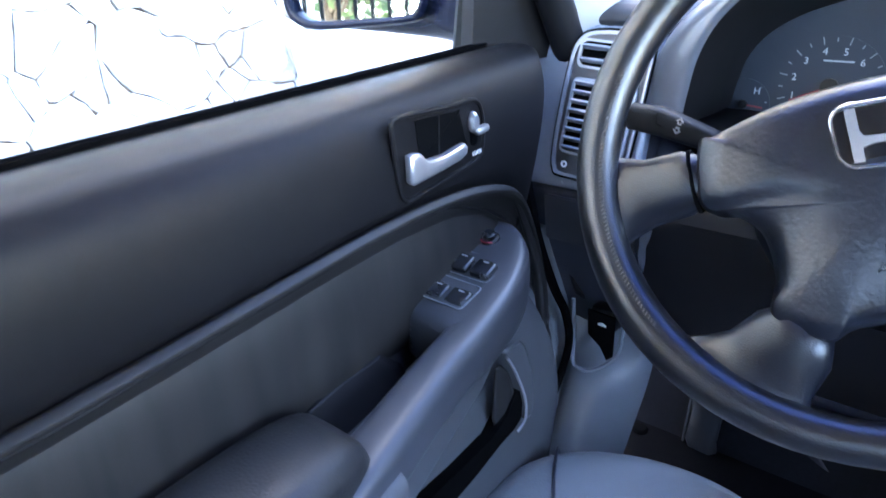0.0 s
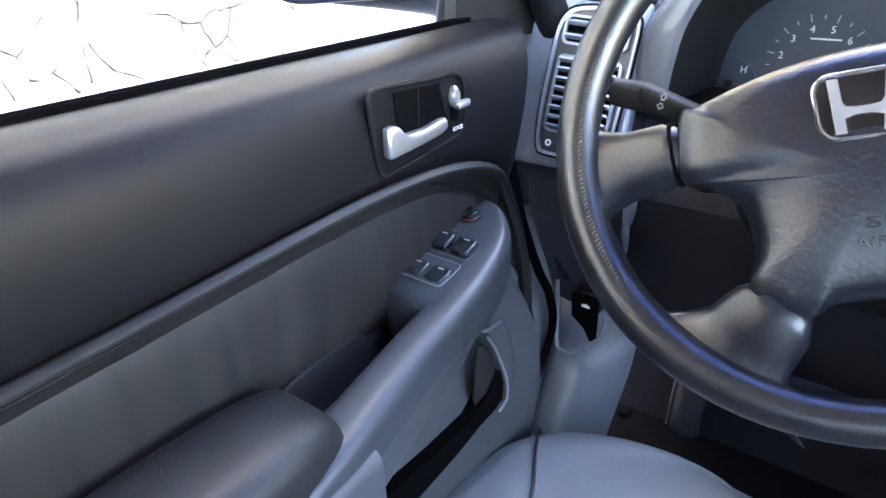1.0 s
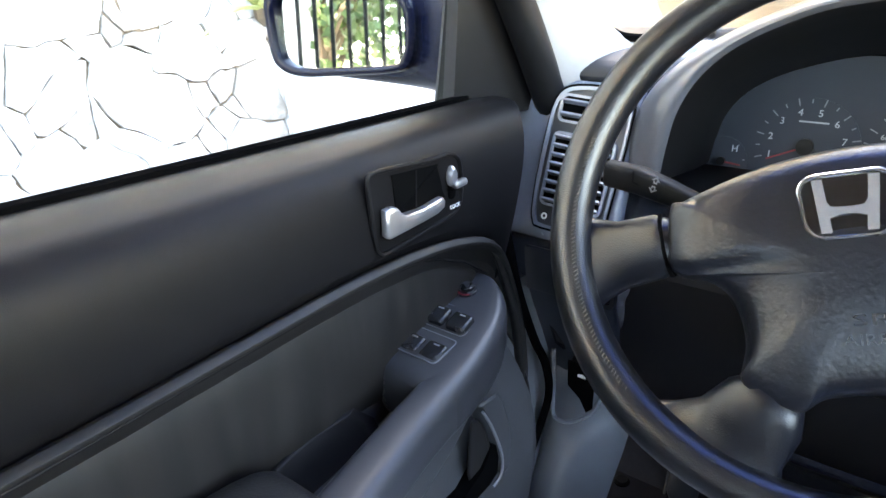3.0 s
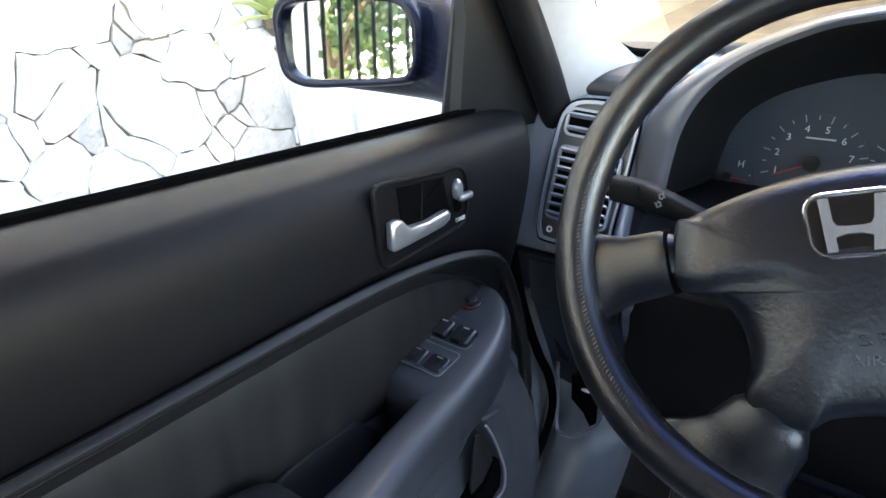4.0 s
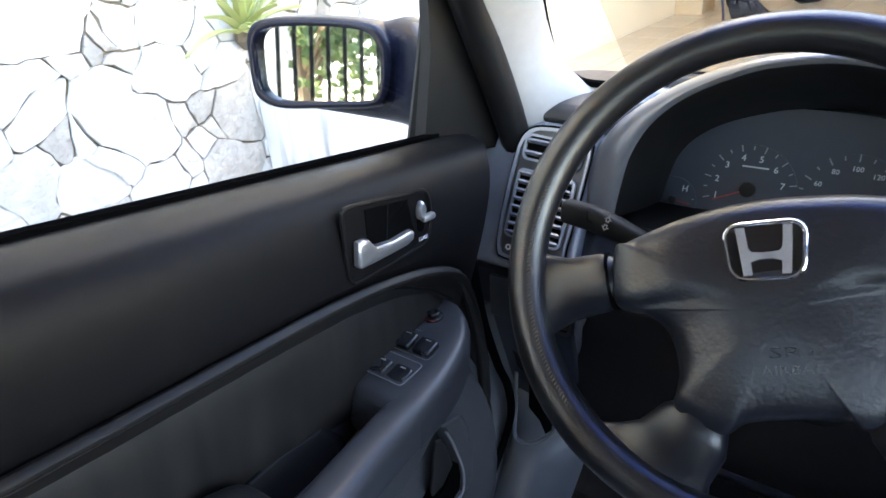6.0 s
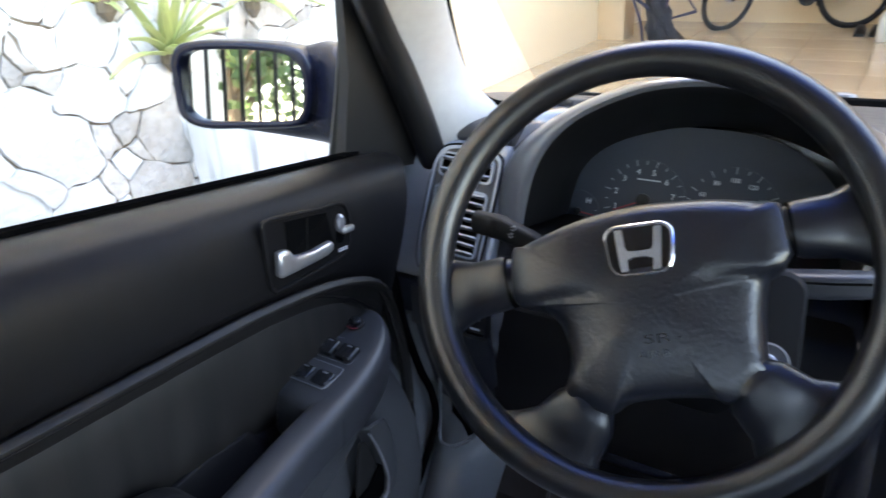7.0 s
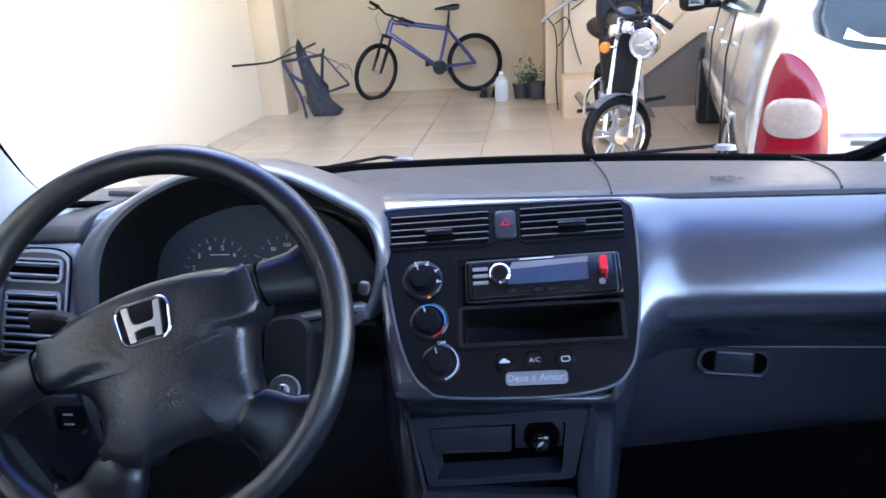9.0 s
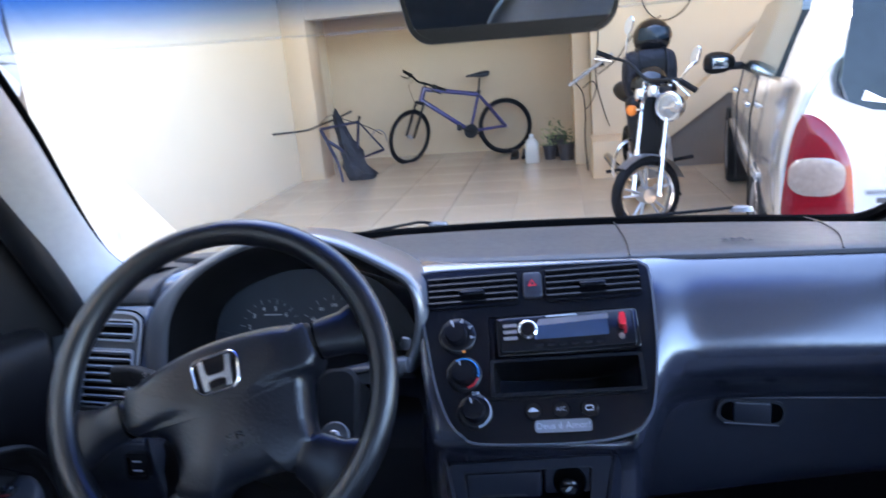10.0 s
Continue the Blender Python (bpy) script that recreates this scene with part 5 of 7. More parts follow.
    us = part("usb_stick", loft([[rm @ (V(0.070, 0.006, z) + V(x, y, 0)) for x, y in rrect(0.008, 0.017, 0.003, 4)] for z in (0.014, 0.03)]), M_RED, r, "red plug-in stick")
    part("usb_cord", tube(smooth_path([rm @ V(0.070, 0.014, 0.024), rm @ V(0.073, 0.0, 0.028), rm @ V(0.072, -0.010, 0.02)]), 0.0014, 6), M_RED, us)
    part("socket", lathe([(0.0038, 0), (0.0038, 0.002), (0.002, 0.002), (0.002, 0.0005), (0, 0.0005)], 14, rm @ Matrix.Translation((0.068, -0.012, 0.014))), M_SILVER, r)


# ---------- car: shell, glass, seats ----------
def build_shell():
    s = thing("car_cabin_shell", "car cabin with pale pillars, grey roof lining and dark carpet", "car cabin", CAR, kind="structure")
    part("carpet", plate([[(-0.70, -1.4, 0.24), (-0.70, 0.35, 0.24), (-0.70, 0.62, 0.27), (-0.70, 0.85, 0.45), (-0.70, 0.95, 0.7)], [(0.72, -1.4, 0.24), (0.72, 0.35, 0.24), (0.72, 0.62, 0.27), (0.72, 0.85, 0.45), (0.72, 0.95, 0.7)]], -0.02), M_CARPET, s, "dark carpet")
    part("floor_mat", plate([[(x, v, 0.253 + 0.002 * math.sin(9 * v)) for v in (-0.05, 0.15, 0.35, 0.42, 0.468)] for x in (-0.655, -0.5, -0.4, -0.3, -0.16)], -0.012), M_CARPET, s)
    # a pillars: pale trim inside
    for sx in (-1, 1):
        a = [(0.705, 0.52, 0.95), (0.695, 0.415, 1.03), (0.685, 0.335, 1.11), (0.665, 0.24, 1.19), (0.64, 0.13, 1.275), (0.60, 0.0, 1.36)]
        b = [(0.72, 0.335, 0.93), (0.722, 0.29, 1.02), (0.715, 0.235, 1.10), (0.695, 0.14, 1.19), (0.66, 0.02, 1.29), (0.62, -0.1, 1.38)]
        if sx < 0:
            a = [(0.60, 0.37, 0.98), (0.635, 0.352, 1.004), (0.668, 0.347, 1.03), (0.664, 0.305, 1.078), (0.642, 0.24, 1.14), (0.611, 0.157, 1.218), (0.585, 0.08, 1.28), (0.56, 0.0, 1.34)]
            b = [(0.692, 0.30, 0.94), (0.694, 0.28, 0.975), (0.696, 0.255, 1.02), (0.702, 0.213, 1.09), (0.698, 0.172, 1.14), (0.684, 0.115, 1.20), (0.658, 0.01, 1.295), (0.62, -0.13, 1.38)]
        grid = []
        for (x1, v1, w1), (x2, v2, w2) in zip(a, b):
            grid.append([(sx * (x1 + 0.015), v1 + 0.03, w1 + 0.01) if sx > 0 else (sx * (x1 + 0.006), v1 + 0.004, w1), (sx * x1, v1, w1), (sx * (x1 * 0.55 + x2 * 0.45 - 0.012), (v1 + v2) / 2, (w1 + w2) / 2), (sx * x2, v2, w2), (sx * (x2 + 0.03), v2 - 0.01, w2) if sx > 0 else (sx * (x2 + 0.006), v2 + 0.004, w2)])
        part("pillar_trim", plate(grid, 0.012 * sx), M_HEADLINER, s, "pale grey pillar trim", sub=1, sharp=85)
    part("roof_lining", plate([[(x, v, 1.40 + 0.03 * math.cos(x * 2) - 0.03 - 0.12 * max(0, -v - 0.9) ** 2) for v in (0.02, -0.3, -0.7, -1.1, -1.6)] for x in (-0.63, -0.4, 0, 0.4, 0.63)], 0.03), M_LINING, s, "grey roof lining")
    part("roof_skin", plate([[(x, v, 1.45 + 0.03 * math.cos(x * 2) - 0.03 - 0.12 * max(0, -v - 0.9) ** 2) for v in (0.05, -0.3, -0.7, -1.1, -1.7)] for x in (-0.70, -0.4, 0, 0.4, 0.70)], -0.01), M_BLUEBLK, s)
    # windscreen seal along the dash and up the pillars
    seal = [(-0.557, 0.008, 1.345), (-0.582, 0.088, 1.285), (-0.608, 0.164, 1.222), (-0.639, 0.246, 1.144), (-0.661, 0.311, 1.081), (-0.665, 0.353, 1.034), (-0.635, 0.36, 1.009), (-0.60, 0.38, 1.003), (-0.57, 0.50, 0.985), (-0.60, 0.65, 0.97)] + [(x, ws_v(x) + 0.012, 0.985 - 0.01 * abs(x) ** 2) for x in (-0.6, -0.4, -0.2, 0, 0.2, 0.4)] + [(0.56, 0.795, 0.984), (0.605, 0.762, 0.993), (0.64, 0.70, 1.03), (0.655, 0.6, 1.09), (0.66, 0.36, 1.19), (0.62, 0.03, 1.37)]
    part("windscreen_seal", tube(smooth_path(seal), [0.0052] * 64 + [0.013] * (len(smooth_path(seal)) - 64), 8), M_DARK, s, "black windscreen seal")
    part("rear_wall", plate([[(-0.68, -1.75, 0.3), (-0.68, -1.75, 0.95)], [(0.68, -1.75, 0.3), (0.68, -1.75, 0.95)]], 0.02), M_GREY, s)
    part("rear_shelf", plate([[(-0.68, -1.75, 0.95), (-0.68, -2.2, 0.97)], [(0.68, -1.75, 0.95), (0.68, -2.2, 0.97)]], -0.02), M_DASHTOP, s)
    # passenger side, closed
    part("kick_panel", plate([[(0.70, v, w) for w in (0.2, 0.5, 0.8, 0.93)] for v in (0.452, 0.7, 0.97)], -0.05), M_CARPET, s, "dark kick panel beside the passenger footwell")
    part("firewall", plate([[(x, 0.93, 0.55), (x, 0.955, 0.71), (x, 0.93, 0.93)] for x in (-0.72, 0.0, 0.72)], 0.02), M_CARPET, s, "dark lining behind the dashboard")
    part("passenger_door", plate([[(0.70, v, w) for w in (0.25, 0.6, 0.8, 0.94)] for v in (-1.7, -0.5, 0.45)], -0.05), M_VINYL, s, "black passenger side door panel")
    part("rear_door_panel", plate([[(-0.68, v, w) for w in (0.25, 0.6, 0.8, 0.94)] for v in (-1.75, -1.4, -1.12)], 0.05), M_VINYL, s)
    for sx in (-1, 1):
        part("rear_pillar", plate([[(sx * 0.70, -1.7, 0.94), (sx * 0.60, -1.65, 1.33)], [(sx * 0.70, -2.15, 0.96), (sx * 0.58, -1.75, 1.33)]], 0.02), M_HEADLINER, s)
        part("centre_pillar", loft([[V(sx * x, v, w) for x, v in ((0.66, -0.95), (0.66, -1.1), (0.72, -1.1), (0.72, -0.95))] if w < 1 else [V(sx * (x - 0.09), v, w) for x, v in ((0.66, -0.95), (0.66, -1.1), (0.72, -1.1), (0.72, -0.95))] for w in (0.3, 0.95, 1.39)]), M_HEADLINER, s)
    part("front_bulkhead", plate([[(-0.75, 0.97, 0.2), (-0.75, 0.97, 0.97)], [(0.75, 0.97, 0.2), (0.75, 0.97, 0.97)]], 0.02), M_BLACK, s)
    # side foot trim with bonnet release
    part("kick_panel", plate([[(-0.690, 0.262, 0.80), (-0.684, 0.285, 0.68), (-0.676, 0.305, 0.59)], [(-0.67, 0.30, 0.80), (-0.662, 0.318, 0.68), (-0.655, 0.322, 0.59)], [(-0.64, 0.36, 0.80), (-0.635, 0.36, 0.68), (-0.63, 0.37, 0.59)], [(-0.63, 0.75, 0.80), (-0.63, 0.75, 0.68), (-0.62, 0.75, 0.55)]], 0.01), M_KNEE, s, "dark panel beside the pedals", sub=1)
    foot = []
    for w, base, xc, hw in ((0.598, 0.302, -0.640, 0.062), (0.56, 0.300, -0.636, 0.066), (0.52, 0.296, -0.634, 0.068), (0.49, 0.290, -0.636, 0.068), (0.45, 0.282, -0.640, 0.068), (0.40, 0.268, -0.646, 0.066), (0.34, 0.245, -0.652, 0.066), (0.27, 0.21, -0.656, 0.066)):
        foot.append([(xc + hw * u, base + (0.055 * u * u + 0.05 * max(0.0, abs(u) - 0.8) if w < 0.51 else 0.022 * u * u + 0.16 * max(0.0, abs(u) - 0.75)) + (0.038 if w > 0.505 and abs(u) < 0.7 else 0.0), w) for u in (-1.0, -0.85, -0.6, -0.3, 0.0, 0.3, 0.6, 0.85, 1.0)])
    part("foot_trim", plate(foot, 0.012), M_KICK, s, "slate foot trim", sub=1, sharp=80)
    part("sill_trim", loft([[V(x, v, w) for x, w in ((-0.70, 0.24), (-0.70, h), (-0.685, h + 0.01), (-0.66, h + 0.012), (-0.64, h + 0.004), (-0.622, h - 0.018), (-0.61, h - 0.06), (-0.60, 0.24))] for v, h in ((-1.0, 0.36), (-0.1, 0.36), (0.18, 0.37), (0.26, 0.34), (0.34, 0.30))]), M_KICK, s, "slate sill trim", sub=1, sharp=80)
    # flat near-black sheet painted as the shade behind the release lever
    part("release_shadow", prism([(-0.640, 0.600), (-0.640, 0.560), (-0.622, 0.545), (-0.612, 0.526), (-0.603, 0.535), (-0.600, 0.598)], 0.002, axes((0, 0.322, 0), (1, 0, 0), (0, -0.06, 1))), M_DARK, s, "near-black sheet standing in for shade behind the lever")
    part("release_lever", box(0.036, 0.026, 0.036, pose(-0.621, 0.300, 0.585, 0, 0, 0), 0.006), M_BLACK, s, "black bonnet release")
    part("release_mark", prism([(-0.006, -0.0025), (0.006, -0.0025), (0.006, 0.0), (0.001, 0.003), (-0.006, 0.001)], 0.001, axes((-0.619, 0.2858, 0.581), (1, 0, 0), (0, 0, 1))), M_WHITE, s)
    part("recess_edge", tube(smooth_path([(-0.671, 0.300, 0.598), (-0.667, 0.296, 0.54), (-0.664, 0.292, 0.502), (-0.652, 0.288, 0.496), (-0.634, 0.289, 0.500), (-0.612, 0.296, 0.516), (-0.600, 0.300, 0.538), (-0.597, 0.303, 0.575)]), 0.0030, 8), M_KICK, s, "rounded edge of the release recess")
    part("door_gap_seal", tube(smooth_path([(-0.692, 0.19, 0.86), (-0.680, 0.195, 0.80), (-0.672, 0.21, 0.72), (-0.668, 0.243, 0.64), (-0.668, 0.275, 0.585), (-0.672, 0.29, 0.52), (-0.69, 0.27, 0.42)]), 0.006, 8), M_SEAL, s, "black rubber door seal")
    fr = part("foot_rest", loft([[V(x, v + dv, w) for x, dv in ((-0.561 + e, 0.004), (-0.553 + e, -0.006), (-0.520 + e, -0.008), (-0.510 + e, 0.002), (-0.512 + e, 0.02), (-0.560 + e, 0.02))] for v, w, e in ((0.485, 0.272, 0.006), (0.488, 0.285, 0.0), (0.510, 0.34, 0.0), (0.535, 0.41, 0.0), (0.56, 0.47, 0.0))]), M_POD, s, "grey moulded foot rest", sharp=50)
    part("rest_edge", tube([V(-0.561, 0.487, 0.272), V(-0.562, 0.51, 0.345), V(-0.562, 0.56, 0.47)], 0.0022, 6), M_GREY, fr)
    part("toe_board", plate([[(x, 0.47, 0.255), (x, 0.52, 0.30), (x, 0.60, 0.50), (x, 0.66, 0.70)] for x in (-0.66, -0.6, -0.57, -0.45, -0.12)], 0.01), M_TOE, s, "dark grey toe board lining")
    for x, w in ((-0.42, 0.42), (-0.30, 0.42)):
        part("pedal", box(0.05, 0.015, 0.07, pose(x, 0.62, w, -30, 0, 0), 0.005), M_RUBBER, s, "black pedal")
    part("mat_stud", lathe([(0.014, 0), (0.014, 0.006), (0.01, 0.01), (0, 0.01)], 14, Matrix.Translation((-0.630, 0.475, 0.268))), M_DARK, s)


def build_glass():
    w = thing("windscreen", "clear laminated windscreen with a blue shade band", "windscreen", CAR)
    rows = []
    for t in (0, 0.2, 0.4, 0.6, 0.80):
        rows.append([(x * (1 - 0.16 * t), (ws_v(x) + 0.02) * (1 - t) + (0.05 - 0.12 * x * x) * t, 0.98 + 0.42 * t) for x in (-0.72, -0.5, -0.25, 0, 0.25, 0.5, 0.72)])
    g = part("pane", plate(rows, 0.004), M_SCREENGLASS, w)
    g.visible_shadow = False
    rows = []
    for t in (0.80, 0.86, 0.93, 1.0):
        rows.append([(x * (1 - 0.16 * t), (ws_v(x) + 0.02) * (1 - t) + (0.05 - 0.12 * x * x) * t, 0.98 + 0.42 * t) for x in (-0.72, -0.5, -0.25, 0, 0.25, 0.5, 0.72)])
    g = part("shade_band", plate(rows, 0.004), M_TINT, w, "blue shade band fading downwards")
    g.visible_shadow = False
    for name, pts in (("passenger_window", [[(0.755, -1.7, 0.94), (0.755, 0.3, 0.94)], [(0.65, -1.6, 1.39), (0.65, 0.02, 1.37)]]), ("rear_window", [[(-0.66, -2.2, 0.97), (0.66, -2.2, 0.97)], [(-0.56, -1.75, 1.34), (0.56, -1.75, 1.34)]]), ("rear_door_window", [[(-0.755, -1.7, 0.94), (-0.755, -1.12, 0.94)], [(-0.65, -1.6, 1.39), (-0.65, -1.1, 1.39)]])):
        b = thing(name, "clear car side or rear window", "car window", CAR)
        g = part("pane", plate(pts, 0.004), M_GLASS, b)
        g.visible_shadow = False
    # wipers lie at the foot of the windscreen
    for pts, cap in (([(-0.52, 0.945, 0.965), (-0.42, 0.957, 0.984), (-0.31, 0.96, 1.0), (-0.285, 0.96, 1.003), (-0.25, 0.96, 0.998)], (-0.243, 0.963, 0.997)), ([(0.05, 0.965, 0.985), (0.3, 0.945, 0.998), (0.41, 0.93, 1.006)], (0.425, 0.932, 1.004))):
        wp = thing("wiper", "black windscreen wiper resting at the glass foot", "wiper", CAR, "windscreen wipers")
        part("blade", tube(smooth_path(pts), 0.004, 6), M_RUBBER, wp)
        # added pale cap in place of a sunlit patch on the cowl
        part("sunlit_cap", lathe([(0.017, -0.008), (0.015, 0.002), (0.008, 0.005), (0, 0.006)], 16, Matrix.Translation(cap) @ Matrix.Diagonal((1.5, 1, 1, 1))), M_GREYBIKE, wp, "pale cap standing in for a sunlit patch at the glass foot")
    hd = plate([[(x, v, 0.965 - 0.10 * (v - 1.0) ** 2 - 0.03 * x * x - (0.05 if v < 1.05 else 0)) for v in (1.0, 1.1, 1.3, 1.6, 1.95)] for x in (-0.78, -0.4, 0, 0.4, 0.78)], 0.02)
    solo("car_bonnet", hd, M_BLUEBLK, "dark blue painted car bonnet", "car bonnet", CAR, sub=1)
    m = thing("rear_view_mirror", "black interior rear view mirror hanging from the windscreen", "rear view mirror", CAR)
    mm = axes((0.005, 0.125, 1.3085), (1, 0.16, 0.012), (-0.02, -0.165, 1))
    o = [(x * (1 + 0.06 * y / 0.03), y) for x, y in rrect(0.225, 0.066, 0.022, 7)]
    i = [(x * 0.955, y * 0.87) for x, y in o]
    part("casing", loft([[mm @ V(x * k, y * k, -z) for x, y in o] for z, k in ((0, 1), (0.012, 1.01), (0.03, 0.85), (0.04, 0.5))]), M_BLACK, m, "black casing", sharp=60)
    part("rim", hoop(o, i, 0.003, mm), M_BLACK, m)
    mg = axes((0.005, 0.125, 1.3085), (1, 0.16, 0.012), (-0.02, -0.26, 1))
    part("glass", prism(i, 0.0015, mg), M_MIRROR, m, "mirror glass")
    part("stem", tube([mm @ V(0, 0.01, -0.035), mm @ V(0, 0.05, -0.07), mm @ V(0, 0.09, -0.09)], 0.009, 8), M_BLACK, m)


def build_seat(x0, label):
    s = thing("front_seat", label, "car seat", CAR @ Matrix.Translation((x0, 0, 0)), "front seats")

    def ring(v, hw, top, bot):
        out = []
        for x, w in ((-hw, bot), (-hw, top - 0.055), (-hw * 0.985, top - 0.02), (-hw * 0.90, top), (-hw * 0.70, top - 0.004), (-hw * 0.62, top - 0.014), (0, top - 0.018), (hw * 0.62, top - 0.014), (hw * 0.70, top - 0.004), (hw * 0.90, top), (hw * 0.985, top - 0.02), (hw, top - 0.055), (hw, bot)):
            out.append(V(x, v, w))
        return out
    rows = [ring(0.240, 0.04, 0.425, 0.36), ring(0.232, 0.095, 0.455, 0.34), ring(0.208, 0.175, 0.475, 0.33), ring(0.170, 0.245, 0.486, 0.33), ring(0.122, 0.288, 0.490, 0.33), ring(0.07, 0.303, 0.492, 0.33), ring(-0.1, 0.300, 0.490, 0.33), ring(-0.3, 0.285, 0.482, 0.33), ring(-0.45, 0.27, 0.48, 0.33)]
    part("cushion", loft(rows), M_LEATHER, s, "soft grey leather cushion", sub=2)
    for sx in (-1, 1):
        part("seam", tube(smooth_path([(sx * 0.262, 0.150, 0.468), (sx * 0.256, 0.135, 0.487), (sx * 0.235, 0.093, 0.4905), (sx * 0.209, 0.046, 0.488), (sx * 0.185, -0.02, 0.484), (sx * 0.175, -0.12, 0.480), (sx * 0.17, -0.3, 0.474)]), 0.0022, 6), M_GREYD, s)
    back = []
    for t, hw, d in ((0.0, 0.24, 0.10), (0.2, 0.255, 0.12), (0.5, 0.255, 0.12), (0.8, 0.23, 0.10), (0.95, 0.18, 0.07), (1.0, 0.12, 0.04)):
        c = V(0, -0.62 - 0.16 * t, 0.46 + 0.60 * t)
        back.append([c + V(x * hw, y * d, 0) for x, y in ((-1, -.5), (-1, .45), (-.85, .62), (-.65, .45), (0, .3), (.65, .45), (.85, .62), (1, .45), (1, -.5), (0, -.7))])
    part("backrest", loft(back), M_LEATHER, s, "grey leather backrest", sub=2)
    part("headrest", box(0.26, 0.09, 0.17, pose(0, -0.81, 1.19, 8, 0, 0), 0.035, 4), M_LEATHER, s, "grey leather headrest")
    for sx in (-1, 1):
        part("headrest_post", tube([(sx * 0.06, -0.775, 1.0), (sx * 0.06, -0.80, 1.14)], 0.006, 8), M_CHROME, s)
    part("base", box(0.44, 0.55, 0.09, pose(0, -0.14, 0.29), 0.02), M_BLACK, s, "black seat base")
    return s


build_door()
build_wing_mirror()
build_wheel()
build_dash()
build_shell()
build_glass()
build_seat(-0.34, "grey leather driver's seat")
build_seat(0.38, "grey leather passenger seat")


# ---------- outside: ground, garage, walls ----------
def slab(name, x0, x1, y0, y1, z0, z1, material, label, category="wall", kind="structure", bev=0.0):
    return solo(name, box(x1 - x0, y1 - y0, z1 - z0, V((x0 + x1) / 2, (y0 + y1) / 2, (z0 + z1) / 2), bev), material, label, category, kind=kind)


def build_place():
    gx = [-200, -30, -8, -3, 0, 3, 8, 30, 200]
    solo("ground", plate([[(x, y, -0.02) for y in (-200, -30, -8, -3, 0, 3, 8, 30, 200)] for x in gx], 0.3), M_GROUND, "grey concrete yard", "ground", kind="structure")
    slab("wall_left", -3.15, -2.85, 2.25, 8.6, -0.02, 2.7, M_PLASTERW, "cream garage side wall, made paler for the light on it")
    # two unseen slabs, added so the parked car's side stays out of the sun
    slab("sun_block_upper", -3.15, -2.85, 2.25, 6.2, 3.504, 5.2, M_PLASTERW, "unseen wall added above the garage to block the sun")
    slab("sun_block_middle", -3.15, -2.85, 2.25, 4.496, 2.704, 3.5, M_PLASTERW, "unseen wall added over the garage side wall to block the sun")
    slab("pillar_left", -2.848, -2.57, 6.85, 7.2, -0.02, 2.7, M_PLASTER, "cream plastered pillar", bev=0.01)
    slab("wall_back", -2.85, 4.6, 8.3, 8.6, -0.02, 2.7, M_PLASTER, "cream plastered back wall")
    slab("lintel", -2.57, 0.19, 6.87, 7.18, 1.70, 2.7, M_PLASTER, "cream plastered lintel over the recess")
    slab("pillar_right", 0.19, 0.36, 6.85, 8.3, -0.02, 2.7, M_PLASTER, "cream plastered recess pillar", bev=0.01)
    slab("wall_back_right", 0.36, 4.6, 6.5, 6.8, -0.02, 2.7, M_PLASTER, "cream plastered wall behind the motorcycle")
    slab("plinth", 0.33, 0.78, 6.0, 6.497, -0.02, 0.34, M_PLASTER, "cream plastered low plinth", bev=0.01)
    slab("wall_far_right", 4.6, 4.9, 2.9, 8.6, -0.02, 2.7, M_PLASTER, "cream plastered garage side wall")
    slab("wall_yard", 4.6, 4.9, -6.0, 2.898, -0.02, 1.1, M_PLASTER, "cream plastered boundary wall of the yard")
    # unseen, added above the ceiling as a sun block
    slab("parapet", -3.15, 4.9, 4.5, 8.6, 2.904, 3.5, M_PLASTERW, "unseen parapet added over the garage to block the sun")
    slab("ceiling", -3.15, 4.9, 4.5, 8.6, 2.7, 2.9, M_PLASTERW, "pale plastered garage ceiling", "ceiling")
    # unseen, added above the stones so no sun enters the cabin
    slab("sun_block_left", -2.72, -2.24, -6.95, 2.25, 3.184, 5.2, M_PLASTERW, "unseen wall added above the stones to block the sun")
    # slope under the stairs: a flat triangle with its shade in the dark colour
    sm = axes((0, 6.496, 0), (1, 0, 0), (0, 0, 1))
    solo("stair_underside", prism([(1.02, 0.25), (1.58, 0.66), (2.6, 0.66), (2.6, -0.01), (1.10, -0.01)], 0.10, sm), M_STAIR, "dark grey triangle standing in for the shaded underside of stairs", "stairs", kind="structure")
    solo("stair_wall", prism([(0.90, 0.32), (1.02, 0.254), (1.58, 0.664), (2.6, 0.664), (2.6, 1.6), (1.9, 1.3)], 0.14, sm), M_PLASTER, "cream stair cheek over the dark slope", "wall", kind="structure")


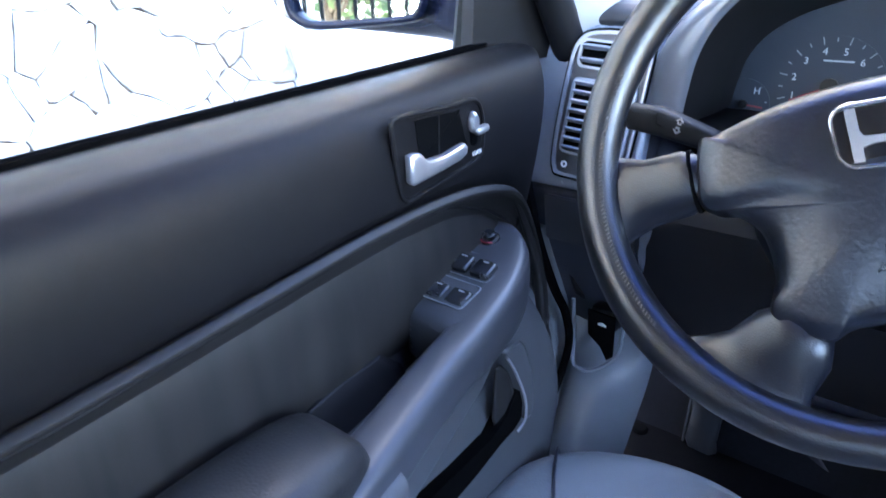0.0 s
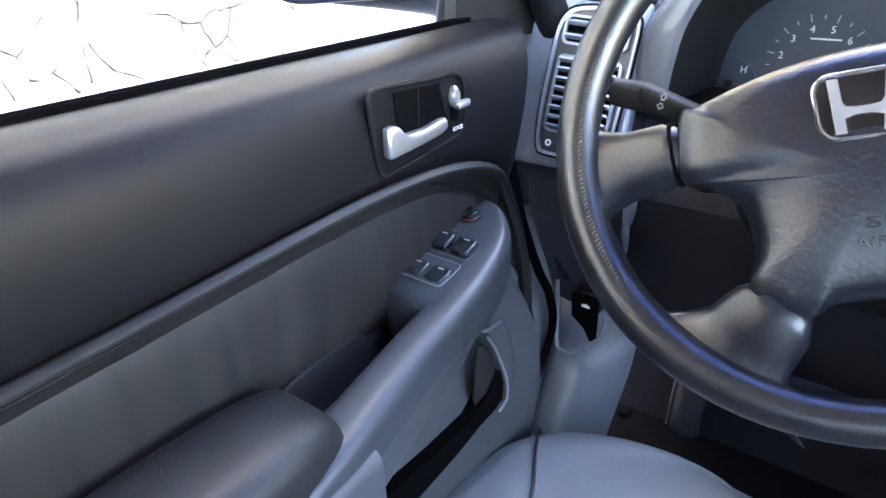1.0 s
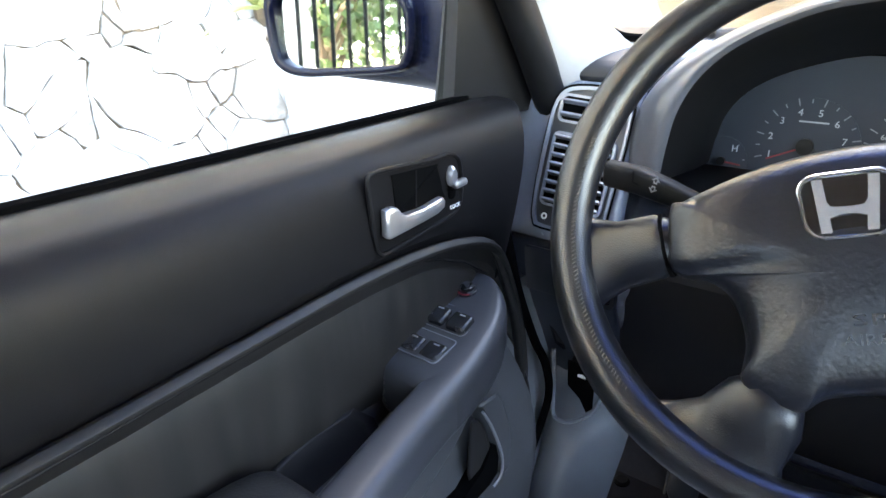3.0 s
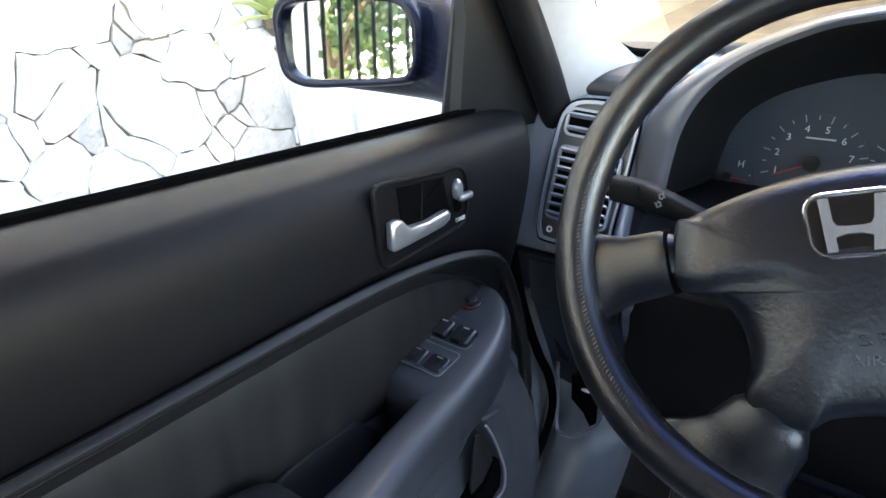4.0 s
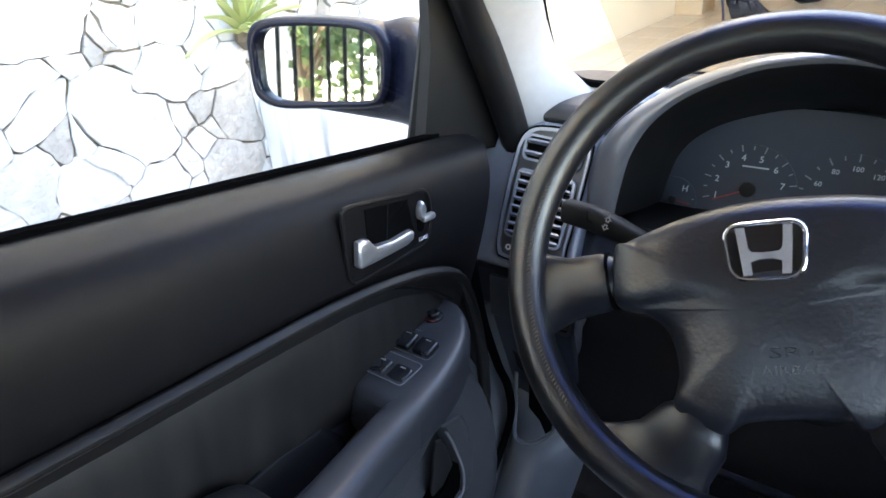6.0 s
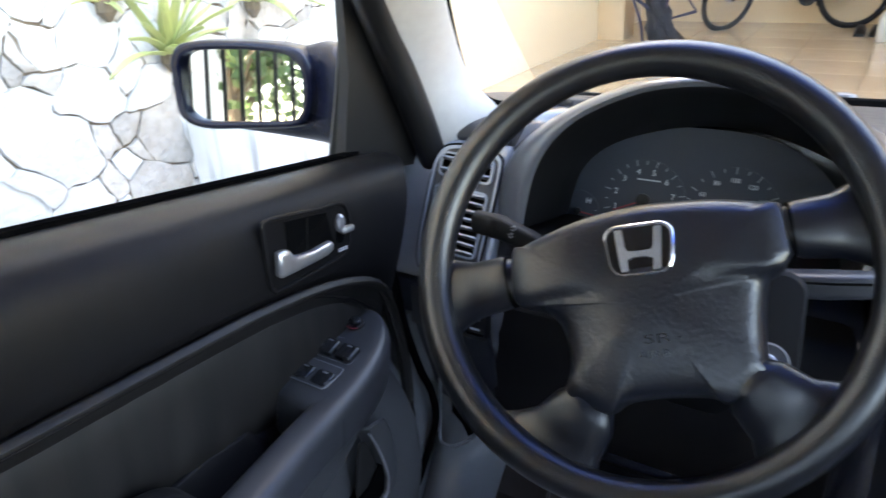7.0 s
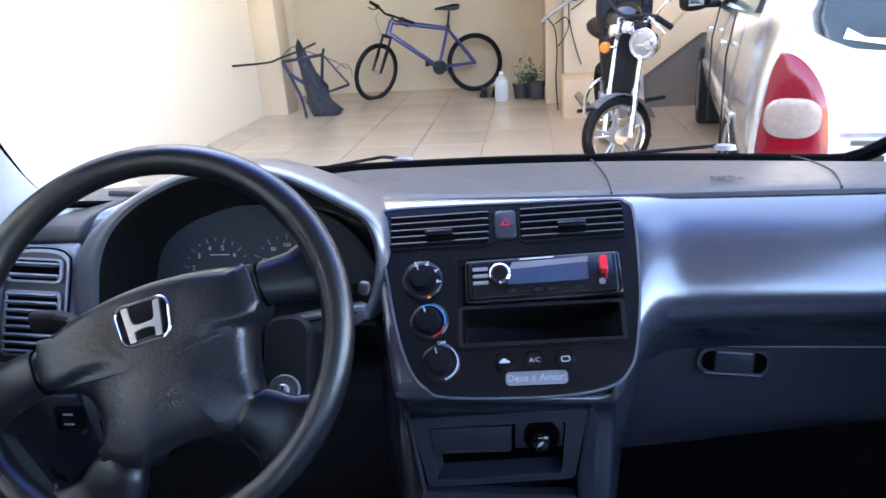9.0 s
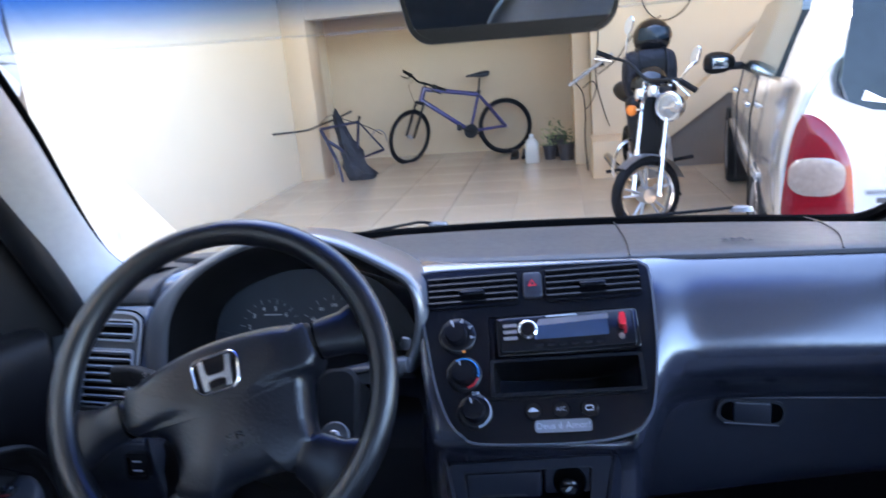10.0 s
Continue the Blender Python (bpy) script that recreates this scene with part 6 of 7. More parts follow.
def build_stone_wall():
    w = solo("stone_wall", box(0.5, 9.2, 3.2, V(-2.47, -2.35, 1.58)), M_MORTAR, "pale irregular rubble stone wall with dark joints", "stone wall", kind="structure")
    rest = bmesh.new()
    rnd = random.Random(11)

    def clip(poly, a, b, c):
        out = []
        for i, p in enumerate(poly):
            q = poly[(i + 1) % len(poly)]
            fp, fq = a * p[0] + b * p[1] - c, a * q[0] + b * q[1] - c
            if fp <= 0:
                out.append(p)
            if fp * fq < 0:
                t = fp / (fp - fq)
                out.append((p[0] + (q[0] - p[0]) * t, p[1] + (q[1] - p[1]) * t))
        return out

    def area(poly):
        return abs(sum(p[0] * q[1] - q[0] * p[1] for p, q in zip(poly, poly[1:] + poly[:1]))) / 2

    def middle(poly):
        return sum(p[0] for p in poly) / len(poly), sum(p[1] for p in poly) / len(poly)
    # stones grow from weighted seeds: first the ones beside the car, then the rest of the face
    seeds = [(0.69, 0.66, 0.150, 0), (0.855, 0.785, 0.105, 0), (0.50, 0.935, 0.120, 0), (0.87, 0.93, 0.080, 0), (0.43, 0.79, 0.060, 0), (0.45, 0.69, 0.060, 0), (0.37, 0.545, 0.105, 0), (0.61, 0.545, 0.055, 0), (0.735, 0.445, 0.080, 0), (0.545, 0.465, 0.045, 0),
             (1.06, 0.75, 0.075, 0), (0.975, 0.655, 0.032, 1), (1.09, 0.60, 0.085, 1), (1.0, 0.585, 0.030, 1), (1.0, 0.455, 0.095, 1), (0.68, 0.895, 0.028, 1), (0.565, 0.845, 0.024, 1), (0.64, 0.86, 0.020, 1)]
    fixed = len(seeds)
    tries = 0
    while tries < 9000:
        tries += 1
        y, z = rnd.uniform(-6.9, 2.25), rnd.uniform(0.0, 3.15)
        r = rnd.choice((0.03, 0.05, 0.09, 0.12, 0.15, 0.17)) * rnd.uniform(0.85, 1.15) * (1.0 if y > -1.5 else 1.6)
        if all((y - q[0]) ** 2 + (z - q[1]) ** 2 > (0.80 * (r + q[2])) ** 2 for q in seeds):
            seeds.append((y, z, r, 1 if rnd.random() < 0.3 else 0))
    cells, kinds = [], []
    for i, (y, z, r, dark) in enumerate(seeds):
        poly = [(max(-6.9, y - 0.7), max(0.0, z - 0.7)), (min(2.25, y + 0.7), max(0.0, z - 0.7)), (min(2.25, y + 0.7), min(3.15, z + 0.7)), (max(-6.9, y - 0.7), min(3.15, z + 0.7))]
        for j, (y2, z2, r2, _) in enumerate(seeds):
            dy, dz = y2 - y, z2 - z
            if i == j or dy * dy + dz * dz > 1.0:
                continue
            poly = clip(poly, 2 * dy, 2 * dz, y2 * y2 + z2 * z2 - r2 * r2 - (y * y + z * z - r * r))
            if len(poly) < 3:
                break
        if len(poly) > 2 and area(poly) > 0.0004:
            cells.append(poly)
            kinds.append(dark)
    for k, poly in enumerate(cells):
        s = middle(poly)
        gap = rnd.choice((0.001, 0.0015, 0.0025, 0.004))
        edges = list(zip(poly, poly[1:] + poly[:1]))
        for p, q in edges:
            l = math.hypot(q[0] - p[0], q[1] - p[1])
            if l < 1e-5:
                continue
            nx, nz = (q[1] - p[1]) / l, -(q[0] - p[0]) / l
            if nx * (s[0] - p[0]) + nz * (s[1] - p[1]) > 0:
                nx, nz = -nx, -nz
            poly = clip(poly, nx, nz, nx * p[0] + nz * p[1] - gap)
        if len(poly) < 3:
            continue
        # roughen the outline
        pts = []
        for i, p in enumerate(poly):
            q = poly[(i + 1) % len(poly)]
            n = max(1, int(math.hypot(q[0] - p[0], q[1] - p[1]) / 0.025))
            for j in range(n):
                t = j / n
                y, z = p[0] + (q[0] - p[0]) * t, p[1] + (q[1] - p[1]) * t
                o = noise.noise_vector(V(y * 3.2, z * 3.2, 0.37)) * 0.10 + noise.noise_vector(V(y * 9, z * 9, 4.1)) * 0.042 + noise.noise_vector(V(y * 30, z * 30, k * 0.37)) * 0.010
                pts.append((y + o.x, z + o.y))
        depth = rnd.uniform(0.008, 0.022)
        rings = []
        for d, sc in ((0, 1.0), (depth * 0.8, 0.997), (depth, 0.98), (depth + 0.003, 0.6)):
            rings.append([V(-2.221 + d + 0.004 * noise.noise(V(y * 5, z * 5, k)), s[0] + (y - s[0]) * sc, s[1] + (z - s[1]) * sc) for y, z in pts])
        if s[0] > -1.3 and s[1] < 2.2:
            part("stone", loft(rings), M_STONE2 if kinds[k] else M_STONE, w)
        else:
            merge(rest, loft(rings))
    tagged(part("stones", rest, M_STONE, w, "farther stones of the wall"), kind="stuff")


def build_plants():
    rnd = random.Random(5)

    def bromeliad(y, z, size, n, label):
        b = thing("bromeliad", label, "plant", Matrix.Translation((-2.17, y, z)), "plants growing on the stone wall")
        for k in range(n):
            a = 2.4 * k + rnd.uniform(-.3, .3)
            up = 0.25 + 0.75 * k / n
            L = size * rnd.uniform(0.75, 1.1)
            d = V(abs(math.cos(a)) * 0.8 + 0.15, math.sin(a), 0)
            w = size * 0.085
            grid = []
            for j in range(7):
                t = j / 6
                c = d * (L * t * (1.1 - up * 0.55)) + V(0, 0, L * (up * t * 1.1 - 0.55 * t * t * (1.1 - up)))
                side = V(-d.y, d.x, 0).normalized() * w * (1 - t) ** 0.6 * (0.7 + t * 0.6)
                fold = V(0, 0, w * 0.35)
                grid.append([c - side + fold, c, c + side + fold])
            part("leaf", plate(grid, 0.003), M_LEAF, b)
        part("root_clump", lathe([(0.008, -0.05), (0.03, -0.02), (0.028, 0.02), (0.01, 0.04)], 9), M_BARK, b)
    bromeliad(1.13, 0.84, 0.30, 18, "green spiky bromeliad rooted in the stone wall")
    bromeliad(1.52, 0.96, 0.26, 15, "pale green spiky bromeliad rooted in the stone wall")
    bromeliad(-2.3, 1.15, 0.34, 16, "green spiky bromeliad far back on the stone wall")
    bromeliad(0.95, 1.02, 0.16, 9, "small spiky bromeliad rooted in the stone wall")
    # whitewashed block at the wall's foot with dark drips
    solo("whitewashed_block", box(0.34, 1.05, 0.64, V(-2.03, 1.68, 0.30), 0.012), M_WASH, "whitewashed block streaked with dark drips", "garden block")
    p = thing("pipe_end", "grey clay pipe end lying on the whitewashed block", "pipe", axes((-1.93, 1.72, 0.66), (0, 1, 0.15), (-0.6, 0, 0.8)))
    part("tube", lathe([(0.04, -0.12), (0.045, -0.1), (0.045, 0.12), (0.034, 0.12), (0.034, -0.1)], 18), M_STAIR, p)


def build_gate_and_trees():
    g = thing("gate", "tall black iron bar gate", "gate", Matrix.Translation((0, -3.9, 0)))
    for z in (0.12, 2.2):
        part("rail", box(5.6, 0.03, 0.05, V(0.85, 0, z)), M_IRON, g)
    for k in range(46):
        part("bar", box(0.03, 0.03, 2.3, V(-1.93 + 0.122 * k, 0, 1.15)), M_IRON, g)
    slab("gate_pier", -2.25, -1.98, -4.1, -3.7, -0.02, 2.6, M_PLASTERW, "white plastered gate pier")
    rnd = random.Random(3)
    for x, y, h in ((-3.3, -8.8, 3.4), (-2.3, -8.4, 3.2), (2.9, -11, 4.2)):
        t = thing("tree", "leafy green street tree behind the gate", "tree", Matrix.Translation((x, y, -0.02)), "street trees")
        trunk = [V(0, 0, 0), V(0.05, 0.02, h * 0.25), V(-0.04, 0.05, h * 0.5), V(0.02, 0, h * 0.8)]
        tb = tube(smooth_path(trunk, 3), [0.16 - 0.012 * k for k in range(10)], 8)
        limbs = []
        for k in range(7):
            a, z0 = rnd.uniform(0, 6.3), h * rnd.uniform(0.3, 0.6)
            e = V(math.cos(a) * rnd.uniform(0.9, 1.6), math.sin(a) * rnd.uniform(0.9, 1.6), z0 + rnd.uniform(0.5, 1.4))
            limbs.append(e)
            merge(tb, tube([V(0, 0, z0), (V(0, 0, z0) + e) / 2 + V(0, 0, 0.15), e], [0.07, 0.05, 0.02], 6))
        part("trunk", tb, M_BARK, t)
        vs, fs = [], []
        for k in range(2600):
            c = rnd.choice(limbs) if k % 4 else V(0, 0, h * 0.8)
            p = c + V(rnd.gauss(0, 0.5), rnd.gauss(0, 0.5), rnd.gauss(0, 0.42))
            u = V(rnd.uniform(-1, 1), rnd.uniform(-1, 1), rnd.uniform(-1, 1)).normalized()
            v = u.cross(V(rnd.uniform(-1, 1), rnd.uniform(-1, 1), rnd.uniform(-1, 1))).normalized()
            L, W = rnd.uniform(0.11, 0.2), rnd.uniform(0.04, 0.075)
            i = len(vs)
            vs += [p, p + u * L * 0.5 + v * W, p + u * L, p + u * L * 0.5 - v * W]
            fs.append((i, i + 1, i + 2, i + 3))
        me = bpy.data.meshes.new("crown")
        me.from_pydata([tuple(v) for v in vs], [], fs)
        me.materials.append(M_LEAF2)
        ob = new("crown", me)
        ob.parent = t
        tagged(ob, "loose green leafy crown", kind="stuff")


# ---------- garage things ----------
def wheel_parts(parent, m, R, tyre_r, spokes, name="wheel", rim_mat=None):
    """A cycle wheel about local z of m."""
    w = part(name, tube(ring_pts(m, R - tyre_r, 40), tyre_r, 8, closed=True), M_RUBBER, parent, "black tyre wheel")
    part("rim", tube(ring_pts(m, R - 2.1 * tyre_r, 40), tyre_r * 0.35, 6, closed=True), rim_mat or M_GREYBIKE, w)
    sp = bmesh.new()
    for k in range(spokes):
        a = 2 * math.pi * k / spokes
        sgn = 1 if k % 2 else -1
        merge(sp, tube([m @ V(0.018 * math.cos(a + 1.3 * sgn), 0.018 * math.sin(a + 1.3 * sgn), 0.02 * sgn), m @ V((R - 2.2 * tyre_r) * math.cos(a), (R - 2.2 * tyre_r) * math.sin(a), 0)], 0.0012, 4))
    part("spokes", sp, M_SILVER, w)
    part("hub", lathe([(0.012, -0.045), (0.022, -0.03), (0.014, 0), (0.022, 0.03), (0.012, 0.045)], 12, m), M_SILVER, w)
    return w


def build_bicycle():
    # local: x along the bike from rear axle to front axle, z up
    b = thing("bicycle", "violet mountain bicycle leaning against the back wall", "bicycle", axes((-0.61, 8.0, 0.0), (-1.12, -0.34, 0.0), (0.0, 0.06, 1.0)) @ pose(0, 0, 0, 0, 0, 0))
    q = 1.06

    def P(x, z, y=0):
        return V(x * q, z, y)
    rear, front = P(0, 0.33), P(1.11, 0.31)
    bb, head_t, head_b, seat_t = P(0.41, 0.31), P(0.895, 0.855), P(0.948, 0.715), P(0.285, 0.735)
    s = (head_t - head_b).normalized()
    steer = Matrix.Translation(head_b) @ Matrix.Rotation(radians(40), 4, s) @ Matrix.Translation(-head_b)

    def turned(name, bm, material, label=""):
        bm.transform(steer)
        return part(name, bm, material, b, label)
    wheel_parts(b, Matrix.Translation(rear), 0.335, 0.024, 28, rim_mat=M_BLACK)
    wheel_parts(b, steer @ Matrix.Translation(front), 0.335, 0.024, 28, rim_mat=M_BLACK)
    fr = bmesh.new()
    for a, c, r in ((bb, head_b + s * 0.02, 0.027), (seat_t, head_t, 0.027), (bb, seat_t, 0.019)):
        merge(fr, tube([a, c], r, 10))
    merge(fr, tube([head_t + s * 0.02, head_b], 0.029, 10))
    for y in (-0.05, 0.05):
        merge(fr, tube([seat_t, seat_t.lerp(rear, 0.4) + V(0, 0, y), rear + V(0, 0, y)], 0.016, 8), tube([bb, bb.lerp(rear, 0.3) + V(0, 0, y), rear + V(0, 0, y)], 0.016, 8))
    part("frame", fr, M_PURPLE, b, "violet painted frame")
    crown = head_b - s * 0.02
    fk = merge(tube([head_b, crown], 0.02, 8), tube([crown + V(0, 0, -0.07), crown + V(0, 0, 0.07)], 0.02, 8))
    for y in (-0.065, 0.065):
        merge(fk, tube([crown + V(0, 0.01, y), crown.lerp(front, 0.45) + V(0, 0, y)], 0.015, 8), tube([crown.lerp(front, 0.4) + V(0, 0, y), front + V(0, 0, y)], [0.021, 0.015], 8))
    turned("fork", fk, M_BLACK, "black suspension fork")
    part("seat_post", tube([seat_t, seat_t + P(-0.03, 0.19)], 0.013, 8), M_BLACK, b)
    part("post_clamp", tube([seat_t + P(0.01, -0.03), seat_t + P(-0.012, 0.045)], 0.026, 10), M_BLACK, b)
    st = seat_t + P(-0.02, 0.215)
    part("saddle", loft([[st + V(x, z * th + rise, y) for z, y in ((-1.0, -hw), (0.3, -hw * 0.9), (0.8, -hw * 0.4), (0.8, hw * 0.4), (0.3, hw * 0.9), (-1.0, hw), (-0.5, 0))] for x, hw, th, rise in ((-0.135, 0.05, 0.02, 0.03), (-0.12, 0.075, 0.045, 0.02), (-0.06, 0.07, 0.055, 0.012), (0.02, 0.035, 0.035, 0.012), (0.11, 0.02, 0.022, 0.012), (0.15, 0.016, 0.018, 0.006), (0.158, 0.006, 0.008, 0.0))]), M_BLACK, b, "black saddle", sub=1)
    stem = head_t + s * 0.07 + P(0.07, 0.02)
    turned("stem", tube([head_t + s * 0.01, head_t + s * 0.06, stem], 0.016, 8), M_BLACK)
    bar = smooth_path([stem + V(-0.07, -0.04, -0.34), stem + V(-0.03, -0.02, -0.2), stem + V(0, 0, -0.05), stem + V(0, 0, 0.05), stem + V(-0.02, 0.05, 0.2), stem + V(-0.05, 0.07, 0.36)], 4)
    turned("handlebar", tube(bar, 0.013, 8), M_BLACK, "black handlebar")
    for e, n in ((bar[0], bar[4]), (bar[-1], bar[-5])):
        u = (n - e).normalized()
        turned("grip", tube([e, e + u * 0.12], 0.018, 8), M_RUBBER)
        turned("shifter", tube([e + u * 0.13, e + u * 0.17], 0.026, 8), M_BLACK)
        turned("brake_lever", tube(smooth_path([e + u * 0.19, e + u * 0.15 + V(0.05, -0.03, 0), e + u * 0.02 + V(0.05, -0.045, 0)]), 0.007, 6), M_BLACK)
    turned("cable", tube(smooth_path([stem + V(0.0, 0.0, 0.15), stem + V(0.12, -0.05, 0.08), stem + V(0.10, -0.2, 0.02), crown + V(0.05, -0.03, 0)]), 0.003, 5), M_BLACK)
    part("chainring", lathe([(0.085, -0.003), (0.085, 0.003), (0.05, 0.003), (0.05, -0.003)], 24, Matrix.Translation(bb + V(0, 0, -0.05))), M_BLACK, b)
    part("crank", merge(tube([bb + V(0, 0, -0.07), bb + V(0.15, 0.06, -0.07)], 0.011, 6), tube([bb + V(0, 0, 0.07), bb + V(-0.15, -0.06, 0.07)], 0.011, 6)), M_BLACK, b)
    for c in (bb + V(0.15, 0.06, -0.11), bb + V(-0.15, -0.06, 0.11)):
        part("pedal", box(0.05, 0.07, 0.07, c, 0.005), M_BLACK, b)


def build_bike_frame():
    b = thing("stripped_bicycle", "stripped violet bicycle frame without wheels, standing by the pillar", "bicycle", axes((-2.42, 6.62, 0.0), (0.86, 0.25, 0.0), (0.03, 0.0, 1.0)))
    fr = bmesh.new()
    head_b, head_t, seat_t, bb, drop = V(0.0, 0.46, 0), V(-0.05, 0.58, 0), V(0.36, 0.62, 0), V(0.30, 0.22, 0), V(0.60, 0.30, 0)
    for a, c, r in ((head_b, bb, 0.018), (head_t, seat_t, 0.016), (seat_t, bb, 0.016), (head_t, head_b, 0.02)):
        merge(fr, tube([a, c], r, 8))
    for y in (-0.05, 0.05):
        merge(fr, tube([seat_t, drop + V(0, 0, y)], 0.008, 6), tube([bb, drop + V(0, 0, y)], 0.009, 6))
    part("frame", fr, M_NAVY, b, "dark violet frame tubes")
    fk = bmesh.new()
    for y in (-0.06, 0.06):
        merge(fk, tube(smooth_path([head_b + V(0, 0, 0), head_b + V(0.02, -0.06, y), V(0.09, 0.2, y), V(0.12, 0.0, y)]), 0.011, 6))
    part("fork", fk, M_NAVY, b, "dark violet fork")
    part("chainring", lathe([(0.075, -0.003), (0.075, 0.003), (0.045, 0.003), (0.045, -0.003)], 22, Matrix.Translation(bb + V(0, 0, -0.05))), M_BLACK, b)
    part("crank", merge(tube([bb + V(0, 0, -0.06), bb + V(0.10, -0.12, -0.06)], 0.010, 6), tube([bb + V(0, 0, 0.06), bb + V(-0.10, 0.12, 0.06)], 0.010, 6)), M_BLACK, b)
    part("seat_post", tube([seat_t, seat_t + V(0.02, 0.06, 0)], 0.013, 8), M_BLACK, b)
    part("brake_cable", tube(smooth_path([V(-0.06, 0.62, 0.02), V(0.08, 0.72, 0.03), V(0.22, 0.66, 0.02), V(0.45, 0.56, 0.02), V(0.60, 0.46, 0.0)]), 0.005, 5), M_BLACK, b)
    part("handlebar", tube(smooth_path([V(-0.55, 0.60, 0.25), V(-0.2, 0.59, 0.08), V(-0.06, 0.62, 0), V(0.12, 0.66, -0.15), V(0.30, 0.72, -0.24)]), 0.011, 8), M_BLACK, b, "black handlebar")
    part("rear_brake", tube(smooth_path([V(0.46, 0.44, 0.06), V(0.54, 0.52, 0.05), V(0.62, 0.48, 0.02), V(0.64, 0.38, 0)]), 0.006, 6), M_GREYBIKE, b)
    bag = thing("black_bag", "crumpled black sheet bundled against the bicycle frame", "bag", axes((-2.2, 6.72, 0.0), (1, 0.2, 0), (0, 0, 1)))
    rings = []
    rnd = random.Random(8)
    for z, rx, ry, dx in ((0.0, 0.26, 0.10, 0.12), (0.06, 0.29, 0.12, 0.11), (0.16, 0.26, 0.11, 0.08), (0.28, 0.20, 0.10, 0.03), (0.42, 0.14, 0.08, -0.03), (0.56, 0.10, 0.06, -0.07), (0.68, 0.06, 0.04, -0.10), (0.76, 0.02, 0.02, -0.12)):
        rings.append([V(dx * 0.8 - 0.02 + 0.55 * rx * math.cos(a) * (1 + 0.42 * rnd.uniform(-1, 1)), z + 0.03 * rnd.uniform(-1, 1) * (z > 0.05), ry * math.sin(a) * (1 + 0.4 * rnd.uniform(-1, 1))) for a in (2 * math.pi * k / 14 for k in range(14))])
    part("sheet", loft(rings), M_TARP, bag, sharp=20)


def build_clutter():
    j = thing("plastic_jug", "translucent white plastic jug on the tiles", "jug", Matrix.Translation((-0.27, 7.15, 0)))
    part("body", loft([[V(x, y, z) for x, y in rrect(0.15 * k, 0.13 * k, 0.03, 5)] for z, k in ((0, 0.92), (0.01, 1), (0.2, 1), (0.24, 0.8), (0.27, 0.4), (0.29, 0.3))]), M_JUG, j, sharp=60)
    part("cap", lathe([(0.025, 0.285), (0.025, 0.31), (0, 0.312)], 14), M_WHITE, j)
    rnd = random.Random(2)
    for x, y, h, r in ((0.0, 7.55, 0.20, 0.11), (0.1, 7.2, 0.16, 0.09), (-0.08, 7.3, 0.14, 0.075)):
        p = thing("potted_plant", "small plant in a dark pot on the tiles", "potted plant", Matrix.Translation((x, y, 0)), "pots beside the pillar")
        part("pot", lathe([(r * 0.75, 0), (r, h), (r * 1.08, h), (r * 1.08, h + 0.02), (r * 0.9, h + 0.02), (r * 0.85, h - 0.02), (0, h - 0.02)], 18), M_TERRA, p)
        vs, fs = [], []
        for k in range(55):
            c = V(rnd.gauss(0, r * 0.6), rnd.gauss(0, r * 0.6), h + abs(rnd.gauss(0.08, 0.08)))
            u = V(rnd.uniform(-1, 1), rnd.uniform(-1, 1), rnd.uniform(-0.2, 1)).normalized()
            v = u.cross(V(rnd.uniform(-1, 1), rnd.uniform(-1, 1), rnd.uniform(-1, 1))).normalized()
            i = len(vs)
            vs += [c, c + u * 0.02 + v * 0.01, c + u * 0.05, c + u * 0.02 - v * 0.01]
            fs.append((i, i + 1, i + 2, i + 3))
        me = bpy.data.meshes.new("foliage")
        me.from_pydata([tuple(v) for v in vs], [], fs)
        me.materials.append(M_LEAF2 if h > 0.15 else M_LEAF)
        ob = new("foliage", me)
        ob.parent = p
        tagged(ob, "small sparse leaves", kind="stuff")
    s = thing("pair_of_shoes", "dark worn shoes beside the bicycle wheel", "shoes", Matrix.Translation((-0.49, 7.55, 0)))
    for x in (0, 0.13):
        part("shoe", loft([[V(x + dx * 0.045, y, z * h) for dx, z in ((-1, 0), (-1, .5), (-.6, 1), (.6, 1), (1, .5), (1, 0))] for y, h in ((-0.13, 0.03), (-0.1, 0.055), (0.0, 0.07), (0.06, 0.09), (0.13, 0.08))]), M_BLACK, s)
    w = thing("wall_cable", "thin dark cables hanging on the garage wall", "cable", WORLD)
    part("cable", tube(smooth_path([(0.42, 6.47, 1.9), (0.43, 6.47, 1.3), (0.40, 6.47, 0.9), (0.46, 6.47, 0.6), (0.52, 6.47, 0.42)]), 0.006, 6), M_BLACK, w)
    part("cable", tube(smooth_path([(0.42, 6.46, 0.92), (0.60, 6.46, 1.05), (0.75, 6.46, 1.25), (1.0, 6.46, 1.4)]), 0.006, 6), M_BLACK, w)
    part("cable", tube(smooth_path([(0.9, 6.46, 2.2), (0.82, 6.46, 1.6), (1.0, 6.46, 1.36), (1.25, 6.46, 1.5), (1.3, 6.46, 2.0)]), 0.006, 6), M_BLACK, w)
    part("bracket", box(0.06, 0.03, 0.05, V(0.45, 6.47, 1.02), 0.005), M_BLACK, w)


